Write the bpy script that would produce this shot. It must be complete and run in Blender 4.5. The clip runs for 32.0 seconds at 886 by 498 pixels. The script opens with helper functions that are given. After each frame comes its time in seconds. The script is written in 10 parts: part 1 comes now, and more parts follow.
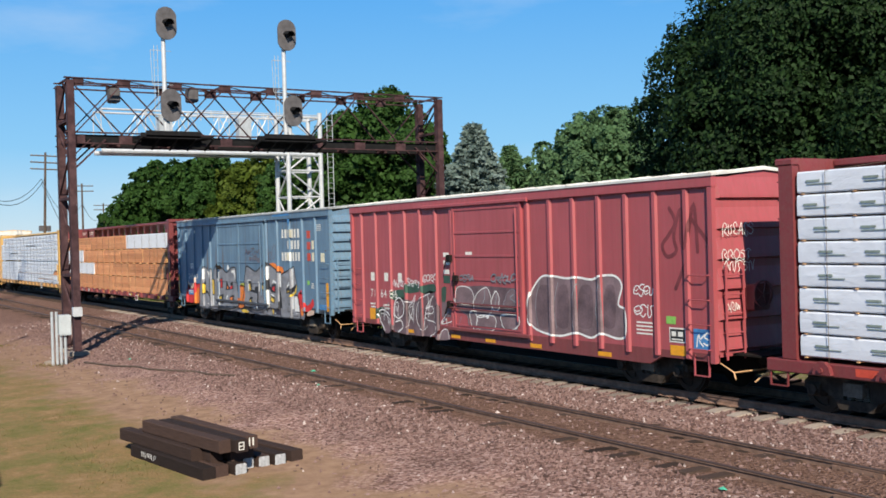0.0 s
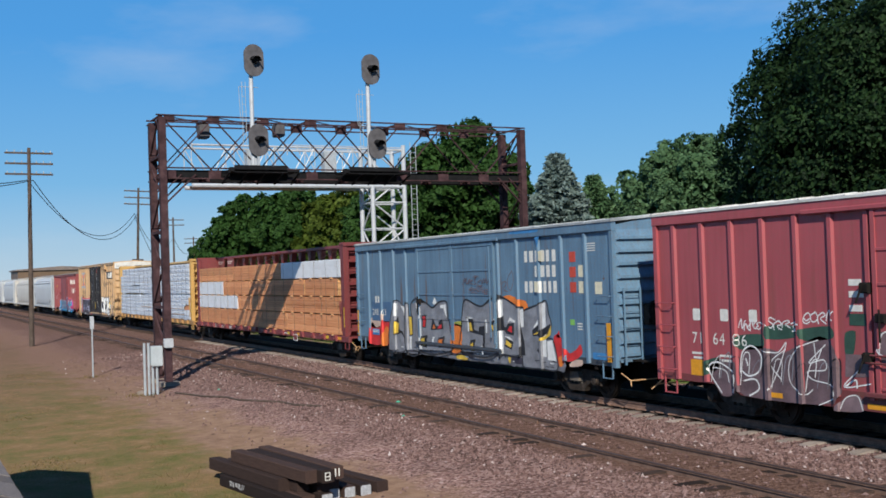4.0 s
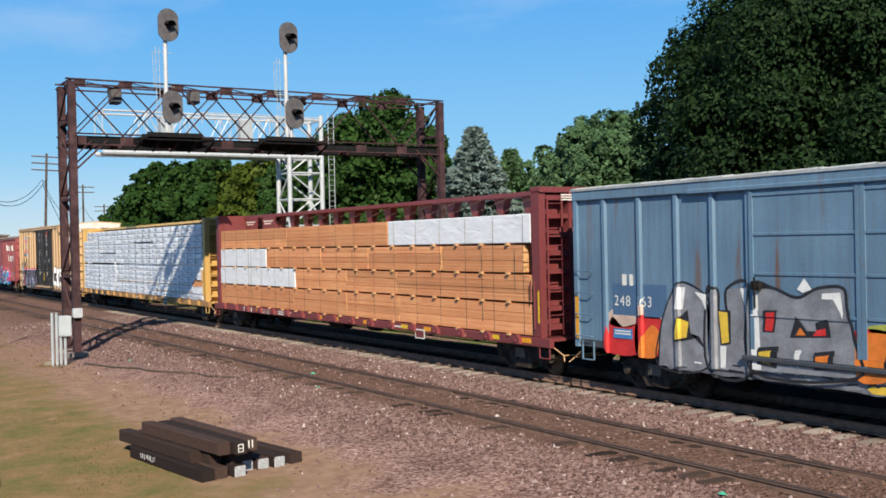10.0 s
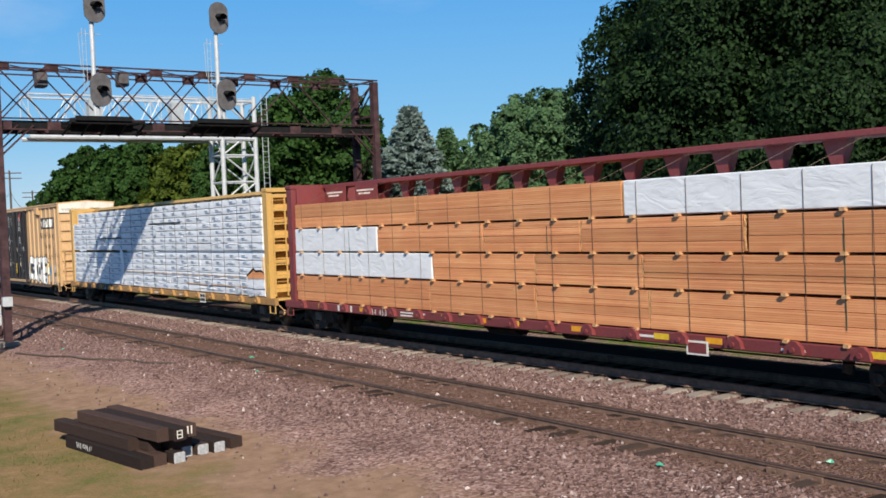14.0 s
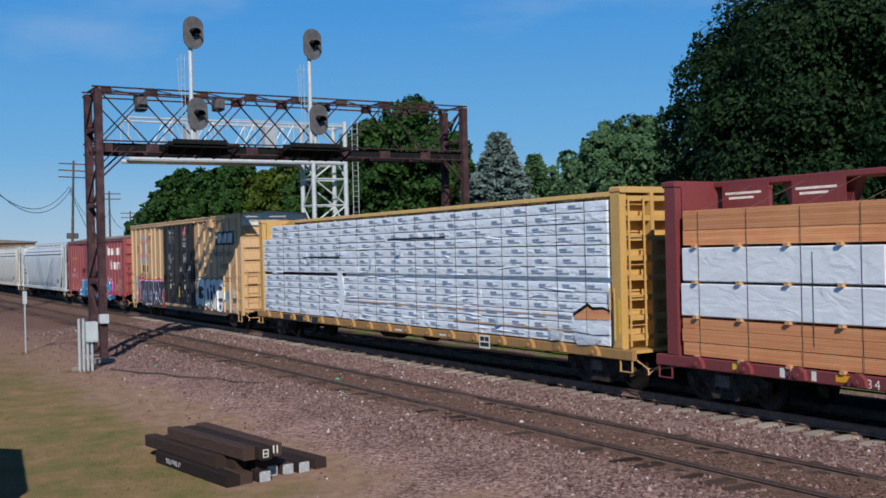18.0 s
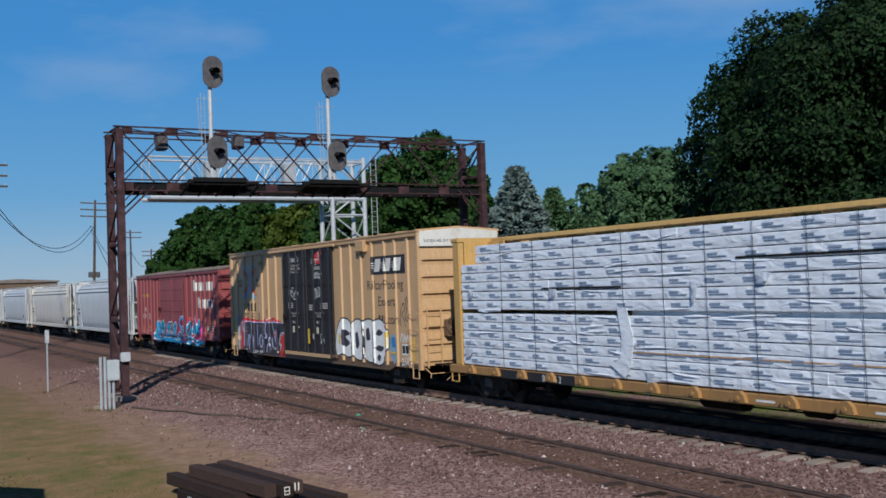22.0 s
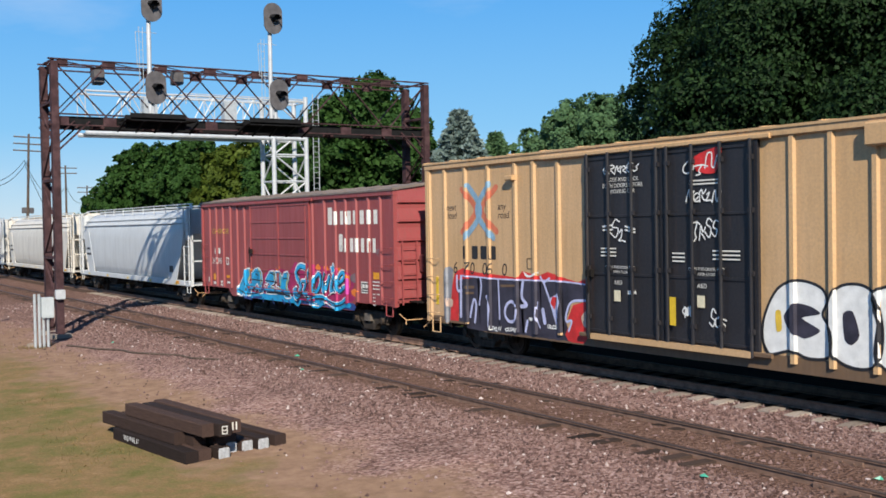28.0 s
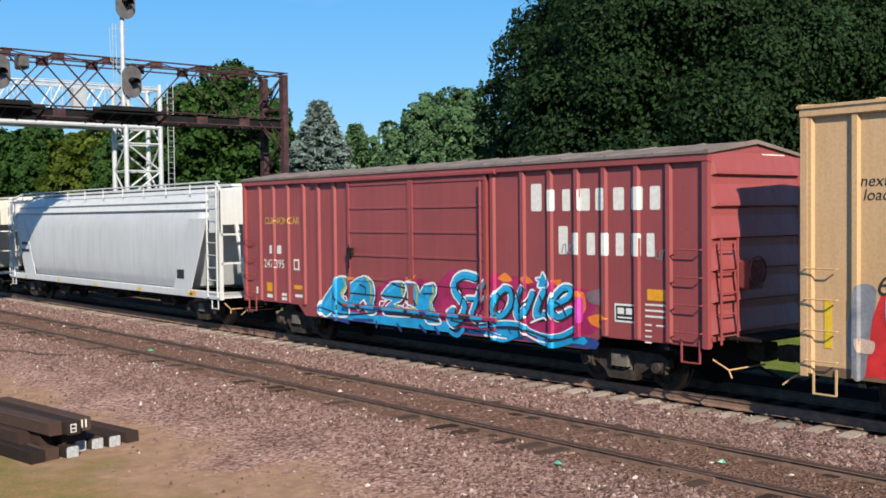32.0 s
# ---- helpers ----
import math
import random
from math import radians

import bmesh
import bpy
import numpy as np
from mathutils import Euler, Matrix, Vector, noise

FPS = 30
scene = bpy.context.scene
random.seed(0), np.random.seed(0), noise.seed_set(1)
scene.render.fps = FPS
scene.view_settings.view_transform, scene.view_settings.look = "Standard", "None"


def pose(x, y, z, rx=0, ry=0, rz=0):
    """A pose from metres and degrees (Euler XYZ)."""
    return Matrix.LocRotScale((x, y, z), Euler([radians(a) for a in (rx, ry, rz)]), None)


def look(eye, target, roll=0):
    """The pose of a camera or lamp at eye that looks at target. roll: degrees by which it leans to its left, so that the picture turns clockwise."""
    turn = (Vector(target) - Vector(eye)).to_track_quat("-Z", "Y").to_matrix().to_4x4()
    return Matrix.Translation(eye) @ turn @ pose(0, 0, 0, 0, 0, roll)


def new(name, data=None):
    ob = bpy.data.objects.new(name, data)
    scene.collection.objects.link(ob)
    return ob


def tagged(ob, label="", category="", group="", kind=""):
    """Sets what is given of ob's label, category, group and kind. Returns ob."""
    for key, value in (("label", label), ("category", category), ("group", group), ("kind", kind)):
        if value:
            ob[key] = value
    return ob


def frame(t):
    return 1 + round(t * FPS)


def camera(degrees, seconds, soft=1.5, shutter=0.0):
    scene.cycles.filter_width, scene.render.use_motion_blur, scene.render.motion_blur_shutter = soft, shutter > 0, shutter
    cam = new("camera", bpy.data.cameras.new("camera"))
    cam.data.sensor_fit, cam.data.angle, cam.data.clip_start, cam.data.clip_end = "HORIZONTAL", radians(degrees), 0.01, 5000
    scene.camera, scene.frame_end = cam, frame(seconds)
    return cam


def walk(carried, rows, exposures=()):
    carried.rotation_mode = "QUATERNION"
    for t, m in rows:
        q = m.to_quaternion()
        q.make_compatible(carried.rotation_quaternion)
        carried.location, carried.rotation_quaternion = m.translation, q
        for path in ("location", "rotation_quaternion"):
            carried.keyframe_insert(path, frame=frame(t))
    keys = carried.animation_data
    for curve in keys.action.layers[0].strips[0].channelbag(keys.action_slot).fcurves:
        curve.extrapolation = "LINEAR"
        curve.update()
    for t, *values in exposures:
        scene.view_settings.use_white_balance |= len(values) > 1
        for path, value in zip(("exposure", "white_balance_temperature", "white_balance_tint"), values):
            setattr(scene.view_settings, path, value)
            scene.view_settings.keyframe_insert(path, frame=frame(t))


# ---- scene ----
# ---------- camera and path ----------
EYE = (0.0, 0.0, 3.6)
cam = camera(45.4, 32.0, soft=1.65)
TURNS = [
    (0, 89.45, 1.57, 58.18), (0.5, 89.99, 2.19, 58.99), (1, 90.63, 2.43, 60.01), (1.5, 90.99, 1.39, 60.71), (2, 91.61, 2.02, 61.14),
    (2.5, 91.55, 2.16, 61.69), (3, 91.46, 1.94, 62.29), (3.5, 91.33, 2.00, 62.82), (5.5, 90.41, 1.83, 61.56), (6, 90.07, 1.88, 61.21),
    (6.5, 90.00, 1.42, 60.88), (7, 90.16, 1.42, 60.48), (7.5, 90.05, 1.58, 60.18), (8, 89.83, 1.37, 59.95), (8.5, 89.65, 1.42, 59.80),
    (9, 89.58, 1.60, 59.52), (9.5, 89.72, 1.46, 59.04), (10, 89.62, 1.25, 58.21), (10.5, 89.26, 1.16, 57.42), (11, 88.85, 1.39, 56.08),
    (11.5, 88.59, 1.00, 54.70), (12, 88.50, 0.50, 53.64), (12.5, 88.50, 1.07, 52.53), (13, 88.54, 1.96, 52.47), (13.5, 88.42, 2.30, 52.98),
    (14, 88.42, 2.32, 54.80), (14.5, 89.65, 2.48, 58.06), (16.5, 89.42, 2.34, 58.98), (17, 89.27, 1.94, 58.76), (17.5, 89.54, 1.39, 58.80),
    (18, 89.95, 1.38, 59.50), (18.5, 90.49, 1.60, 59.97), (19, 90.98, 1.31, 60.16), (19.5, 91.34, 1.97, 60.45), (20, 91.69, 2.09, 60.18),
    (20.5, 91.72, 2.04, 60.03), (21, 91.83, 1.63, 60.19), (21.5, 91.83, 1.96, 60.34), (22, 91.85, 2.04, 60.56), (22.5, 91.94, 1.85, 60.91),
    (23, 91.99, 1.82, 61.10), (23.5, 91.98, 1.91, 60.96), (24, 91.78, 2.04, 60.73), (24.5, 91.34, 2.15, 60.17), (25, 90.91, 1.75, 59.60),
    (25.5, 90.42, 1.80, 59.21), (27.5, 89.03, 1.15, 57.65), (28, 88.67, 1.02, 57.38), (28.5, 88.32, 1.30, 56.90), (29, 88.28, 0.87, 56.25),
    (29.5, 88.36, 0.75, 55.66), (30, 88.52, 0.12, 54.91), (30.5, 88.61, 0.77, 53.69), (31, 88.47, 0.05, 51.19), (31.5, 88.32, 0.39, 50.15),
    (32, 88.15, 0.66, 49.80)]
walk(cam, [(t, pose(*EYE, rx, ry, rz)) for t, rx, ry, rz in TURNS],
     exposures=[(0, 0.38, 6900, 10), (1, 0.2, 6800, 10), (2, 0.0, 6300, 10), (3, -0.05, 6300, 10), (3.5, -0.03, 6350, 10), (5.5, 0.24, 6600, 10), (6, 0.27, 6800, 10), (9, 0.38, 6950, 10), (13, 0.28, 6830, 10), (14.5, 0.23, 6700, 10), (17, -0.07, 6100, 10), (19, -0.26, 6080, 10), (20, -0.33, 6040, 10), (23, -0.37, 6030, 10), (25, -0.17, 6083, 10), (25.5, -0.07, 6150, 10), (27.5, 0.28, 6550, 10), (28, 0.33, 6650, 10), (30, 0.43, 6800, 10), (32, 0.48, 6900, 10)])

# how far the train has rolled, seconds and metres
ROLL = [(0, 0.0), (1, 2.78), (2, 5.56), (3, 8.39), (3.5, 9.85), (5.5, 15.76), (6, 17.25), (7, 20.24), (8, 23.29), (9, 26.37), (10, 29.5),
        (11, 32.68), (12, 35.83), (13, 39.01), (14, 42.3), (14.5, 43.98), (16.5, 50.84), (17, 52.6), (18, 56.11), (19, 59.67), (20, 63.27),
        (21, 66.89), (22, 70.54), (23, 74.22), (24, 77.93), (25, 81.67), (25.5, 83.56), (27.5, 91.21), (28, 93.15), (29, 97.08),
        (30, 101.03), (31, 105.04), (32, 109.08)]

# ---------- sky and sun ----------
SUN_EL = 33.0
SUN_TO = Vector((0.89, -0.455, 0)).normalized()
world = bpy.data.worlds.new("sky")
scene.world = world
world.use_nodes = True
wn, wl = world.node_tree.nodes, world.node_tree.links
wn.clear()
w_out = wn.new("ShaderNodeOutputWorld")
w_bg = wn.new("ShaderNodeBackground")
w_sky = wn.new("ShaderNodeTexSky")
w_sky.sky_type = "NISHITA"
w_sky.sun_disc = False
w_sky.sun_elevation = radians(SUN_EL)
w_sky.sun_rotation = math.atan2(SUN_TO.x, SUN_TO.y)
w_sky.air_density, w_sky.dust_density, w_sky.ozone_density = 1.0, 0.05, 3.0
w_bg.inputs["Strength"].default_value = 0.085
# thin wisps of high cloud
w_co = wn.new("ShaderNodeTexCoord")
w_map = wn.new("ShaderNodeMapping")
w_map.inputs["Rotation"].default_value = (0.35, 0.5, 0.4)
w_map.inputs["Scale"].default_value = (1.2, 1.6, 5.0)
w_noise = wn.new("ShaderNodeTexNoise")
w_noise.inputs["Scale"].default_value = 1.9
w_noise.inputs["Detail"].default_value = 7
w_noise.inputs["Roughness"].default_value = 0.55
w_ramp = wn.new("ShaderNodeValToRGB")
w_ramp.color_ramp.elements[0].position = 0.54
w_ramp.color_ramp.elements[0].color = (0, 0, 0, 1)
w_ramp.color_ramp.elements[1].position = 0.85
w_ramp.color_ramp.elements[1].color = (0.4, 0.4, 0.4, 1)
w_mix = wn.new("ShaderNodeMixRGB")
w_mix.inputs["Color2"].default_value = (7.5, 8.0, 8.6, 1)
wl.new(w_co.outputs["Generated"], w_map.inputs["Vector"])
wl.new(w_map.outputs["Vector"], w_noise.inputs["Vector"])
wl.new(w_noise.outputs["Fac"], w_ramp.inputs["Fac"])
wl.new(w_ramp.outputs["Color"], w_mix.inputs["Fac"])
w_sat = wn.new("ShaderNodeHueSaturation")
w_sat.inputs["Saturation"].default_value = 1.1
wl.new(w_sky.outputs["Color"], w_sat.inputs["Color"])
# a clear northern summer blue, paler towards the horizon
w_sep = wn.new("ShaderNodeSeparateXYZ")
wl.new(w_co.outputs["Generated"], w_sep.inputs["Vector"])
w_grad = wn.new("ShaderNodeValToRGB")
for k, (p, c) in enumerate(((0.0, (0.48, 0.67, 0.85)), (0.09, (0.185, 0.51, 0.88)), (0.22, (0.08, 0.39, 0.88)), (0.38, (0.07, 0.34, 0.80)), (0.65, (0.028, 0.15, 0.42)), (1.0, (0.016, 0.085, 0.27)))):
    if k > 1:
        w_grad.color_ramp.elements.new(p)
    w_grad.color_ramp.elements[k].position, w_grad.color_ramp.elements[k].color = p, (*c, 1)
wl.new(w_sep.outputs["Z"], w_grad.inputs["Fac"])
w_gain = wn.new("ShaderNodeMixRGB")
w_gain.blend_type = "MULTIPLY"
w_gain.inputs["Fac"].default_value = 1.0
w_gain.inputs["Color2"].default_value = (10.0, 10.0, 10.0, 1)
wl.new(w_grad.outputs["Color"], w_gain.inputs["Color1"])
w_blend = wn.new("ShaderNodeMixRGB")
w_blend.inputs["Fac"].default_value = 0.85
wl.new(w_sat.outputs["Color"], w_blend.inputs["Color1"])
wl.new(w_gain.outputs["Color"], w_blend.inputs["Color2"])
wl.new(w_blend.outputs["Color"], w_mix.inputs["Color1"])
wl.new(w_mix.outputs["Color"], w_bg.inputs["Color"])
wl.new(w_bg.outputs["Background"], w_out.inputs["Surface"])
sun = new("sun", bpy.data.lights.new("sun", "SUN"))
sun.data.energy, sun.data.angle, sun.data.color = 4.9, radians(0.53), (1.0, 0.925, 0.80)
sun_way = SUN_TO * math.cos(radians(SUN_EL)) + Vector((0, 0, math.sin(radians(SUN_EL))))
sun.matrix_basis = look(tuple(sun_way * 50), (0, 0, 0))


# ---------- materials ----------
def shader(name):
    m = bpy.data.materials.new(name)
    m.use_nodes = True
    n, l = m.node_tree.nodes, m.node_tree.links
    return m, n, l, n["Principled BSDF"]


def noise_node(n, l, vec, scale, detail=4.0, rough=0.55):
    t = n.new("ShaderNodeTexNoise")
    t.inputs["Scale"].default_value, t.inputs["Detail"].default_value, t.inputs["Roughness"].default_value = scale, detail, rough
    l.new(vec, t.inputs["Vector"])
    return t


def ramp_node(n, l, fac, stops):
    r = n.new("ShaderNodeValToRGB")
    e = r.color_ramp.elements
    while len(e) < len(stops):
        e.new(0.5)
    for k, (p, c) in enumerate(stops):
        e[k].position, e[k].color = p, (*c, 1) if len(c) == 3 else (c[0], c[0], c[0], 1)
    l.new(fac, r.inputs["Fac"])
    return r


def mix_node(n, l, fac, a, b, kind="MIX"):
    x = n.new("ShaderNodeMixRGB")
    x.blend_type = kind
    for sock, v in (("Fac", fac), ("Color1", a), ("Color2", b)):
        if isinstance(v, (int, float)):
            x.inputs[sock].default_value = v
        elif isinstance(v, tuple):
            x.inputs[sock].default_value = (*v, 1)
        else:
            l.new(v, x.inputs[sock])
    return x


def bump_node(n, l, p, height, strength, dist=0.02):
    b = n.new("ShaderNodeBump")
    b.inputs["Strength"].default_value, b.inputs["Distance"].default_value = strength, dist
    l.new(height, b.inputs["Height"])
    l.new(b.outputs["Normal"], p.inputs["Normal"])


def vec_node(n, l, scale=(1, 1, 1), space="Object"):
    c = n.new("ShaderNodeTexCoord")
    m = n.new("ShaderNodeMapping")
    m.inputs["Scale"].default_value = scale
    l.new(c.outputs[space], m.inputs["Vector"])
    return m.outputs["Vector"]


def plain(name, col, rough=0.6, metal=0.0, vary=0.25, scale=6.0, bump=0.15, dirt=None):
    """A painted or natural surface with two scales of variation."""
    m, n, l, p = shader(name)
    v = vec_node(n, l)
    a = noise_node(n, l, v, scale, 6)
    b = noise_node(n, l, v, scale * 9, 3)
    lo = tuple(c * (1 - vary) for c in col)
    hi = tuple(min(1, c * (1 + vary)) for c in col)
    r = ramp_node(n, l, a.outputs["Fac"], [(0.3, lo), (0.7, hi)])
    x = mix_node(n, l, 0.35, r.outputs["Color"], b.outputs["Fac"], "OVERLAY")
    out = x
    if dirt:
        d = noise_node(n, l, v, scale * 0.5, 8, 0.7)
        dr = ramp_node(n, l, d.outputs["Fac"], [(0.5, (0,)), (0.72, (0.8,))])
        out = mix_node(n, l, dr.outputs["Color"], x.outputs["Color"], dirt)
    l.new(out.outputs["Color"], p.inputs["Base Color"])
    p.inputs["Roughness"].default_value, p.inputs["Metallic"].default_value = rough, metal
    if rough >= 0.7:
        p.inputs["Specular IOR Level"].default_value = 0.15
    if bump:
        bump_node(n, l, p, b.outputs["Fac"], bump)
    return m


def paint(name, col, fade=(1.15, 1.12, 1.1), streak=0.35, rust=0.25, rough=0.5, grime=0.3):
    """Freight car paint: sun-faded patches, rain streaks, rust spots, grime."""
    m, n, l, p = shader(name)
    v = vec_node(n, l)
    vs = vec_node(n, l, (3.2, 3.2, 0.22))
    big = noise_node(n, l, v, 0.55, 5)
    fine = noise_node(n, l, v, 18, 4)
    st = noise_node(n, l, vs, 2.6, 6, 0.62)
    spots = noise_node(n, l, v, 3.3, 9, 0.72)
    faded = tuple(min(1, c * f) for c, f in zip(col, fade))
    base = ramp_node(n, l, big.outputs["Fac"], [(0.35, col), (0.68, faded)])
    sr = ramp_node(n, l, st.outputs["Fac"], [(0.42, (0,)), (0.75, (streak,))])
    c1 = mix_node(n, l, sr.outputs["Color"], base.outputs["Color"], tuple(c * 0.55 + 0.02 for c in col))
    gr = ramp_node(n, l, fine.outputs["Fac"], [(0.35, (0,)), (0.8, (grime,))])
    c2 = mix_node(n, l, gr.outputs["Color"], c1.outputs["Color"], (0.16, 0.13, 0.10))
    rr = ramp_node(n, l, spots.outputs["Fac"], [(0.66, (0,)), (0.74, (rust * 2.5,))])
    c3 = mix_node(n, l, rr.outputs["Color"], c2.outputs["Color"], (0.13, 0.055, 0.03))
    run = noise_node(n, l, vec_node(n, l, (2.3, 2.3, 0.16)), 1.7, 5, 0.6)
    rn = ramp_node(n, l, run.outputs["Fac"], [(0.6, (0,)), (0.74, (rust * 1.3,))])
    c3 = mix_node(n, l, rn.outputs["Color"], c3.outputs["Color"], (0.15, 0.075, 0.04))
    l.new(c3.outputs["Color"], p.inputs["Base Color"])
    ro = ramp_node(n, l, st.outputs["Fac"], [(0.3, (rough - 0.1,)), (0.8, (rough + 0.2,))])
    l.new(ro.outputs["Color"], p.inputs["Roughness"])
    bump_node(n, l, p, big.outputs["Fac"], 0.25, 0.05)
    return m


M_cnw = paint("oxide_red_paint", (0.375, 0.068, 0.082), (1.15, 1.25, 1.25), 0.3)
M_sp = paint("brown_red_paint", (0.28, 0.049, 0.054), (1.2, 1.25, 1.2), 0.3)
M_cb = paint("maroon_paint", (0.17, 0.025, 0.03), (1.2, 1.2, 1.2))
M_blue = paint("faded_blue_paint", (0.092, 0.198, 0.315), (1.6, 1.42, 1.3), 0.6, 0.7, grime=0.5)
M_blue_dark = paint("dark_blue_repaint", (0.05, 0.13, 0.25), (1.3, 1.2, 1.2), 0.3, 0.1)
M_yel = paint("freight_yellow_paint", (0.60, 0.35, 0.10), (1.05, 1.1, 1.2), 0.3, 0.15)
M_tbox = paint("buff_yellow_paint", (0.60, 0.372, 0.18), (1.08, 1.12, 1.25), 0.3, 0.12)
M_blackdoor = paint("black_door_paint", (0.011, 0.011, 0.015), (1.6, 1.6, 1.6), 0.2, 0.1, grime=0.12)
M_grey = paint("pale_grey_paint", (0.56, 0.58, 0.59), (1.1, 1.1, 1.1), 0.3, 0.12, grime=0.12)
M_grey2 = paint("cream_grey_paint", (0.68, 0.64, 0.57), (1.1, 1.1, 1.1), 0.45, 0.4, grime=0.2)
M_roof = plain("galvanised_roof", (0.68, 0.67, 0.63), 0.55, 0.1, 0.25, 2.0, 0.2, (0.30, 0.24, 0.19))
M_roof_blue = plain("weathered_blue_roof", (0.36, 0.385, 0.395), 0.6, 0.1, 0.3, 1.2, 0.2, (0.45, 0.43, 0.40))
M_roof_dark = plain("weathered_roof", (0.22, 0.18, 0.16), 0.7, 0.1, 0.3, 2.0, 0.2, (0.12, 0.07, 0.05))
M_cap = plain("white_cap_paint", (0.72, 0.70, 0.64), 0.5, 0, 0.12, 2.0, 0.1, (0.4, 0.34, 0.26))
M_under = plain("black_grimy_steel", (0.014, 0.012, 0.011), 0.85, 0.0, 0.4, 5.0, 0.3, (0.04, 0.03, 0.025))
M_sill_red = paint("grimy_red_sill", (0.17, 0.034, 0.038), (1.3, 1.3, 1.3), 0.4, 0.3)
M_sill_buff = paint("grimy_buff_sill", (0.15, 0.09, 0.05), (1.2, 1.2, 1.2), 0.6, 0.4)
M_sill_yel = paint("grimy_yellow_sill", (0.34, 0.185, 0.06), (1.3, 1.25, 1.2), 0.6, 0.6)
M_sill_blue = paint("grimy_blue_sill", (0.036, 0.046, 0.06), (1.4, 1.4, 1.4), 0.5, 0.3)
M_frame = plain("dusty_bogie_steel", (0.045, 0.036, 0.03), 0.8, 0.0, 0.4, 6.0, 0.4, (0.10, 0.075, 0.058))
M_spring = plain("dusty_spring_steel", (0.15, 0.128, 0.108), 0.8, 0.1, 0.35, 8.0, 0.3)
M_wheel = plain("rolled_wheel_steel", (0.024, 0.019, 0.016), 0.55, 0.6, 0.3, 8.0, 0.2)
M_white = plain("white_lettering", (0.74, 0.72, 0.66), 0.6, 0, 0.12, 9.0, 0.0)
M_letyel = plain("yellow_lettering", (0.60, 0.42, 0.06), 0.6, 0, 0.15, 9.0, 0.0)
M_orange = plain("reflector_orange", (0.75, 0.33, 0.02), 0.45, 0, 0.12, 9.0, 0.0)
M_yellowbar = plain("safety_yellow", (0.72, 0.48, 0.03), 0.45, 0, 0.12, 9.0, 0.0)
M_black = plain("black_lettering", (0.02, 0.02, 0.022), 0.6, 0, 0.2, 9.0, 0.0)
M_red = plain("red_mark_paint", (0.55, 0.07, 0.04), 0.55, 0, 0.15, 9.0, 0.0)
M_cream = plain("cream_square_paint", (0.72, 0.66, 0.48), 0.55, 0, 0.12, 9.0, 0.0)
M_green = plain("green_sticker", (0.22, 0.5, 0.10), 0.55, 0, 0.15, 9.0, 0.0)
M_bluepaint = plain("blue_panel_paint", (0.05, 0.22, 0.48), 0.55, 0, 0.2, 6.0, 0.0)
M_sky_x = plain("pale_blue_stripe", (0.22, 0.37, 0.50), 0.55, 0, 0.15, 6.0, 0.0)
M_red_x = plain("coral_stripe", (0.62, 0.17, 0.09), 0.55, 0, 0.15, 6.0, 0.0)
# spray paints
G_white = plain("spray_white", (0.78, 0.78, 0.76), 0.5, 0, 0.12, 5.0, 0.0)
G_silver = plain("spray_silver", (0.27, 0.275, 0.30), 0.45, 0.25, 0.3, 3.0, 0.0)
G_black = plain("spray_black", (0.02, 0.02, 0.024), 0.5, 0, 0.3, 5.0, 0.0)
G_char = plain("spray_charcoal", (0.038, 0.034, 0.052), 0.5, 0, 0.4, 3.0, 0.0)
G_cyan = plain("spray_cyan", (0.004, 0.31, 0.60), 0.45, 0, 0.25, 2.5, 0.0)
G_navy = plain("spray_navy", (0.02, 0.05, 0.2), 0.45, 0, 0.3, 2.5, 0.0)
G_magenta = plain("spray_magenta", (0.36, 0.018, 0.10), 0.5, 0, 0.35, 2.0, 0.0)
G_sky = plain("spray_sky_blue", (0.04, 0.40, 0.70), 0.45, 0, 0.2, 2.5, 0.0)
G_lav = plain("spray_lavender", (0.5, 0.52, 0.75), 0.5, 0, 0.15, 5.0, 0.0)
G_olive = plain("spray_olive", (0.4, 0.42, 0.08), 0.5, 0, 0.2, 5.0, 0.0)
G_pink = plain("spray_pink", (0.6, 0.06, 0.36), 0.5, 0, 0.3, 2.0, 0.0)
G_orange = plain("spray_orange", (0.75, 0.2, 0.03), 0.5, 0, 0.25, 3.0, 0.0)
G_red = plain("spray_red", (0.6, 0.03, 0.03), 0.5, 0, 0.25, 3.0, 0.0)
G_yellow = plain("spray_yellow", (0.75, 0.5, 0.06), 0.5, 0, 0.2, 3.0, 0.0)
G_steel = plain("spray_dull_grey", (0.17, 0.17, 0.19), 0.5, 0.2, 0.35, 3.0, 0.0)
G_mauve = plain("spray_grey_mauve", (0.19, 0.13, 0.14), 0.55, 0, 0.35, 2.0, 0.0)
G_mauve_dark = plain("spray_dark_mauve", (0.135, 0.088, 0.098), 0.55, 0, 0.4, 2.0, 0.0)
G_faint = plain("faded_dark_spray", (0.17, 0.036, 0.042), 0.6, 0, 0.4, 2.0, 0.0)
G_green = plain("spray_green", (0.035, 0.085, 0.06), 0.5, 0, 0.3, 3.0, 0.0)
G_flesh = plain("spray_peach", (0.62, 0.45, 0.36), 0.5, 0, 0.2, 3.0, 0.0)
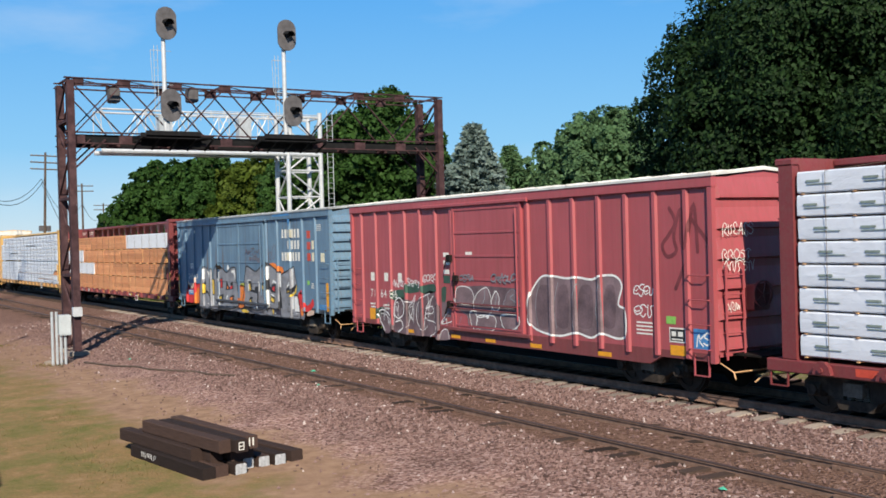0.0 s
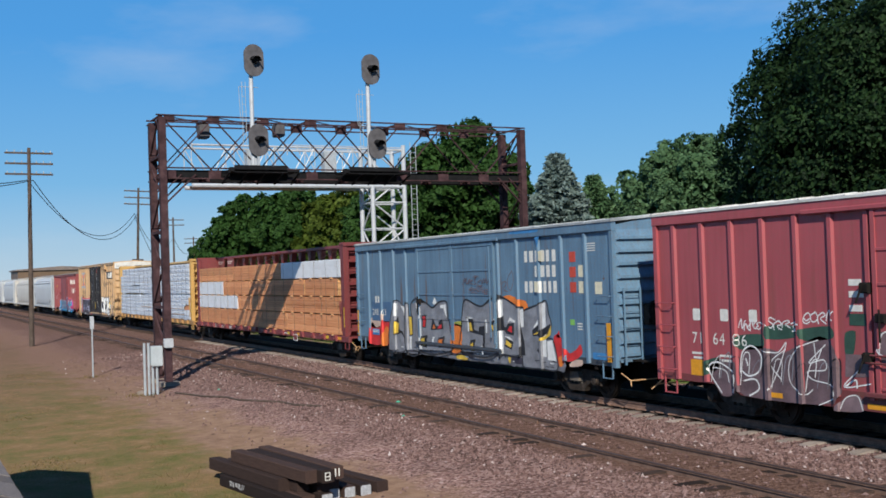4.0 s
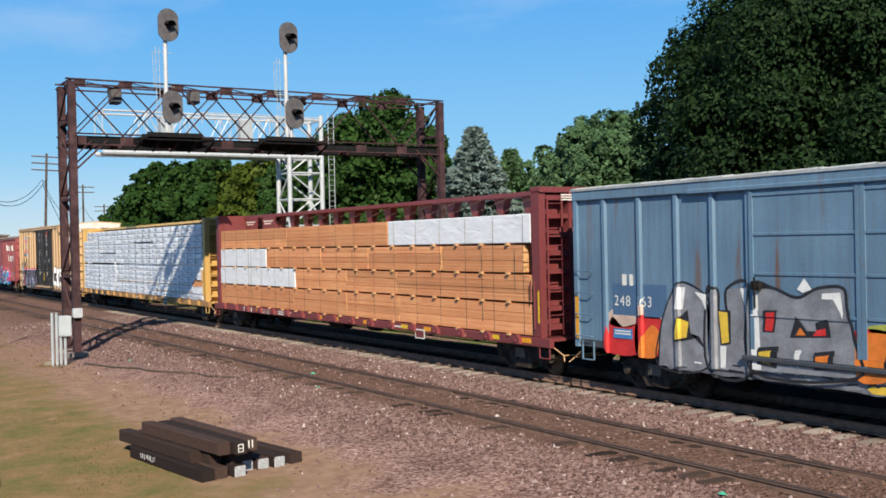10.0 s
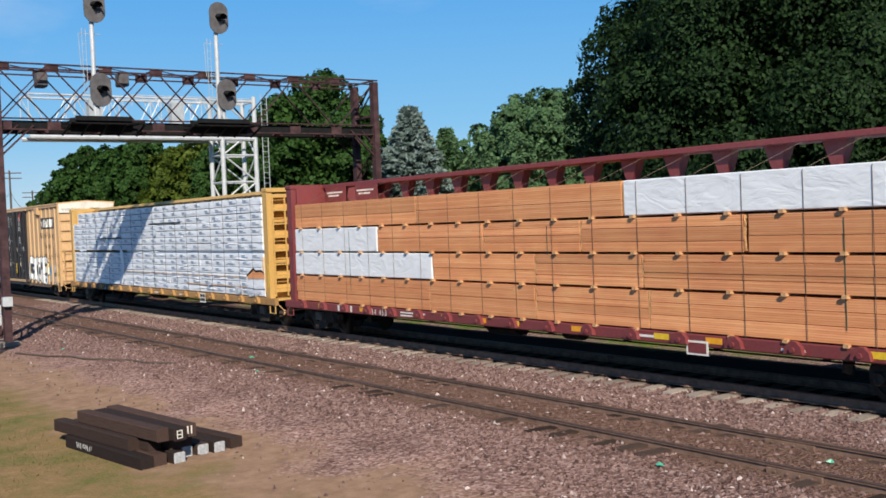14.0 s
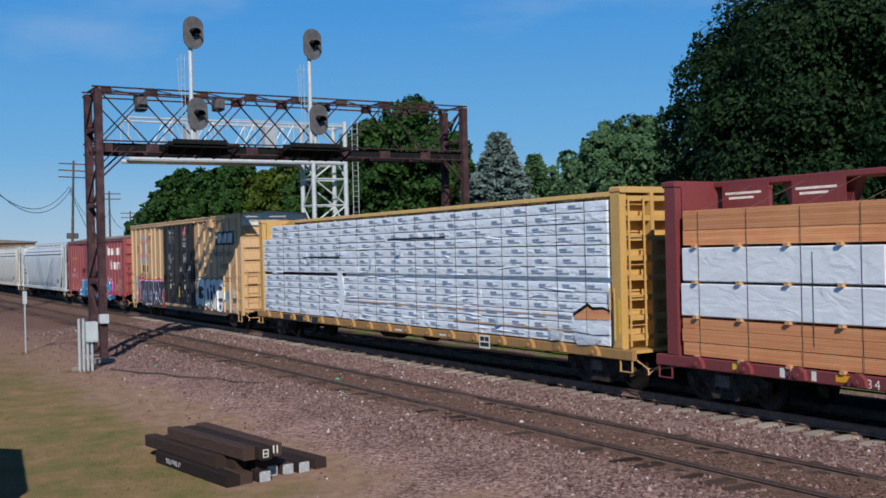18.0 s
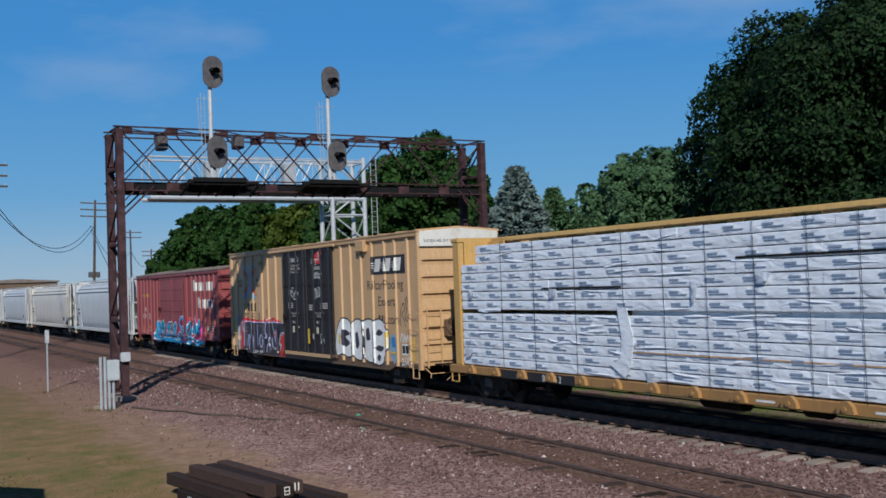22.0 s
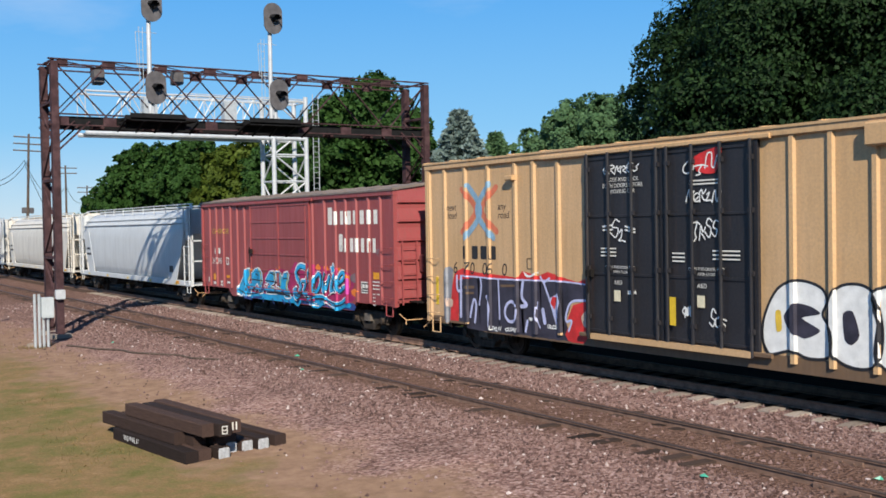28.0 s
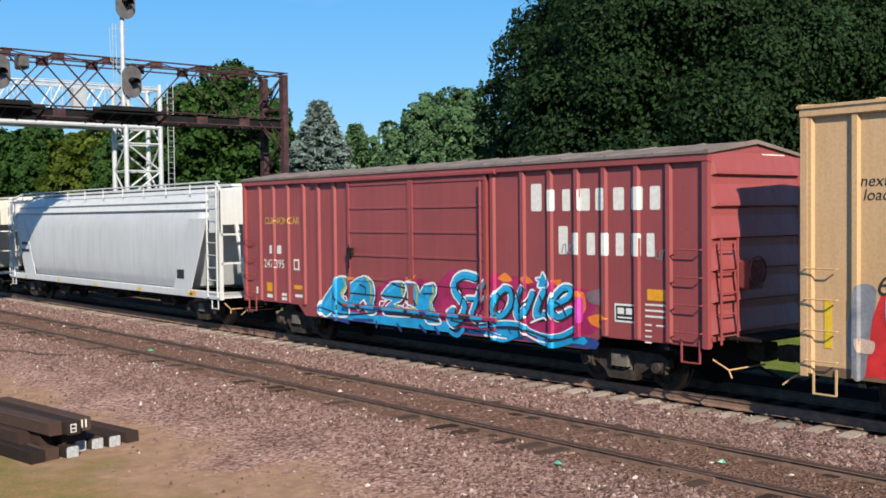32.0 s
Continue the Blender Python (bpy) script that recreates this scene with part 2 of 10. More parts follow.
# structures
M_rust = plain("rusted_gantry_steel", (0.06, 0.032, 0.035), 0.8, 0.0, 0.4, 3.0, 0.35, (0.105, 0.06, 0.06))
M_white_steel = plain("galvanised_white_steel", (0.52, 0.54, 0.56), 0.5, 0.2, 0.12, 3.0, 0.1)
M_signal = plain("signal_target_grey", (0.10, 0.095, 0.10), 0.7, 0, 0.25, 4.0, 0.1)
M_signal_black = plain("signal_black", (0.012, 0.012, 0.013), 0.9, 0, 0.3, 6.0, 0.1)
M_box = plain("aluminium_case", (0.52, 0.56, 0.57), 0.5, 0.2, 0.12, 3.0, 0.1)
M_pipe = plain("conduit_grey", (0.42, 0.45, 0.47), 0.5, 0.2, 0.15, 5.0, 0.1)
M_rail = plain("rail_rust", (0.21, 0.13, 0.098), 0.85, 0.0, 0.3, 6.0, 0.2)
M_rail_top = plain("rail_head", (0.075, 0.05, 0.044), 0.6, 0.1, 0.2, 8.0, 0.05)
M_pole = plain("weathered_pole_wood", (0.10, 0.075, 0.06), 0.85, 0, 0.3, 4.0, 0.3)
M_wire = plain("dark_wire", (0.03, 0.03, 0.032), 0.6, 0, 0.1, 4.0, 0.0)
M_trash = plain("green_plastic_litter", (0.07, 0.38, 0.25), 0.4, 0, 0.2, 20.0, 0.1)


def wood_bundle():
    """Sawn boards stacked tight: thin dark lines between board edges, tone changing board by board."""
    m, n, l, p = shader("sawn_lumber")
    c = n.new("ShaderNodeTexCoord")
    br = n.new("ShaderNodeTexBrick")
    mp = n.new("ShaderNodeMapping")
    mp.inputs["Rotation"].default_value = (radians(90), 0, 0)
    l.new(c.outputs["Object"], mp.inputs["Vector"])
    l.new(mp.outputs["Vector"], br.inputs["Vector"])
    br.inputs["Scale"].default_value = 1.0
    br.inputs["Brick Width"].default_value, br.inputs["Row Height"].default_value = 40.0, 0.042
    br.inputs["Mortar Size"].default_value, br.inputs["Mortar Smooth"].default_value = 0.0035, 0.4
    br.inputs["Color1"].default_value, br.inputs["Color2"].default_value = (0.66, 0.262, 0.105, 1), (0.78, 0.355, 0.165, 1)
    br.inputs["Mortar"].default_value = (0.46, 0.185, 0.07, 1)
    v = vec_node(n, l, (0.5, 4, 14))
    g = noise_node(n, l, v, 3.0, 6, 0.6)
    big = noise_node(n, l, vec_node(n, l), 0.9, 4)
    x = mix_node(n, l, 0.45, br.outputs["Color"], g.outputs["Fac"], "OVERLAY")
    y = mix_node(n, l, 0.3, x.outputs["Color"], big.outputs["Fac"], "OVERLAY")
    oi = n.new("ShaderNodeObjectInfo")
    hs = n.new("ShaderNodeHueSaturation")
    mr = n.new("ShaderNodeMapRange")
    mr.inputs["To Min"].default_value, mr.inputs["To Max"].default_value = 0.82, 1.15
    l.new(oi.outputs["Random"], mr.inputs["Value"])
    l.new(mr.outputs["Result"], hs.inputs["Value"])
    l.new(y.outputs["Color"], hs.inputs["Color"])
    l.new(hs.outputs["Color"], p.inputs["Base Color"])
    p.inputs["Roughness"].default_value = 0.75
    bump_node(n, l, p, br.outputs["Fac"], -0.5, 0.01)
    return m


M_wood = wood_bundle()
M_wood_end = plain("sawn_board_ends", (0.62, 0.36, 0.17), 0.8, 0, 0.3, 12.0, 0.3)
M_dunnage = plain("dunnage_strip_wood", (0.55, 0.33, 0.17), 0.8, 0, 0.3, 8.0, 0.2)


def wrap(name, col, crease=0.8):
    """Woven plastic wrap: creases and a slight sheen."""
    m, n, l, p = shader(name)
    v = vec_node(n, l, (1.0, 1.0, 2.2))
    a = noise_node(n, l, v, 2.2, 5, 0.6)
    w = n.new("ShaderNodeTexNoise")
    w.inputs["Scale"].default_value, w.inputs["Detail"].default_value, w.inputs["Distortion"].default_value = 1.6, 3, 1.6
    l.new(v, w.inputs["Vector"])
    r = ramp_node(n, l, a.outputs["Fac"], [(0.3, tuple(c * 0.88 for c in col)), (0.7, col)])
    l.new(r.outputs["Color"], p.inputs["Base Color"])
    p.inputs["Roughness"].default_value = 0.42
    bump_node(n, l, p, w.outputs["Fac"], crease, 0.06)
    return m


M_wrap = wrap("white_lumber_wrap", (0.84, 0.88, 0.94))
M_tarp = wrap("pale_tarpaulin", (0.84, 0.86, 0.89), 0.4)
M_cable = plain("rusty_cable_steel", (0.13, 0.09, 0.065), 0.6, 0.4, 0.2, 9.0, 0.0)
M_print = plain("blue_grey_print", (0.28, 0.34, 0.44), 0.5, 0, 0.2, 9.0, 0.0)
M_print_grey = plain("grey_green_print", (0.22, 0.27, 0.24), 0.5, 0, 0.2, 9.0, 0.0)


def ground_mat():
    """Ballast by the tracks, bare dirt beside it, patchy dry lawn beyond, green grass on the far side."""
    m, n, l, p = shader("ground_cover")
    geo = n.new("ShaderNodeNewGeometry")
    pos = geo.outputs["Position"]
    sep = n.new("ShaderNodeSeparateXYZ")
    l.new(pos, sep.inputs["Vector"])
    nb = noise_node(n, l, pos, 0.55, 6, 0.65)
    # wavering distance across the tracks
    wob = n.new("ShaderNodeMath")
    wob.operation = "MULTIPLY_ADD"
    wob.inputs[1].default_value = 5.0
    l.new(nb.outputs["Fac"], wob.inputs[0])
    l.new(sep.outputs["Y"], wob.inputs[2])
    def band(a, b):
        r = n.new("ShaderNodeMapRange")
        r.inputs["From Min"].default_value, r.inputs["From Max"].default_value = a, b
        r.clamp = True
        l.new(wob.outputs[0], r.inputs["Value"])
        return r.outputs["Result"]
    # ballast
    vo = n.new("ShaderNodeTexVoronoi")
    vo.inputs["Scale"].default_value = 19
    l.new(pos, vo.inputs["Vector"])
    st = ramp_node(n, l, vo.outputs["Color"], [(0.1, (0.07, 0.041, 0.037)), (0.5, (0.185, 0.112, 0.10)), (0.9, (0.33, 0.235, 0.22))])
    bn = noise_node(n, l, pos, 0.8, 6, 0.6)
    ballast = mix_node(n, l, 0.45, st.outputs["Color"], bn.outputs["Fac"], "OVERLAY")
    # dirt
    dn = noise_node(n, l, pos, 2.5, 8, 0.65)
    dirt = ramp_node(n, l, dn.outputs["Fac"], [(0.3, (0.135, 0.086, 0.062)), (0.7, (0.225, 0.15, 0.108))])
    # dry lawn
    gn = noise_node(n, l, pos, 1.15, 9, 0.68)
    gf = noise_node(n, l, pos, 30, 4, 0.7)
    grass0 = ramp_node(n, l, gn.outputs["Fac"], [(0.34, (0.088, 0.086, 0.032)), (0.46, (0.122, 0.098, 0.046)), (0.54, (0.148, 0.101, 0.053)), (0.7, (0.198, 0.134, 0.08))])
    grass = mix_node(n, l, 0.6, grass0.outputs["Color"], gf.outputs["Fac"], "OVERLAY")
    c1 = mix_node(n, l, band(8.4, 9.4), grass.outputs["Color"], dirt.outputs["Color"])
    c2 = mix_node(n, l, band(10.6, 11.6), c1.outputs["Color"], ballast.outputs["Color"])
    # rusty brown dust along the little-used track
    ab = n.new("ShaderNodeMath")
    ab.operation = "SUBTRACT"
    ab.inputs[1].default_value = 12.93
    l.new(sep.outputs["Y"], ab.inputs[0])
    ab2 = n.new("ShaderNodeMath")
    ab2.operation = "ABSOLUTE"
    l.new(ab.outputs[0], ab2.inputs[0])
    tr = n.new("ShaderNodeMapRange")
    tr.inputs["From Min"].default_value, tr.inputs["From Max"].default_value = 1.9, 0.95
    l.new(ab2.outputs[0], tr.inputs["Value"])
    trm = n.new("ShaderNodeMath")
    trm.operation = "MULTIPLY"
    trm.inputs[1].default_value = 0.85
    l.new(tr.outputs["Result"], trm.inputs[0])
    brown = ramp_node(n, l, vo.outputs["Color"], [(0.1, (0.078, 0.045, 0.034)), (0.9, (0.16, 0.098, 0.076))])
    c2 = mix_node(n, l, trm.outputs[0], c2.outputs["Color"], brown.outputs["Color"])
    # near-black band painted in for the shade under and behind the train
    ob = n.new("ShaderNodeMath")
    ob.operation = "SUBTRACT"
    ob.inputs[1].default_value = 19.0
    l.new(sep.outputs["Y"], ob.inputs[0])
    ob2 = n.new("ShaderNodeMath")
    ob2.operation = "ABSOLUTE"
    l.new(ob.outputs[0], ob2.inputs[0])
    train_shade = n.new("ShaderNodeMapRange")
    train_shade.inputs["From Min"].default_value, train_shade.inputs["From Max"].default_value = 2.95, 2.5
    train_shade.inputs["To Max"].default_value = 0.98
    l.new(ob2.outputs[0], train_shade.inputs["Value"])
    c2 = mix_node(n, l, train_shade.outputs["Result"], c2.outputs["Color"], (0.012, 0.010, 0.009))
    # older brown cinders farther down the line
    cin = n.new("ShaderNodeMapRange")
    cin.inputs["From Min"].default_value, cin.inputs["From Max"].default_value = -30.0, -62.0
    cin.inputs["To Max"].default_value = 0.7
    l.new(sep.outputs["X"], cin.inputs["Value"])
    cind = ramp_node(n, l, vo.outputs["Color"], [(0.1, (0.085, 0.05, 0.04)), (0.9, (0.17, 0.105, 0.086))])
    c2 = mix_node(n, l, cin.outputs["Result"], c2.outputs["Color"], cind.outputs["Color"])
    far = ramp_node(n, l, gn.outputs["Fac"], [(0.3, (0.06, 0.10, 0.02)), (0.7, (0.14, 0.17, 0.045))])
    c3 = mix_node(n, l, band(24.2, 25.2), c2.outputs["Color"], far.outputs["Color"])
    l.new(c3.outputs["Color"], p.inputs["Base Color"])
    p.inputs["Roughness"].default_value = 0.95
    p.inputs["Diffuse Roughness"].default_value = 1.0
    p.inputs["Specular IOR Level"].default_value = 0.02
    hm = n.new("ShaderNodeMath")
    hm.operation = "MULTIPLY"
    l.new(vo.outputs["Distance"], hm.inputs[0])
    l.new(band(10.6, 12.4), hm.inputs[1])
    ha = n.new("ShaderNodeMath")
    ha.operation = "MULTIPLY_ADD"
    ha.inputs[1].default_value = 0.25
    l.new(gf.outputs["Fac"], ha.inputs[0])
    l.new(hm.outputs[0], ha.inputs[2])
    bump_node(n, l, p, ha.outputs[0], 1.0, 0.06)
    return m


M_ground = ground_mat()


def stone_mat():
    m, n, l, p = shader("crushed_quartzite")
    geo = n.new("ShaderNodeNewGeometry")
    r = ramp_node(n, l, geo.outputs["Random Per Island"], [(0.0, (0.06, 0.036, 0.033)), (0.5, (0.18, 0.11, 0.10)), (0.94, (0.26, 0.175, 0.163)), (0.975, (0.36, 0.29, 0.28)), (1.0, (0.55, 0.48, 0.47))])
    f = noise_node(n, l, vec_node(n, l), 40, 3)
    x = mix_node(n, l, 0.3, r.outputs["Color"], f.outputs["Fac"], "OVERLAY")
    l.new(x.outputs["Color"], p.inputs["Base Color"])
    p.inputs["Roughness"].default_value = 0.85
    p.inputs["Diffuse Roughness"].default_value = 1.0
    p.inputs["Specular IOR Level"].default_value = 0.2
    return m


M_stone = stone_mat()


def vary_mat(name, lo, hi, rough=0.85, grain=(1, 10, 10), bump=0.4, ends=None):
    """Wood or concrete pieces whose tone differs from piece to piece."""
    m, n, l, p = shader(name)
    oi = n.new("ShaderNodeObjectInfo")
    r = ramp_node(n, l, oi.outputs["Random"], [(0.0, lo), (1.0, hi)])
    g = noise_node(n, l, vec_node(n, l, grain), 4, 6, 0.65)
    x = mix_node(n, l, 0.55, r.outputs["Color"], g.outputs["Fac"], "OVERLAY")
    l.new(x.outputs["Color"], p.inputs["Base Color"])
    p.inputs["Roughness"].default_value = rough
    p.inputs["Specular IOR Level"].default_value = 0.15
    bump_node(n, l, p, g.outputs["Fac"], bump, 0.02)
    return m


M_tie = vary_mat("creosoted_tie_wood", (0.028, 0.019, 0.015), (0.075, 0.05, 0.04), grain=(10, 1, 10))
M_ctie = vary_mat("concrete_tie", (0.24, 0.195, 0.16), (0.40, 0.34, 0.29), 0.9, (4, 4, 4), 0.3)


def concrete_mat():
    """Pale concrete, with the train's shade painted on dark from the near rail inward."""
    m, n, l, p = shader("concrete_tie")
    oi = n.new("ShaderNodeObjectInfo")
    r = ramp_node(n, l, oi.outputs["Random"], [(0.0, (0.20, 0.165, 0.14)), (1.0, (0.39, 0.33, 0.285))])
    v = vec_node(n, l)
    g = noise_node(n, l, v, 16, 6, 0.65)
    x = mix_node(n, l, 0.55, r.outputs["Color"], g.outputs["Fac"], "OVERLAY")
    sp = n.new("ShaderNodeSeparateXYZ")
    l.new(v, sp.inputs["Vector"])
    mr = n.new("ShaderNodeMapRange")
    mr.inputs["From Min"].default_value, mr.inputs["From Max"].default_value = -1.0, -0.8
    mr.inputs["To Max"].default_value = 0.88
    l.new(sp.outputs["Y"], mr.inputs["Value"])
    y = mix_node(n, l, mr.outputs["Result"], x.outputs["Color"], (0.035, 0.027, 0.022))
    l.new(y.outputs["Color"], p.inputs["Base Color"])
    p.inputs["Roughness"].default_value = 0.9
    p.inputs["Specular IOR Level"].default_value = 0.1
    bump_node(n, l, p, g.outputs["Fac"], 0.3, 0.02)
    return m


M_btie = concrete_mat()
M_wrap_flat = wrap("smooth_lumber_wrap", (0.70, 0.74, 0.82), 0.25)
M_oldtie = vary_mat("new_creosote_timber", (0.022, 0.016, 0.015), (0.075, 0.046, 0.038), 0.95, grain=(1, 10, 10))
M_tie_end = plain("pale_painted_tie_end", (0.42, 0.43, 0.45), 0.8, 0, 0.35, 14.0, 0.4)


def leaf_mat(name, lo, hi):
    m, n, l, p = shader(name)
    geo = n.new("ShaderNodeNewGeometry")
    big = noise_node(n, l, geo.outputs["Position"], 0.35, 3)
    r = ramp_node(n, l, geo.outputs["Random Per Island"], [(0.0, lo), (1.0, hi)])
    x = mix_node(n, l, 0.4, r.outputs["Color"], big.outputs["Fac"], "OVERLAY")
    l.new(x.outputs["Color"], p.inputs["Base Color"])
    p.inputs["Roughness"].default_value = 0.6
    p.inputs["Specular IOR Level"].default_value = 0.12
    tr = n.new("ShaderNodeBsdfTranslucent")
    l.new(x.outputs["Color"], tr.inputs["Color"])
    ms = n.new("ShaderNodeMixShader")
    ms.inputs["Fac"].default_value = 0.2
    l.new(p.outputs["BSDF"], ms.inputs[1])
    l.new(tr.outputs["BSDF"], ms.inputs[2])
    l.new(ms.outputs["Shader"], n["Material Output"].inputs["Surface"])
    return m


L_maple = leaf_mat("maple_leaves", (0.006, 0.016, 0.006), (0.025, 0.057, 0.018))
L_green = leaf_mat("ash_leaves", (0.052, 0.112, 0.048), (0.108, 0.192, 0.092))
L_mid = leaf_mat("linden_leaves", (0.019, 0.052, 0.011), (0.046, 0.103, 0.025))
L_olive = leaf_mat("locust_leaves", (0.04, 0.068, 0.009), (0.09, 0.125, 0.02))
L_spruce = leaf_mat("blue_spruce_needles", (0.10, 0.15, 0.135), (0.22, 0.285, 0.265))
L_grass = leaf_mat("dry_grass", (0.11, 0.10, 0.03), (0.27, 0.18, 0.08))
M_bark = plain("grey_brown_bark", (0.10, 0.075, 0.055), 0.9, 0, 0.35, 6.0, 0.6)

M_shingle = vary_mat("asphalt_shingle", (0.16, 0.135, 0.12), (0.30, 0.26, 0.235), 0.95, (30, 30, 30), 0.5)

# ---------- building helpers ----------
def box(bm, x0, x1, y0, y1, z0, z1, m=None):
    """A box between two corners; m turns it afterwards."""
    vs = [bm.verts.new((x, y, z)) for z in (z0, z1) for y in (y0, y1) for x in (x0, x1)]
    for f in ((0, 2, 3, 1), (4, 5, 7, 6), (0, 1, 5, 4), (2, 6, 7, 3), (0, 4, 6, 2), (1, 3, 7, 5)):
        bm.faces.new([vs[k] for k in f])
    if m is not None:
        for v in vs:
            v.co = m @ v.co
    return vs


def bbox(bm, x0, x1, y0, y1, z0, z1, r=0.02, m=None):
    """A box with chamfered long edges (eight-sided across x)."""
    r = min(r, abs(y1 - y0) * 0.4, abs(z1 - z0) * 0.4)
    ring = [(y0 + r, z0), (y1 - r, z0), (y1, z0 + r), (y1, z1 - r), (y1 - r, z1), (y0 + r, z1), (y0, z1 - r), (y0, z0 + r)]
    a = [bm.verts.new((x0, y, z)) for y, z in ring]
    b = [bm.verts.new((x1, y, z)) for y, z in ring]
    for k in range(8):
        bm.faces.new((a[k], a[k - 1], b[k - 1], b[k]))
    bm.faces.new(a)
    bm.faces.new(b[::-1])
    if m is not None:
        for v in a + b:
            v.co = m @ v.co


def bar(bm, p, q, r, n=6, r2=None, flat=None):
    """A round bar from p to q; flat=(w, h) gives a rectangular one."""
    p, q = Vector(p), Vector(q)
    d = (q - p).normalized()
    s = d.cross(Vector((0, 0, 1)) if abs(d.z) < 0.9 else Vector((1, 0, 0))).normalized()
    u = s.cross(d)
    if flat:
        ring = [(flat[0] / 2 * i, flat[1] / 2 * j) for i, j in ((1, 1), (-1, 1), (-1, -1), (1, -1))]
    else:
        ring = [(r * math.cos(2 * math.pi * k / n), r * math.sin(2 * math.pi * k / n)) for k in range(n)]
    k2 = 1 if r2 is None or flat else r2 / r
    a = [bm.verts.new(p + s * i + u * j) for i, j in ring]
    b = [bm.verts.new(q + (s * i + u * j) * k2) for i, j in ring]
    m = len(ring)
    for k in range(m):
        bm.faces.new((a[k - 1], a[k], b[k], b[k - 1]))
    bm.faces.new(a[::-1])
    bm.faces.new(b)


def tube(bm, pts, r, n=6):
    """One unbroken round line through the points."""
    pts = [Vector(p) for p in pts]
    rings = []
    for i, p in enumerate(pts):
        d = (pts[min(i + 1, len(pts) - 1)] - pts[max(i - 1, 0)]).normalized()
        s = d.cross(Vector((0, 0, 1))).normalized()
        u = s.cross(d)
        rings.append([bm.verts.new(p + s * (r * math.cos(2 * math.pi * k / n)) + u * (r * math.sin(2 * math.pi * k / n))) for k in range(n)])
    for a, b in zip(rings, rings[1:]):
        for k in range(n):
            bm.faces.new((a[k - 1], a[k], b[k], b[k - 1]))
    bm.faces.new(rings[0][::-1])
    bm.faces.new(rings[-1])


def prism(bm, outline, x0, x1):
    """A (y, z) outline drawn out from x0 to x1."""
    a = [bm.verts.new((x0, y, z)) for y, z in outline]
    b = [bm.verts.new((x1, y, z)) for y, z in outline]
    for k in range(len(outline)):
        bm.faces.new((a[k - 1], a[k], b[k], b[k - 1]))
    bm.faces.new(a[::-1])
    bm.faces.new(b)


def slab(bm, outline, y0, y1):
    """An (x, z) outline drawn out from y0 to y1."""
    a = [bm.verts.new((x, y0, z)) for x, z in outline]
    b = [bm.verts.new((x, y1, z)) for x, z in outline]
    for k in range(len(outline)):
        bm.faces.new((a[k - 1], a[k], b[k], b[k - 1]))
    bm.faces.new(a[::-1])
    bm.faces.new(b)


def disc(bm, c, axis, r, depth, n=20, hole=0.0):
    """A disc or ring about c along axis 'x', 'y' or 'z'."""
    i = "xyz".index(axis)
    def at(rad, k, d):
        v = [0, 0, 0]
        v[(i + 1) % 3] = rad * math.cos(2 * math.pi * k / n)
        v[(i + 2) % 3] = rad * math.sin(2 * math.pi * k / n)
        v[i] = d
        return bm.verts.new(Vector(c) + Vector(v))
    o0, o1 = [at(r, k, -depth / 2) for k in range(n)], [at(r, k, depth / 2) for k in range(n)]
    if hole:
        i0, i1 = [at(hole, k, -depth / 2) for k in range(n)], [at(hole, k, depth / 2) for k in range(n)]
    for k in range(n):
        bm.faces.new((o0[k - 1], o0[k], o1[k], o1[k - 1]))
        if hole:
            bm.faces.new((i0[k], i0[k - 1], i1[k - 1], i1[k]))
            bm.faces.new((o1[k - 1], o1[k], i1[k], i1[k - 1]))
            bm.faces.new((o0[k], o0[k - 1], i0[k - 1], i0[k]))
    if not hole:
        bm.faces.new(o0[::-1])
        bm.faces.new(o1)


def mesh_of(name, bm, mat):
    bmesh.ops.recalc_face_normals(bm, faces=bm.faces[:])
    me = bpy.data.meshes.new(name)
    bm.to_mesh(me)
    bm.free()
    me.materials.append(mat)
    return me


def part(name, bm, mat, parent, label="", at=None):
    """Links a bmesh, or a shared mesh, as one part under its thing."""
    me = mesh_of(name, bm, mat) if isinstance(bm, bmesh.types.BMesh) else bm
    ob = new(name, me)
    ob.parent = parent
    if at is not None:
        ob.matrix_basis = at if isinstance(at, Matrix) else Matrix.Translation(at)
    if label:
        tagged(ob, label)
    return ob


def thing(name, m, label, category, group="", kind=""):
    ob = new(name)
    ob.matrix_basis = m
    return tagged(ob, label, category, group, kind)


def raw_mesh(name, verts, faces, mat):
    me = bpy.data.meshes.new(name)
    me.from_pydata(verts, [], faces)
    me.materials.append(mat)
    return me


B = bmesh.new


def letters(text, size, parent, x, y, z, mat, name="lettering", spread=1.0, slant=0.0, label="", ribs=()):
    """Painted words on the side that faces -y, starting at x, baseline z, laid over the posts."""
    cu = bpy.data.curves.new("words", "FONT")
    cu.body, cu.size, cu.space_character, cu.shear = text, size, spread, slant
    cu.resolution_u = 3
    tmp = bpy.data.objects.new("words", cu)
    scene.collection.objects.link(tmp)
    bpy.context.view_layer.update()
    me = bpy.data.meshes.new_from_object(tmp)
    bpy.data.objects.remove(tmp)
    bm = B()
    bm.from_mesh(me)
    bmesh.ops.transform(bm, matrix=pose(x, y - 0.002, z, 90, 0, 0), verts=bm.verts[:])
    ob = flat_part(name, bm, mat, parent, label, ribs, 0.15, 0.061)
    return ob


def plaque(parent, x0, x1, z0, z1, y, mat, name="marking", label=""):
    bm = B()
    box(bm, x0, x1, y - 0.003, y + 0.001, z0, z1)
    return part(name, bm, mat, parent, label)


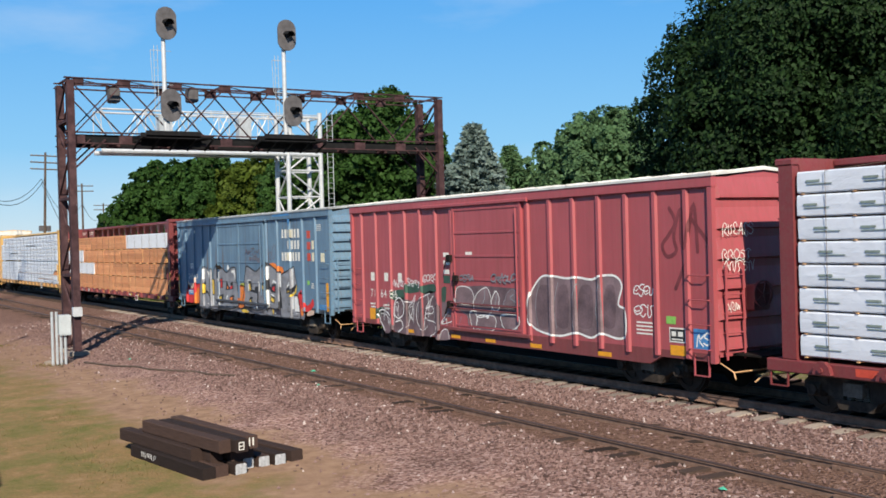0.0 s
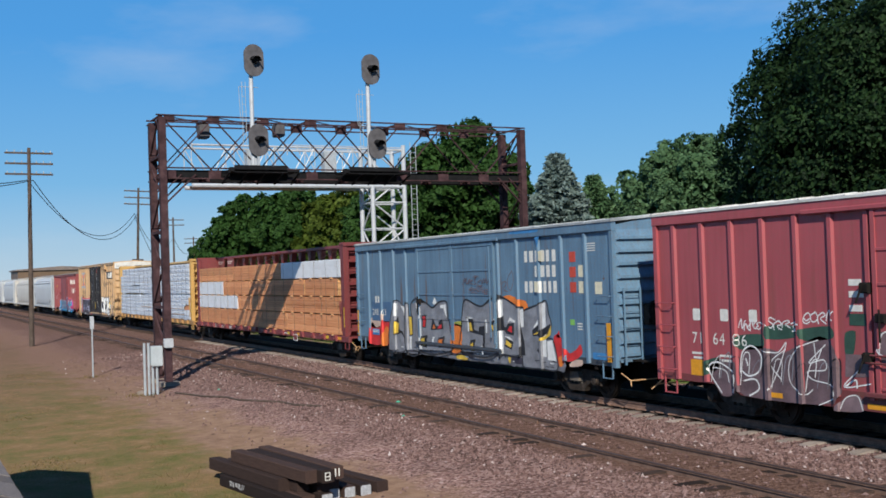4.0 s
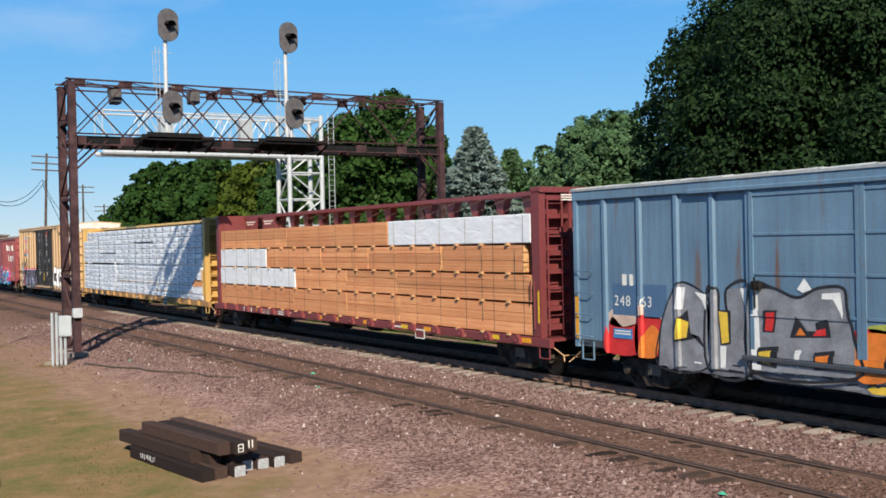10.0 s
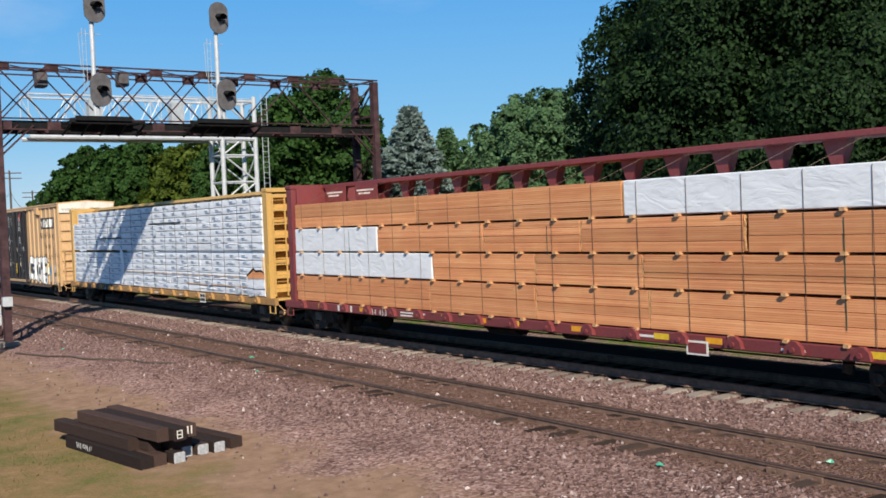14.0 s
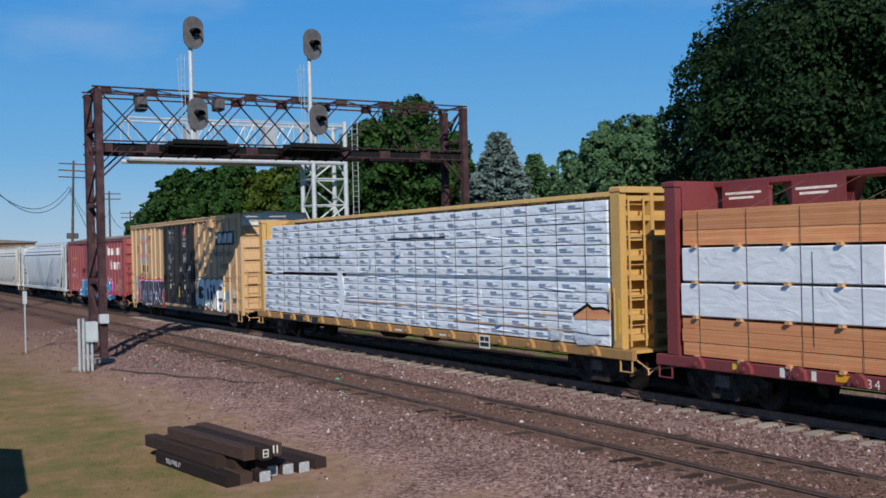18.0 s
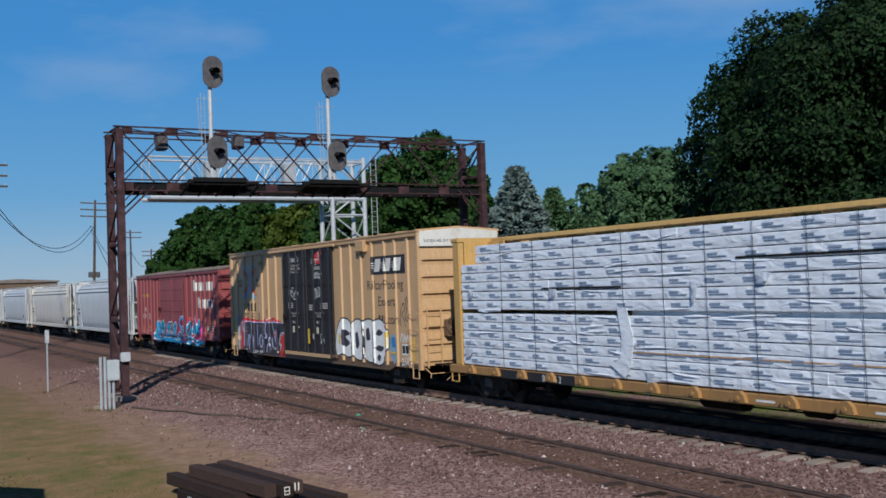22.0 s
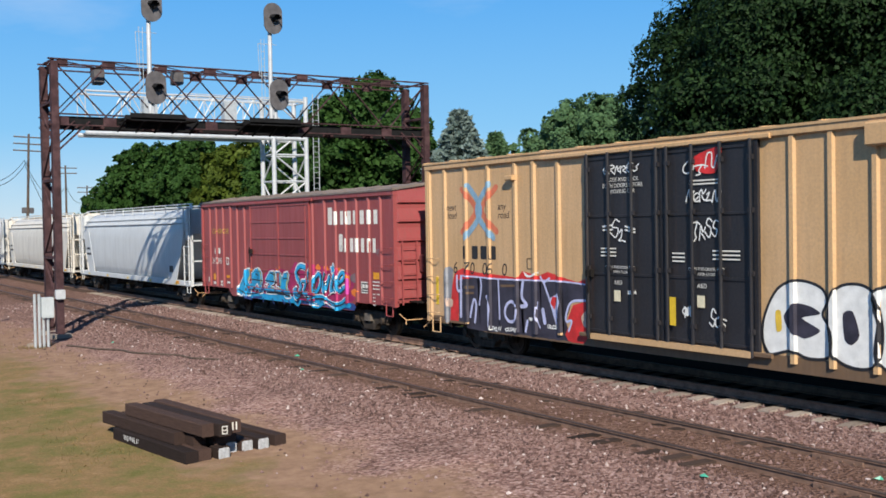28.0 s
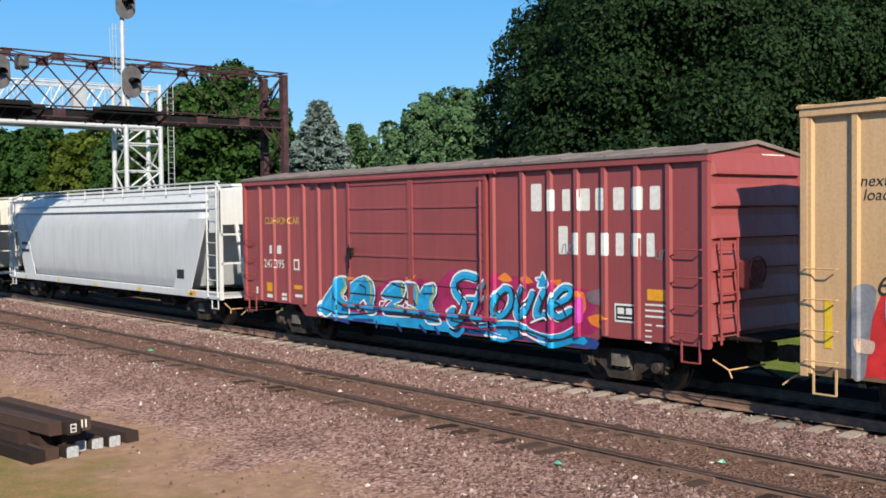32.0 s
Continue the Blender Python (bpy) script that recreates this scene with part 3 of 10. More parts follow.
def smooth_path(pts, n=5):
    """A flowing line through the points (Catmull-Rom)."""
    if len(pts) < 3:
        (x0, z0), (x1, z1) = pts[0], pts[-1]
        return [(x0 + (x1 - x0) * k / n, z0 + (z1 - z0) * k / n) for k in range(n + 1)]
    p = [pts[0], *pts, pts[-1]]
    out = []
    for i in range(1, len(p) - 2):
        for k in range(n):
            t = k / n
            out.append(tuple(0.5 * (2 * p[i][d] + (p[i + 1][d] - p[i - 1][d]) * t + (2 * p[i - 1][d] - 5 * p[i][d] + 4 * p[i + 1][d] - p[i + 2][d]) * t * t
                                    + (3 * p[i][d] - p[i - 1][d] - 3 * p[i + 1][d] + p[i + 2][d]) * t ** 3) for d in (0, 1)))
    out.append(pts[-1])
    return out


def stroke(bm, pts, r, y, n=6):
    """One brush line with round ends, rising a hair along its way."""
    path = smooth_path(pts)
    L, R = [], []
    m = len(path)
    for i, (x, z) in enumerate(path):
        a, b = path[max(0, i - 1)], path[min(m - 1, i + 1)]
        d = Vector((b[0] - a[0], b[1] - a[1]))
        d = d.normalized() if d.length > 1e-6 else Vector((1, 0))
        yy = y - 0.0008 * i / m
        L.append(bm.verts.new((x - d.y * r, yy, z + d.x * r)))
        R.append(bm.verts.new((x + d.y * r, yy, z - d.x * r)))
    for i in range(m - 1):
        bm.faces.new((L[i], R[i], R[i + 1], L[i + 1]))
    for c, u, v, yy in ((path[0], L[0], R[0], y), (path[-1], R[-1], L[-1], y - 0.0008)):
        a0 = math.atan2(u.co.z - c[1], u.co.x - c[0])
        ring = [bm.verts.new((c[0] + r * math.cos(a0 + math.pi * k / n), yy, c[1] + r * math.sin(a0 + math.pi * k / n))) for k in range(1, n)]
        bm.faces.new([u, *ring, v])


def over_ribs(bm, ribs, w, lift, door=None):
    """Cuts flat paint at the posts, the door and its bars and lays it on their faces; door is (x0, x1, bar heights)."""
    cuts = [((x + e, 0, 0), (1, 0, 0)) for x in ribs for e in (-w / 2, -w / 2 + 0.03, w / 2 - 0.03, w / 2)]
    if door:
        cuts += [((e, 0, 0), (1, 0, 0)) for e in door[:2]] + [((0, 0, z + e), (0, 0, 1)) for z in door[2] for e in (-0.055, 0.055)]
    for co, no in cuts:
        bmesh.ops.bisect_plane(bm, geom=bm.verts[:] + bm.edges[:] + bm.faces[:], plane_co=co, plane_no=no)
    out = B()
    for f in bm.faces:
        c = f.calc_center_median()
        if door and door[0] < c.x < door[1]:
            up = 0.085 if any(abs(c.z - z) < 0.055 for z in door[2]) else 0.063
            ups = [up] * len(f.verts)
        else:
            ups = [lift if any(abs(v.co.x - x) < w / 2 - 0.0295 for x in ribs) else 0.0 for v in f.verts]
        out.faces.new([out.verts.new((v.co.x, v.co.y - u, v.co.z)) for v, u in zip(f.verts, ups)])
    bm.free()
    bmesh.ops.remove_doubles(out, verts=out.verts[:], dist=0.00001)
    return out


def flat_part(name, bm, mat, parent, label="", ribs=(), w=0.09, lift=0.06, door=None):
    """Paint on a side: kept one-sided, facing -y."""
    if ribs or door:
        bm = over_ribs(bm, ribs, w, lift, door)
    for f in bm.faces:
        f.normal_update()
        if f.normal.y > 0:
            f.normal_flip()
    me = bpy.data.meshes.new(name)
    bm.to_mesh(me)
    bm.free()
    me.materials.append(mat)
    ob = new(name, me)
    ob.parent = parent
    if label:
        tagged(ob, label)
    return ob

# ---------- ground and tracks ----------
NEAR_Y, FAR_Y, FAR_Z = 12.93, 17.2, 0.17
PROFILE = [(-2500, -0.5), (-300, -0.5), (-60, -0.5), (-20, -0.46), (-8, -0.44), (-2, -0.43), (2, -0.43), (4, -0.42), (5.5, -0.42), (7, -0.40), (8, -0.36),
           (9, -0.31), (10, -0.25), (10.9, -0.18), (11.4, -0.13), (11.9, -0.115), (12.1, -0.135), (12.22, -0.125), (12.5, -0.08), (12.93, -0.072), (13.3, -0.08), (13.6, -0.125), (13.74, -0.125), (14.0, -0.1), (14.5, -0.11), (15.0, -0.11),
           (15.45, -0.075), (15.9, -0.06), (17.2, -0.06), (18.5, -0.06), (19.0, -0.08), (19.8, -0.16), (20.8, -0.24), (22.5, -0.25), (26, -0.27),
           (40, -0.4), (90, -0.5), (400, -0.5), (2500, -0.5)]


def ground_z(y):
    for (a, za), (b, zb) in zip(PROFILE, PROFILE[1:]):
        if y <= b:
            return za + (zb - za) * (y - a) / (b - a)
    return -0.5


def ground_sheet():
    xs = [-3500, -1500, -700, -400, -300, -240] + [-200 + 4 * k for k in range(25)] + [-100 + 1.0 * k for k in range(106)] + [8, 15, 30, 60, 120, 300, 900, 2500]
    verts, faces = [], []
    ys = [p[0] for p in PROFILE]
    for x in xs:
        for y, z in PROFILE:
            dz = 0.0
            if 2 < y < 30 and -100 < x < 8:
                dz = 0.035 * noise.noise((x * 0.35, y * 0.5, 0)) + 0.02 * noise.noise((x * 1.3, y * 1.4, 5))
                if 10.5 < y < 19.2:
                    dz *= 0.35
            verts.append((x, y, z + dz))
    w = len(ys)
    for i in range(len(xs) - 1):
        for j in range(w - 1):
            a = i * w + j
            faces.append((a, a + w, a + w + 1, a + 1))
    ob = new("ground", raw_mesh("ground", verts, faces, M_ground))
    tagged(ob, "pinkish railway ballast, bare dirt and patchy dry lawn", "ground", kind="structure")
    for p in ob.data.polygons:
        p.use_smooth = True


ground_sheet()

RAIL = [(-0.07, 0), (0.07, 0), (0.07, 0.012), (0.012, 0.035), (0.010, 0.125), (0.034, 0.138), (0.036, 0.165), (0.026, 0.172),
        (-0.026, 0.172), (-0.036, 0.165), (-0.034, 0.138), (-0.010, 0.125), (-0.012, 0.035), (-0.07, 0.012)]


def railway(name, y, z, label):
    ob = thing(name, Matrix.Translation((0, y, z)), label, "railway track", kind="structure")
    for s in (-1, 1):
        bm = B()
        prism(bm, [(a + s * 0.753, b - 0.172) for a, b in RAIL], -420, 60)
        part("rail", bm, M_rail, ob, "rusty steel rail")
        bm = B()
        box(bm, -420, 60, s * 0.753 - 0.038, s * 0.753 + 0.038, -0.011, 0.003)
        part("rail_head", bm, M_rail_top, ob, "worn running surface of the rail")
    return ob


near_track = railway("near_track", NEAR_Y, 0.0, "rusty little-used track with half-buried wooden ties")
far_track = railway("far_track", FAR_Y, FAR_Z, "main track on pale concrete ties under the train")


def joint_bars():
    """Fishplates on the near track."""
    bm = B()
    box(bm, -0.45, 0.45, -0.02, 0.02, -0.13, -0.05)
    for k in range(4):
        disc(bm, (-0.3 + 0.2 * k, -0.028, -0.09), "y", 0.018, 0.02, 8)
    me = mesh_of("joint_bar", bm, M_rail)
    for x in (-9.1, -21.0, -33.0, -45.0):
        part("joint_bar", me, None, near_track, at=(x, -0.753 - 0.045, 0))
        part("joint_bar", me, None, near_track, at=(x - 1.2, 0.753 - 0.045, 0))


joint_bars()

# ---------- old signal bridge ----------
GX0, GX1, GY0, GY1, GTOP, GLOW = -40.4, -42.1, 9.05, 25.0, 9.84, 7.72


def signal_bridge():
    g = thing("signal_bridge", Matrix.Translation((GX0, GY0, -0.3)), "old rusty riveted steel lattice signal bridge spanning both tracks", "signal bridge")
    def L(x, y, z):
        return (x - GX0, y - GY0, z + 0.3)
    for y in (GY0, GY1):
        for x in (GX0, GX1):
            bm = B()
            # channel leg: web and two flanges, with batten plates
            out = [(-0.16, -0.13), (0.16, -0.13), (0.16, 0.13), (-0.16, 0.13), (-0.16, 0.11), (0.14, 0.11), (0.14, -0.11), (-0.16, -0.11)]
            lo, hi = ([bm.verts.new((x + a - GX0, y + b - GY0, zz)) for a, b in out] for zz in (0, GTOP + 0.3))
            for k in range(8):
                bm.faces.new((lo[k - 1], lo[k], hi[k], hi[k - 1]))
            bm.faces.new(lo[::-1])
            bm.faces.new(hi)
            part("leg", bm, M_rust, g)
            bm = B()
            box(bm, x - 0.35 - GX0, x + 0.35 - GX0, y - 0.35 - GY0, y + 0.35 - GY0, -0.25, 0.12)
            part("footing", bm, M_ctie, g, "square concrete footing")
        # lacing between the two legs
        n = 7
        h = (GTOP + 0.2) / n
        for k in range(n):
            bm = B()
            for s in (-0.12, 0.12):
                a, b = (GX0, GX1) if k % 2 else (GX1, GX0)
                bar(bm, L(a, y + s, -0.3 + k * h + 0.1), L(b, y + s, -0.3 + (k + 1) * h), 0, flat=(0.07, 0.03))
            part("lacing_bar", bm, M_rust, g)
        for k in range(0, n + 1, 2):
            bm = B()
            box(bm, GX1 - GX0, 0, y - 0.12 - GY0, y + 0.12 - GY0, k * h, k * h + 0.1)
            part("batten_plate", bm, M_rust, g)
    # chords
    for x in (GX0, GX1):
        for z in (GTOP, GLOW):
            for s in ((-0.09, 0.09) if z == GTOP else (-0.2, 0.2)):
                bm = B()
                bar(bm, L(x, GY0 - 0.2, z + s), L(x, GY1 + 0.2, z + s), 0, flat=(0.13, 0.045))
                part("chord", bm, M_rust, g)
        # black strip that stands in for the shade inside the bottom chord
        bm = B()
        bar(bm, L(x - 0.12, GY0, GLOW - 0.02), L(x - 0.12, GY1, GLOW - 0.02), 0, flat=(0.05, 0.3))
        part("walkway_shade", bm, M_signal_black, g, "black strip standing for the shaded walkway inside the bottom chord")
    # web diagonals, crossed, with gusset plates
    n = 8
    dy = (GY1 - GY0) / n
    for x in (GX0, GX1):
        for k in range(n):
            y = GY0 + k * dy
            pair = (((y, GLOW), (y + dy, GTOP)), ((y, GTOP), (y + dy, GLOW))) if k < 5 else ((((y, GLOW), (y + dy, GTOP)),) if k % 2 else (((y, GTOP), (y + dy, GLOW)),))
            for (ya, za), (yb, zb) in pair:
                bm = B()
                bar(bm, L(x, ya, za), L(x, yb, zb), 0, flat=(0.075, 0.04))
                part("diagonal", bm, M_rust, g)
            for z in (GTOP, GLOW):
                bm = B()
                box(bm, x - 0.03 - GX0, x + 0.03 - GX0, y + (0.12 if k == 0 else -0.24) - GY0, y + (0.5 if k == 0 else 0.24) - GY0, z - 0.2 + 0.3, z + 0.1 + 0.3)
                part("gusset_plate", bm, M_rust, g)
    # cross ties between the planes, top and bottom
    for k in range(n + 1):
        y = GY0 + k * dy
        for z in (GTOP + 0.08, GLOW - 0.08):
            bm = B()
            bar(bm, L(GX0, y, z), L(GX1, y, z), 0, flat=(0.09, 0.06))
            if k < n:
                bar(bm, L(GX0, y, z), L(GX1, y + dy, z), 0, flat=(0.05, 0.03))
            part("cross_tie", bm, M_rust, g)
    # knee braces
    for x in (GX0, GX1):
        for y, s in ((GY0, 1), (GY1, -1)):
            bm = B()
            bar(bm, L(x, y, GLOW - 1.25), L(x, y + s * 1.25, GLOW - 0.05), 0, flat=(0.09, 0.06))
            bar(bm, L(x, y, GLOW - 0.75), L(x, y + s * 0.7, GLOW - 0.05), 0, flat=(0.05, 0.04))
            part("knee_brace", bm, M_rust, g)
    # plank walkway along the bottom chord
    for s in range(3):
        bm = B()
        x = GX1 + 0.45 + s * 0.35
        box(bm, x - 0.15 - GX0, x + 0.15 - GX0, 0.3, GY1 - GY0 - 0.3, GLOW + 0.3 - 0.02, GLOW + 0.3 + 0.03)
        part("walkway_plank", bm, M_rust, g, "dark timber walkway plank")
    # signal platforms below the heads
    for y0, y1 in ((11.3, 14.1), (16.0, 18.9)):
        bm = B()
        box(bm, 0.1, 1.15, y0 - GY0, y1 - GY0, GLOW + 0.3 - 0.02, GLOW + 0.3 + 0.05)
        pf = part("signal_platform", bm, M_signal_black, g, "blackened steel platform under a signal mast")
        for k in range(5):
            bm = B()
            y = y0 + (y1 - y0) * k / 4 - GY0
            bar(bm, (0.1, y, GLOW - 0.1), (1.15, y, GLOW + 0.25), 0, flat=(0.06, 0.06))
            part("bracket", bm, M_signal_black, pf)
        for xa, xb, ya, yb, za, zb in ((0.1, 0.2, 0.3, 0.2, -0.28, 0.24), (1.1, 1.15, 0.2, 0.5, -0.06, 0.22)):
            bm = B()
            box(bm, xa, xb, y0 - GY0 + ya, y1 - GY0 - yb, GLOW + 0.3 + za, GLOW + 0.3 + zb)
            part("kick_plate", bm, M_signal_black, pf)
    # relay cases hung inside the truss
    for y, z in ((10.9, GTOP - 0.75), (14.0, GTOP - 0.6)):
        bm = B()
        bbox(bm, -1.2, -0.75, y - 0.2 - GY0, y + 0.2 - GY0, z + 0.4, z + 0.95, 0.05)
        part("relay_case", bm, M_signal, g, "small dark signal housing inside the truss")
    # white switch box on the leg
    bm = B()
    bbox(bm, 0.17, 0.35, -0.2, 0.14, 1.42, 1.76, 0.03)
    part("junction_box", bm, M_white_steel, g, "small white junction box on the leg")
    return g


signal_bridge()


def railway_signal(y, z, mast, group):
    """A dark oval target with a round lamp and hood; upper ones on a white mast with a ladder hoop."""
    s = thing("railway_signal", Matrix.Translation((GX0 + 0.6, y, z)), "dark oval railway signal target with hooded lamp, unlit", "railway signal", group)
    bm = B()
    out = []
    for k in range(32):
        a = 2 * math.pi * k / 32
        yy, zz = 0.4 * math.cos(a), 0.4 * math.sin(a)
        out.append((yy, zz + (0.23 if zz > 0 else -0.23)))
    prism(bm, out, -0.02, 0.02)
    part("target", bm, M_signal, s, "dull grey oval backing plate")
    bm = B()
    disc(bm, (0.1, 0.04, 0.0), "x", 0.13, 0.2, 18)
    part("lamp", bm, M_signal_black, s, "black round lens")
    bm = B()
    for k in range(10):
        a0, a1 = math.pi * (k / 10) - 0.2, math.pi * ((k + 1) / 10) - 0.2
        p = [(0.02, 0.17 * math.cos(a), 0.17 * math.sin(a)) for a in (a0, a1)]
        q = [(0.42, 0.17 * math.cos(a) + 0.02, 0.17 * math.sin(a) - 0.06) for a in (a0, a1)]
        f = [bm.verts.new(v) for v in (p[0], p[1], q[1], q[0])]
        bm.faces.new(f)
    bmesh.ops.remove_doubles(bm, verts=bm.verts[:], dist=0.0005)
    bmesh.ops.solidify(bm, geom=bm.faces[:], thickness=0.012)
    part("hood", bm, M_signal_black, s, "black tunnel visor")
    bm = B()
    bbox(bm, -0.35, -0.03, -0.2, 0.2, -0.25, 0.25, 0.04)
    part("housing", bm, M_signal_black, s)
    if mast:
        bm = B()
        bar(bm, (-0.18, -0.08, GLOW - z), (-0.18, -0.08, 0.0), 0.085, 12)
        part("mast", bm, M_white_steel, s, "white painted signal mast")
        bm = B()
        for yy in (-0.42, -0.28):
            bar(bm, (-0.3, yy, GLOW - z + 0.4), (-0.3, yy, -0.8), 0.012)
        for k in range(9):
            bar(bm, (-0.3, -0.42, GLOW - z + 0.6 + 0.3 * k), (-0.3, -0.28, GLOW - z + 0.6 + 0.3 * k), 0.009)
        bar(bm, (-0.3, -0.55, -1.0), (-0.3, 0.25, -1.0), 0.012)
        bar(bm, (-0.3, -0.55, -1.0), (-0.3, -0.5, -2.3), 0.012)
        bar(bm, (-0.3, -0.5, -2.3), (-0.3, 0.3, -2.3), 0.012)
        part("ladder", bm, M_pipe, s, "thin steel ladder and cage")
    else:
        bm = B()
        bar(bm, (-0.18, -0.08, 0.0), (-0.18, -0.08, GLOW - z), 0.07, 10)
        part("bracket", bm, M_white_steel, s)


for y, z, m in ((12.55, 12.1, True), (17.5, 12.03, True), (12.65, 8.98, False), (17.7, 8.97, False)):
    railway_signal(y, z, m, "signals on the bridge")


# ---------- newer white cantilever ----------
def cantilever():
    X0, X1, YT0, YT1, TIP = -55.3, -56.9, 24.2, 26.2, 13.9
    LO, HI = 8.6, 10.75
    g = thing("signal_cantilever", Matrix.Translation((X0, YT0, -0.4)), "white galvanised cantilever signal mast with trussed arm", "signal mast")
    def L(x, y, z):
        return (x - X0, y - YT0, z + 0.4)
    for x in (X0, X1):
        for y in (YT0, YT1):
            bm = B()
            bar(bm, L(x, y, -0.4), L(x, y, 11.0), 0.13, 12)
            part("tower_leg", bm, M_white_steel, g)
    for x, y, x2, y2 in ((X0, YT0, X0, YT1), (X1, YT0, X1, YT1), (X0, YT0, X1, YT0), (X0, YT1, X1, YT1)):
        for k in range(7):
            z0, z1 = 0.2 + k * 1.5, 0.2 + (k + 1) * 1.5
            bm = B()
            a, b = ((x, y), (x2, y2)) if k % 2 else ((x2, y2), (x, y))
            bar(bm, L(*a, z0), L(*b, z1), 0.05, 8)
            bar(bm, L(x, y, z1), L(x2, y2, z1), 0.05, 8)
            part("tower_brace", bm, M_white_steel, g)
    for x in (X0, X1):
        for z in (LO, HI):
            bm = B()
            bar(bm, L(x, YT1, z), L(x, TIP, z), 0.12 if z == LO else 0.055, 8)
            part("arm_chord", bm, M_white_steel, g)
        n = 9
        d = (YT0 - TIP) / n
        for k in range(n):
            bm = B()
            y = TIP + k * d
            bar(bm, L(x, y, LO if k % 2 else HI), L(x, y + d, HI if k % 2 else LO), 0.028, 6)
            if k % 2 == 0:
                bar(bm, L(x, y, LO), L(x, y, HI), 0.028, 6)
            part("arm_brace", bm, M_white_steel, g)
    bm = B()
    box(bm, X1 - X0 + 0.1, -0.1, TIP - YT0 + 0.2, -0.2, LO + 0.4 + 0.05, LO + 0.4 + 0.09)
    part("walkway", bm, M_white_steel, g, "grated walkway along the arm")
    for x in (X0 + 0.05, X1 - 0.05):
        bm = B()
        for k in range(8):
            y = 19.0 + k * 0.75
            bar(bm, L(x, y, LO + 1.9), L(x, y, LO + 2.25), 0.03, 6)
        bar(bm, L(x, 19.0, LO + 2.25), L(x, YT1, LO + 2.25), 0.025, 6)
        part("hand_rail", bm, M_white_steel, g)
    bm = B()
    for y in (YT1 + 0.45, YT1 + 0.8):
        bar(bm, L(X0, y, 0.5), L(X0, y, 11.2), 0.025, 6)
    for k in range(34):
        bar(bm, L(X0, YT1 + 0.45, 0.7 + 0.3 * k), L(X0, YT1 + 0.8, 0.7 + 0.3 * k), 0.012, 5)
    part("ladder", bm, M_pipe, g)
    for y in (17.2, 21.6):
        bm = B()
        bbox(bm, -0.3, 0.25, y - 0.35 - YT0, y + 0.35 - YT0, LO + 0.9, LO + 2.3, 0.05)
        part("signal_case", bm, M_pipe, g, "grey signal housing on the arm")
    return g


cantilever()


# ---------- line-side things ----------
def cable_case(x, y):
    g = thing("signal_case", Matrix.Translation((x, y, ground_z(y) + 0.02)), "grey aluminium cable case on four conduit pipes", "cable box")
    for k in range(4):
        bm = B()
        bar(bm, (0.02 * (k % 2), -0.26 + 0.14 * k, -0.1), (0.02 * (k % 2), -0.26 + 0.14 * k, 1.15 if k > 1 else 1.8), 0.048, 10)
        part("conduit", bm, M_pipe, g, "grey conduit pipe")
    bm = B()
    bbox(bm, -0.15, 0.17, -0.06, 0.34, 0.98, 1.68, 0.03)
    part("case", bm, M_box, g, "aluminium case")
    bm = B()
    bbox(bm, 0.17, 0.185, -0.03, 0.31, 1.02, 1.64, 0.005)
    part("door", bm, M_box, g)


cable_case(-38.0, 7.95)


def marker_post(x, y, h):
    g = thing("marker_post", Matrix.Translation((x, y, ground_z(y) - 0.02)), "slim white line-side marker post", "post")
    bm = B()
    bar(bm, (0, 0, 0), (0, 0, h), 0.034, 8)
    part("stem", bm, M_pipe, g)
    bm = B()
    bbox(bm, -0.05, 0.05, -0.08, 0.08, h * 0.8, h + 0.02, 0.02)
    part("cap", bm, M_white_steel, g, "white rectangular cap")


marker_post(-47.3, 7.4, 2.6)


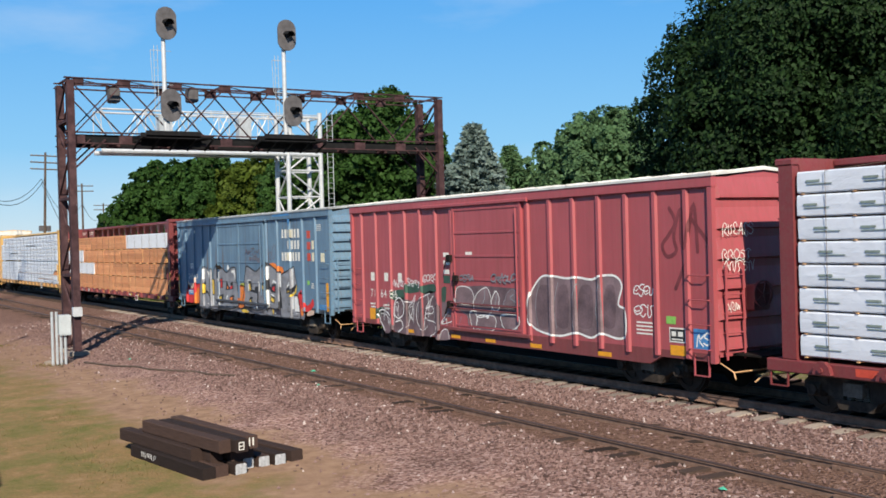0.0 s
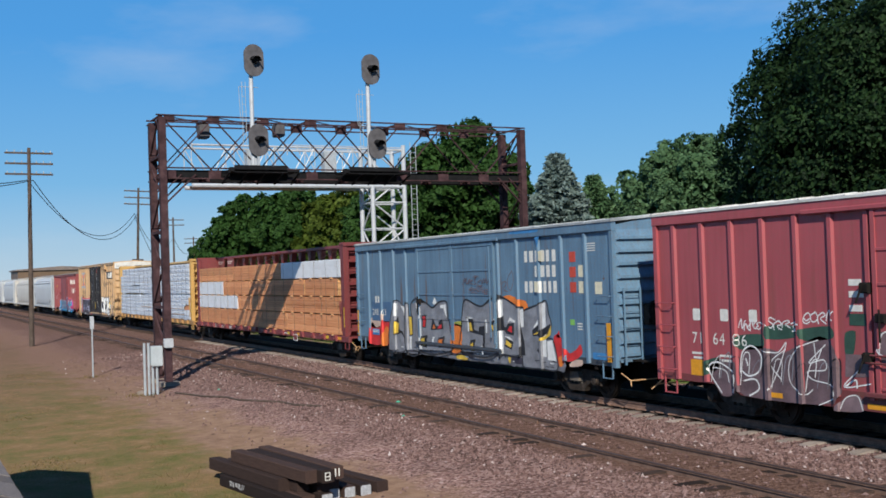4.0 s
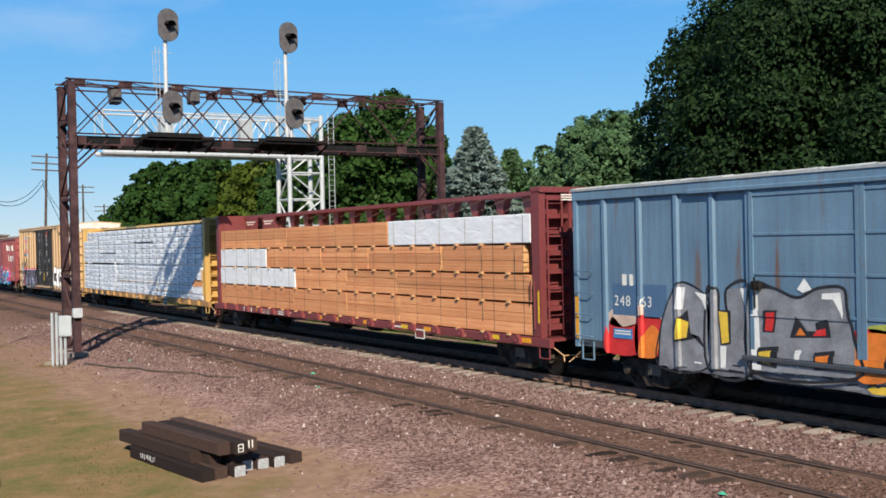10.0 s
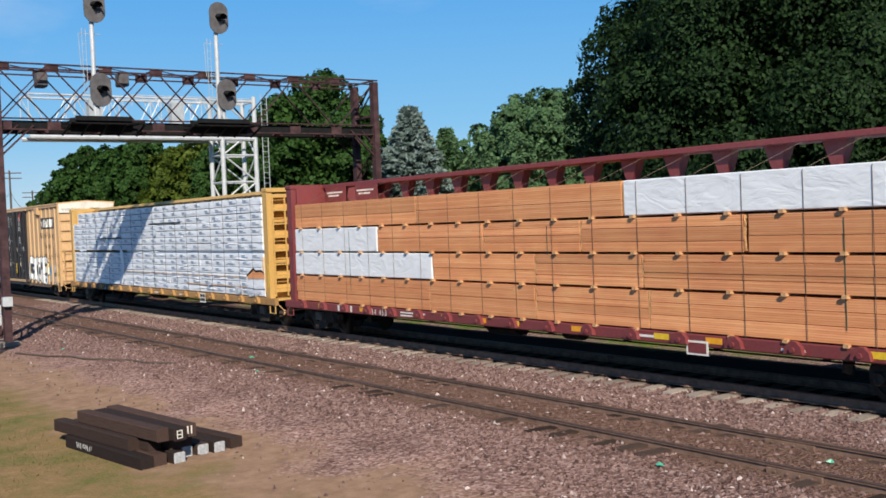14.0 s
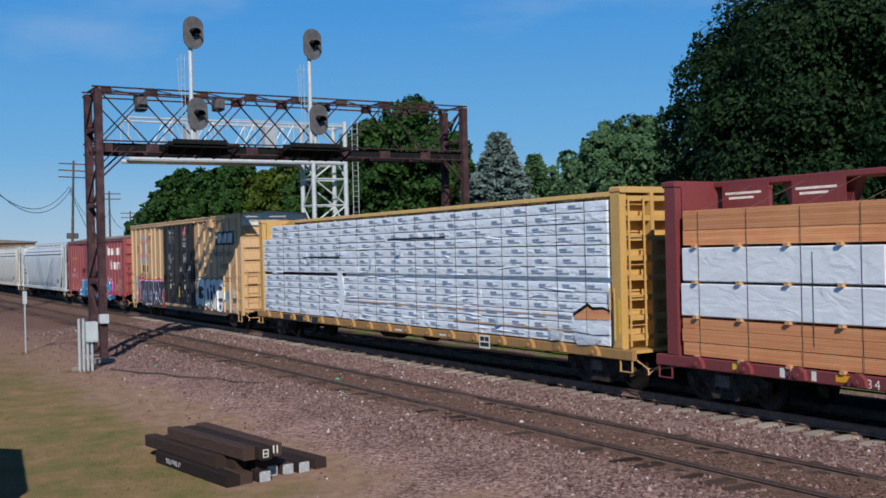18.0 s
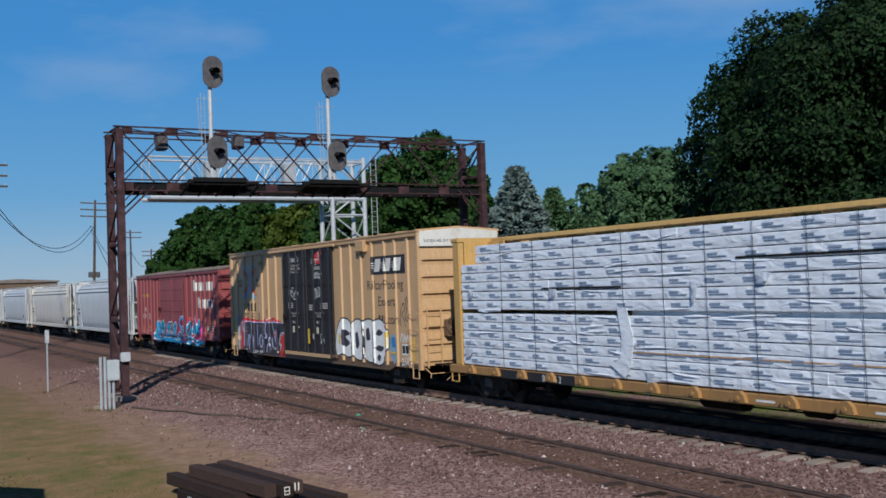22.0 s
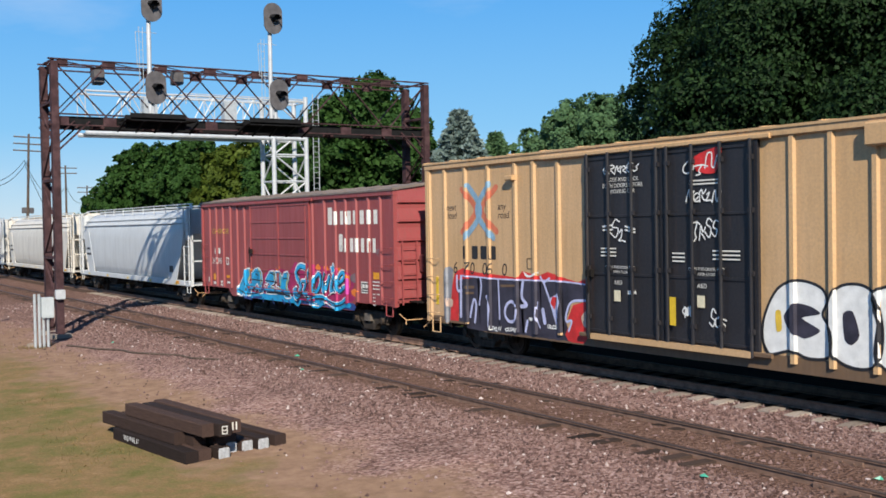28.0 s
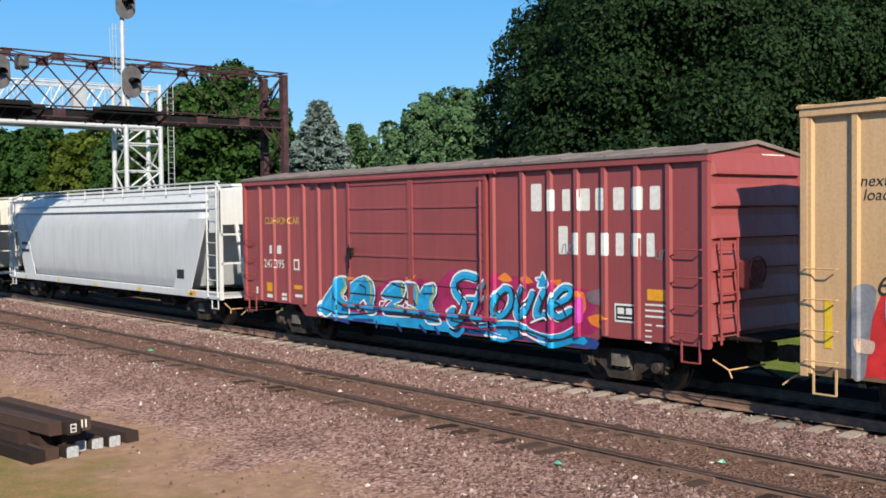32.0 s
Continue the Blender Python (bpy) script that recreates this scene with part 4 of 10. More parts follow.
def tie_pile():
    """Spare timber ties thrown in a heap, some with painted ends."""
    rows = [(-19.05, 5.85, 0, 7, 0), (-19.1, 6.12, 0, 6, 0), (-19.05, 6.42, 0, 7, 1), (-19.4, 6.70, 0, 6.5, 1), (-19.35, 6.97, 0, 7, 1), (-19.3, 7.26, 0, 7, 1), (-19.35, 7.56, 0, 9, 0),
            (-19.75, 5.86, 1, 8, 0), (-19.45, 6.13, 1, 7, 0), (-19.3, 6.42, 1, 8, 0), (-19.4, 6.70, 1, 6, 0),
            (-19.0, 6.10, 2, 8, 0), (-18.85, 6.36, 2, 7.5, 3), (-19.05, 6.64, 2, 6.5, 2)]
    bm = B()
    bbox(bm, -1.55, 1.55, -0.12, 0.12, 0.0, 0.225, 0.015)
    me = mesh_of("tie", bm, M_oldtie)
    bm = B()
    bbox(bm, 1.55, 1.556, -0.105, 0.105, 0.015, 0.21, 0.02)
    end = mesh_of("painted_end", bm, M_tie_end)
    bm = B()
    for y in (-0.04, 0.03):
        box(bm, 1.55, 1.554, y - 0.012, y + 0.012, 0.05, 0.19)
    marks = mesh_of("end_marks", bm, M_white)
    bm = B()
    for y0, y1, z0, z1 in ((-0.06, -0.045, 0.04, 0.18), (0.03, 0.045, 0.04, 0.18), (-0.045, 0.03, 0.04, 0.055), (-0.045, 0.03, 0.1, 0.115), (-0.045, 0.03, 0.165, 0.18)):
        box(bm, 1.55, 1.554, y0, y1, z0, z1)
    boxed = mesh_of("end_marks", bm, M_white)
    bm = B()
    rng = random.Random(4)
    for k in range(9):
        x = -1.0 + 0.075 * k
        bar(bm, (x, -0.123, 0.08 + rng.uniform(-0.02, 0.02)), (x + rng.uniform(-0.03, 0.04), -0.123, 0.17), 0, flat=(0.02, 0.003))
    scrawl = mesh_of("chalk_marks", bm, M_tie_end)
    for k, (x, y, lev, turn, e) in enumerate(rows):
        t = new("railway_tie", me)
        t.matrix_basis = pose(x, y, ground_z(y) - 0.012 + 0.223 * lev, 0, 0, turn)
        tagged(t, "dark creosoted timber railway tie in a heap", "railway tie", "heap of ties")
        if e == 1:
            part("painted_end", end, None, t, "pale painted tie end")
        if e == 3:
            part("end_marks", boxed, None, t, "white stencilled box")
        if e == 2:
            part("end_marks", marks, None, t)
        if k == 0:
            part("chalk_marks", scrawl, None, t)


tie_pile()


def wood_pole(x, y, h, arms, lean=0.0):
    g = thing("utility_pole", pose(x, y, -0.45, lean, 0, 0), "weathered wooden pole with crossarms and glass insulators", "utility pole", "line of poles")
    bm = B()
    bar(bm, (0, 0, -0.2), (0, 0, h), 0.17, 10, 0.11)
    part("pole", bm, M_pole, g)
    for k in range(arms):
        z = h - 0.35 - 0.7 * k
        bm = B()
        bbox(bm, -0.06, 0.06, -1.5, 1.5, z - 0.06, z + 0.06, 0.01)
        part("crossarm", bm, M_pole, g)
        bm = B()
        for j in (-1.35, -0.9, -0.45, 0.45, 0.9, 1.35):
            bar(bm, (0, j, z + 0.06), (0, j, z + 0.2), 0.04, 6, 0.025)
        part("insulators", bm, M_pipe, g, "row of small insulators")
    if arms == 3 and lean < -1:
        for j in (-0.35, 0.35):
            bm = B()
            bbox(bm, -0.2, 0.2, j - 0.22, j + 0.22, h * 0.42, h * 0.42 + 0.6, 0.06)
            part("equipment_box", bm, M_signal, g, "dark box on the pole")
    return g


P1, P2, P3, P4 = (-74.6, 7.85), (-115.8, 22.8), (-171.7, 43.1), (-146.0, 33.9)
wood_pole(*P1, 13.2, 3, -0.5)
wood_pole(*P2, 14.2, 3, -2.0)
wood_pole(*P3, 11.2, 2)
wood_pole(*P4, 12.8, 2)


def wire(a, b, sag, name="overhead_wire"):
    bm = B()
    n = 16
    pts = [Vector(a).lerp(Vector(b), k / n) - Vector((0, 0, sag * 4 * (k / n) * (1 - k / n))) for k in range(n + 1)]
    tube(bm, pts, 0.03, 5)
    ob = new(name, mesh_of(name, bm, M_wire))
    tagged(ob, "thin dark sagging overhead wire between poles", "wire", "overhead wires")


for j in (0.0, 0.35):
    wire((P1[0], P1[1] + j, 10.6), (P2[0], P2[1] + j, 11.0), 3.0 + j)
    wire((P1[0], P1[1] + j, 10.6), (-38.0, -14.0, 10.5), 1.6 + j)
wire((P2[0], P2[1], 11.0), (P4[0], P4[1], 9.6), 2.4)
wire((P4[0], P4[1], 9.6), (P3[0], P3[1], 9.0), 1.6)
wire((P2[0], P2[1], 10.6), (-122.0, 29.0, -0.4), 0.1, "guy_wire")


def lean_to():
    """The shingled edge of a low roof below the viewer, and an unseen shed beyond it, added to shade the lawn."""
    g = thing("shingle_roof", Matrix.Translation((-9.5, 0.42, 2.3)), "grey-brown asphalt shingle roof edge of a low lean-to", "roof")
    bm = B()
    v = [bm.verts.new(p) for p in ((-3, 0.2, 0.0), (3.6, 0.2, 0.0), (3.6, -1.6, 0.75), (-3, -1.6, 0.75), (-3, 0.2, -0.12), (3.6, 0.2, -0.12), (3.6, -1.6, 0.63), (-3, -1.6, 0.63))]
    for f in ((0, 1, 2, 3), (7, 6, 5, 4), (0, 4, 5, 1), (1, 5, 6, 2), (2, 6, 7, 3), (3, 7, 4, 0)):
        bm.faces.new([v[i] for i in f])
    part("deck", bm, M_bark, g)
    rng = random.Random(3)
    bm = B()
    box(bm, -0.15, 0.15, -0.15, 0.15, 0, 0.012)
    sh = mesh_of("shingle", bm, M_shingle)
    for i in range(10):
        for j in range(22):
            part("shingle", sh, None, g, at=pose(-2.9 + 0.3 * j + 0.15 * (i % 2), 0.09 - 0.17 * i, 0.05 + 0.0708 * i + rng.uniform(0, 0.008), -18.5, 0, rng.uniform(-1, 1)))
    bm = B()
    box(bm, -3, 3.5, -1.6, -0.3, -2.75, -0.05)
    part("wall", bm, M_box, g, "plain pale wall")
    # out of view, sized and placed to cast the shadow on the lawn
    s = thing("shed", pose(-16.9, -0.1, -0.45, 0, 0, -7.4), "plain unseen shed added to cast the shadow on the lawn", "shed")
    bm = B()
    prism(bm, [(-1.6, 0), (0.95, 0), (0.95, 3.55), (-0.5, 4.25), (-1.6, 3.6)], -2.2, 2.2)
    part("walls", bm, M_box, s)


lean_to()


def warehouse():
    """A long low building far down the line."""
    g = thing("warehouse", Matrix.Translation((-262, 34, -0.5)), "long low tan building far down the line", "building")
    bm = B()
    box(bm, -12, 4, -9.5, 9, 0, 7.6)
    part("wall", bm, M_sill_buff, g)
    bm = B()
    prism(bm, [(-9.9, 7.6), (9.4, 7.6), (9.4, 7.9), (0, 8.5), (-9.9, 7.9)], -12.4, 4.4)
    part("roof", bm, M_roof_dark, g, "low dark roof")
    for k in range(5):
        bm = B()
        bbox(bm, 4.0, 4.08, -7.6 + 3.4 * k, -5.8 + 3.4 * k, 4.6, 5.9, 0.02)
        part("window", bm, M_signal, g)


warehouse()

# ---------- trees ----------
def tree(name, x, y, h, radius, mat, label, seed, low=0.18, leaves=9000, size=0.3, clumps=46, squash=1.0, bulge=1.0):
    """A tapered trunk with limbs and a crown of leaf clumps with gaps and an uneven outline."""
    rng = np.random.default_rng(seed)
    g = thing(name, Matrix.Translation((x, y, -0.5)), label, "tree")
    bm = B()
    top = h * 0.75
    pts = [Vector((0, 0, -0.2))]
    for k in range(1, 6):
        pts.append(Vector((rng.normal(0, 0.12), rng.normal(0, 0.12), top * k / 5)))
    for k, (p, q) in enumerate(zip(pts, pts[1:])):
        bar(bm, p, q, h * 0.025 * (1 - 0.17 * k), 9, h * 0.025 * (1 - 0.17 * (k + 1)))
    part("trunk", bm, M_bark, g)
    zc, rz = h * (1 + low) / 2, h * (1 - low) / 2
    # boughs: rounded clumps spread over the crown, a third of them set deeper
    k = np.arange(clumps)
    dz = 1 - 2 * (k + 0.5) / clumps
    az = k * 2.39996 + rng.normal(0, 0.35, clumps)
    dz = np.clip(dz + rng.normal(0, 0.08, clumps), -0.98, 0.99)
    dr = np.sqrt(1 - dz * dz)
    if bulge > 1:
        # the crown hangs low and full
        dr = np.where(dz < 0.2, dr * (1 - np.minimum(dz * dz, 0.8)) ** -0.4, dr)
    f = np.where(k % 3 == 0, rng.uniform(0.5, 0.7, clumps), rng.uniform(0.7, 0.87, clumps))
    lump = 1 + 0.09 * np.sin(3 * az + seed) * (1 - np.abs(dz))
    cs = np.stack([dr * np.cos(az) * f * radius * lump, dr * np.sin(az) * f * radius * lump * squash, zc + dz * f * rz], 1)
    cs = np.concatenate([cs, [[0, 0, h - 0.26 * radius]]])
    cr = rng.uniform(0.11, 0.21, clumps + 1) * radius * bulge ** 0.5
    bm = B()
    for c in cs[:9].tolist():
        z0 = min(c[2] * 0.6, top * 0.9)
        bar(bm, (0, 0, z0), c, h * 0.010, 6, h * 0.003)
    part("branchwork", bm, M_bark, g)
    n = leaves
    cw = cr ** 2
    # sprays: small drooping fans of leaves on the outside of each bough
    ns = max(40, n // 55)
    ci = rng.choice(len(cs), ns, p=cw / cw.sum())
    out = (cs[ci] - np.array([0, 0, zc])) / np.array([radius, radius * squash, rz])
    sd = rng.normal(size=(ns, 3)) + 0.75 * out + np.array([0, 0, 0.45])
    sd /= np.linalg.norm(sd, axis=1)[:, None]
    sc = cs[ci] + sd * (cr[ci] * rng.uniform(0.7, 1.08, ns))[:, None] * np.array([1, 1, 0.82])
    sr = cr[ci] * rng.uniform(0.26, 0.52, ns)
    ta = np.cross(sd, rng.normal(size=(ns, 3)))
    ta /= np.linalg.norm(ta, axis=1)[:, None]
    tb = np.cross(sd, ta)
    si = rng.integers(0, ns, n)
    ang, rad = rng.uniform(0, 2 * np.pi, n), np.sqrt(rng.uniform(0, 1, n))
    rr = (rad * sr[si])[:, None]
    P = sc[si] + ta[si] * np.cos(ang)[:, None] * rr + tb[si] * np.sin(ang)[:, None] * rr + sd[si] * (rng.normal(0, 0.16, n) * sr[si])[:, None]
    P[:, 2] -= 0.3 * rad * rad * sr[si]
    P[:, 2] = np.maximum(P[:, 2], 0.3)
    nor = sd[si] + rng.normal(size=(n, 3)) * 0.42
    nor /= np.linalg.norm(nor, axis=1)[:, None]
    t = np.cross(nor, rng.normal(size=(n, 3)))
    t /= np.linalg.norm(t, axis=1)[:, None]
    b = np.cross(nor, t)
    s = (size * rng.uniform(0.55, 1.25, (n, 1)))
    V = np.empty((n, 4, 3))
    V[:, 0] = P - t * s * 0.62
    V[:, 1] = P - b * s * 0.40 + nor * s * 0.10
    V[:, 2] = P + t * s * 0.62
    V[:, 3] = P + b * s * 0.40 + nor * s * 0.10
    me = bpy.data.meshes.new("crown")
    me.from_pydata(V.reshape(-1, 3).tolist(), [], np.arange(4 * n).reshape(n, 4).tolist())
    me.materials.append(mat)
    part("crown", me, None, g)
    # leaves deeper in that close the crown
    k = n // 3
    ci = rng.choice(len(cs), k, p=cw / cw.sum())
    P = cs[ci] + np.clip(rng.normal(size=(k, 3)), -1.6, 1.6) * cr[ci][:, None] * 0.4
    core = rng.normal(size=(k, 3))
    core *= (rng.uniform(0, 1, (k, 1)) ** 0.4) * 0.78 / np.linalg.norm(core, axis=1)[:, None]
    P = np.where(np.arange(k)[:, None] % 3 > 0, core * np.array([radius, radius * squash, rz]) + np.array([0, 0, zc]), P)
    P[:, 2] = np.maximum(P[:, 2], 0.3)
    t = rng.normal(size=(k, 3))
    t /= np.linalg.norm(t, axis=1)[:, None]
    b = np.cross(t, rng.normal(size=(k, 3)))
    b /= np.linalg.norm(b, axis=1)[:, None]
    s = size * 1.8 * rng.uniform(0.6, 1.1, (k, 1))
    V = np.stack([P - t * s * 0.6, P - b * s * 0.45, P + t * s * 0.6, P + b * s * 0.45], 1)
    me = bpy.data.meshes.new("inner_foliage")
    me.from_pydata(V.reshape(-1, 3).tolist(), [], np.arange(4 * k).reshape(k, 4).tolist())
    me.materials.append(mat)
    part("inner_foliage", me, None, g)
    return g


def spruce(x, y, h, radius, mat, label, seed, leaves=9000):
    """A conifer: tiers of drooping boughs set with short needle sprays."""
    rng = np.random.default_rng(seed)
    g = thing("spruce_tree", Matrix.Translation((x, y, -0.5)), label, "tree")
    bm = B()
    bar(bm, (0, 0, -0.2), (0, 0, h), 0.2, 9, 0.02)
    part("trunk", bm, M_bark, g)
    tiers = int(h / 0.33)
    P, D = [], []
    for k in range(tiers):
        z = 0.5 + (h - 0.5) * k / tiers
        r = radius * (1 - (z / h)) ** 0.92 + 0.08
        m = max(5, int(14 * (1 - z / h)) + 4)
        for j in range(m):
            a = 2 * math.pi * (j + rng.uniform(-0.3, 0.3)) / m + k
            rr = r * rng.uniform(0.75, 1.12)
            q = max(4, int(leaves / tiers / m))
            u = rng.uniform(0.15, 1, q) ** 0.7
            px, py = math.cos(a) * rr * u, math.sin(a) * rr * u
            w = 0.16 * r * (1.1 - u) + 0.08
            P.append(np.stack([px + rng.normal(0, 1, q) * w, py + rng.normal(0, 1, q) * w, z - 0.22 * rr * u + 0.12 * u * u * rr + rng.normal(0, 0.07, q)], 1))
            D.append(np.stack([np.full(q, math.cos(a)), np.full(q, math.sin(a)), rng.normal(-0.1, 0.35, q)], 1))
    P, D = np.concatenate(P), np.concatenate(D)
    n = len(P)
    D += rng.normal(size=(n, 3)) * 0.45
    D /= np.linalg.norm(D, axis=1)[:, None]
    s = np.cross(D, rng.normal(size=(n, 3)))
    s /= np.linalg.norm(s, axis=1)[:, None]
    ln = rng.uniform(0.2, 0.42, (n, 1))
    V = np.empty((n, 4, 3))
    V[:, 0], V[:, 1], V[:, 2], V[:, 3] = P - D * ln * 0.5, P + s * 0.085, P + D * ln * 0.6, P - s * 0.085
    me = bpy.data.meshes.new("boughs")
    me.from_pydata(V.reshape(-1, 3).tolist(), [], np.arange(4 * n).reshape(n, 4).tolist())
    me.materials.append(mat)
    part("foliage", me, None, g)


def at_az(az, d):
    return -d * math.sin(radians(az)), d * math.cos(radians(az))


tree("maple_tree", *at_az(36.55, 43), 15.7, 8.15, L_maple, "large dark green maple with a dense broad crown", 3, 0.06, 270000, 0.15, 250, 1.0, 1.45)
tree("maple_tree", *at_az(23.0, 44), 15.0, 7.5, L_maple, "large dark green maple with a dense broad crown", 4, 0.06, 105000, 0.19, 170, 1.0, 1.45)
tree("ash_tree", *at_az(49.1, 62), 11.9, 4.9, L_green, "bright green leafy ash tree", 5, 0.05, 76000, 0.165, 210)
tree("ash_tree", *at_az(52.2, 68), 10.2, 4.4, L_green, "bright green young ash tree", 6, 0.05, 26000, 0.19, 100)
tree("ash_tree", *at_az(46.5, 70), 10.0, 5.0, L_mid, "green leafy tree behind the maple", 16, 0.1, 14000, 0.3, 60)
spruce(*at_az(56.4, 62), 10.9, 5.6, L_spruce, "blue-grey spruce with drooping boughs", 7, 42000)
spruce(*at_az(54.45, 66), 9.9, 4.4, L_green, "small dark green conifer beside the spruce", 8, 16000)
tree("linden_tree", *at_az(61.3, 76), 15.4, 6.0, L_mid, "tall rounded green linden tree", 9, 0.04, 60000, 0.24, 240)
tree("linden_tree", *at_az(65.2, 86), 13.0, 4.8, L_mid, "tall green leafy linden tree", 10, 0.04, 32000, 0.26, 170)
tree("locust_tree", *at_az(67.9, 104), 14.0, 5.6, L_olive, "yellow-green leafy locust tree", 11, 0.03, 32000, 0.28, 180)
tree("linden_tree", *at_az(70.6, 108), 14.4, 5.6, L_mid, "dark green leafy linden tree", 12, 0.03, 32000, 0.28, 180)
tree("ash_tree", *at_az(73.0, 112), 13.6, 5.4, L_mid, "dark green leafy tree at the end of the row", 13, 0.03, 26000, 0.3, 150)
tree("ash_tree", *at_az(75.0, 120), 9.6, 3.6, L_mid, "small green tree at the end of the row", 14, 0.03, 12000, 0.3, 90)
for k, (az, d, h, r) in enumerate(((58.2, 84, 9.0, 3.6), (55.3, 80, 6.8, 3.4), (53.6, 80, 9.6, 4.2), (47.0, 80, 6.5, 4.0), (42.0, 72, 7.0, 4.5), (33.0, 66, 7.0, 5.0), (27.0, 64, 7.0, 5.0), (66.5, 120, 9.5, 4.5), (69.0, 124, 9.5, 4.5), (72.0, 126, 9.5, 4.5), (63.5, 100, 9.5, 4.0))):
    tree("shrub", *at_az(az, d), h, r, L_mid, "low green shrubs behind the tracks", 30 + k, 0.02, 9000, 0.3, 80)

# ---------- freight cars: shared pieces ----------
PANEL, RIB = -1.44, -1.50
CARS, WHEELSETS = [], []


def car_thing(name, u0, u1, label, category):
    ob = thing(name, Matrix.Translation(((u0 + u1) / 2, FAR_Y, FAR_Z)), label, category, "cars of the train")
    CARS.append((ob, (u0 + u1) / 2))
    return ob, (u1 - u0) / 2


def make_wheelset():
    bm = B()
    bar(bm, (0, -1.05, 0), (0, 1.05, 0), 0.08, 12)
    for s in (-1, 1):
        disc(bm, (0, s * 0.755, 0), "y", 0.457, 0.05, 28)
        disc(bm, (0, s * 0.70, 0), "y", 0.485, 0.03, 28)
        disc(bm, (0, s * 0.765, 0), "y", 0.41, 0.09, 28, 0.33)
        disc(bm, (0, s * 0.79, 0), "y", 0.15, 0.12, 16)
        for k in range(4):
            a = math.pi / 2 * k
            box(bm, 0.2, 0.3, s * 0.785 - 0.012, s * 0.785 + 0.012, -0.04, 0.04, Matrix.Rotation(a, 4, "Y"))
    return mesh_of("wheelset", bm, M_wheel)


def make_side_frame():
    """Cast side frame: arched top, dipping bottom, window for the springs, boxes over the axle ends."""
    bm = B()
    top = [(-1.12, 0.62), (-0.95, 0.72), (-0.45, 0.74), (0.45, 0.74), (0.95, 0.72), (1.12, 0.62), (1.12, 0.46), (0.70, 0.46), (0.45, 0.60), (-0.45, 0.60), (-0.70, 0.46), (-1.12, 0.46)]
    slab(bm, top, -0.08, 0.08)
    slab(bm, [(-0.70, 0.46), (-0.45, 0.60), (-0.28, 0.60), (-0.28, 0.30), (-0.40, 0.28)], -0.075, 0.075)
    slab(bm, [(0.70, 0.46), (0.40, 0.28), (0.28, 0.30), (0.28, 0.60), (0.45, 0.60)], -0.075, 0.075)
    slab(bm, [(-0.46, 0.34), (0.46, 0.34), (0.34, 0.16), (-0.34, 0.16)], -0.10, 0.10)
    return mesh_of("side_frame", bm, M_frame)


def make_spring():
    """One coil spring, ridged from bottom to top."""
    bm = B()
    rings = []
    for k in range(13):
        r = 0.078 if k % 2 else 0.06
        rings.append([bm.verts.new((r * math.cos(a), r * math.sin(a), 0.34 + 0.021 * k)) for a in (2 * math.pi * q / 10 for q in range(10))])
    for a, b in zip(rings, rings[1:]):
        for q in range(10):
            bm.faces.new((a[q - 1], a[q], b[q], b[q - 1]))
    bm.faces.new(rings[0][::-1])
    bm.faces.new(rings[-1])
    return mesh_of("spring", bm, M_spring)


def make_bearing():
    bm = B()
    bbox(bm, -0.14, 0.14, -0.13, 0.13, -0.13, 0.13, 0.05)
    disc(bm, (0, -0.15, 0), "y", 0.10, 0.07, 14)
    return mesh_of("axle_box", bm, M_frame)


ME_WHEEL, ME_FRAME, ME_SPRING, ME_BEAR = make_wheelset(), make_side_frame(), make_spring(), make_bearing()


def bogie(car, x):
    bm = B()
    box(bm, -0.2, 0.2, -1.2, 1.2, 0.42, 0.66)
    part("bolster", bm, M_spring, car, at=(x, 0, 0))
    for s in (-1, 1):
        part("side_frame", ME_FRAME, None, car, "dusty cast bogie side frame", at=(x, s * 1.02, 0))
        for d in (-0.17, 0.0, 0.17):
            part("spring", ME_SPRING, None, car, at=(x + d, s * 1.02, 0))
        for d in (-0.89, 0.89):
            part("axle_box", ME_BEAR, None, car, at=pose(x + d, s * 1.02, 0.47, 0, 0, 0 if s < 0 else 180))
    for d in (-0.89, 0.89):
        w = part("wheelset", ME_WHEEL, None, car, "steel wheels and axle", at=(x + d, 0, 0.457))
        WHEELSETS.append((w, x + d))


def make_coupler():
    bm = B()
    bbox(bm, 0, 0.62, -0.09, 0.09, 0.74, 0.92, 0.03)
    slab(bm, [(0.55, 0.70), (0.86, 0.70), (0.92, 0.78), (0.92, 0.90), (0.84, 0.98), (0.55, 0.98)], -0.16, 0.16)
    bbox(bm, -0.1, 0.3, -0.22, 0.22, 0.66, 1.0, 0.03)
    return mesh_of("coupler", bm, M_frame)


ME_COUP = make_coupler()


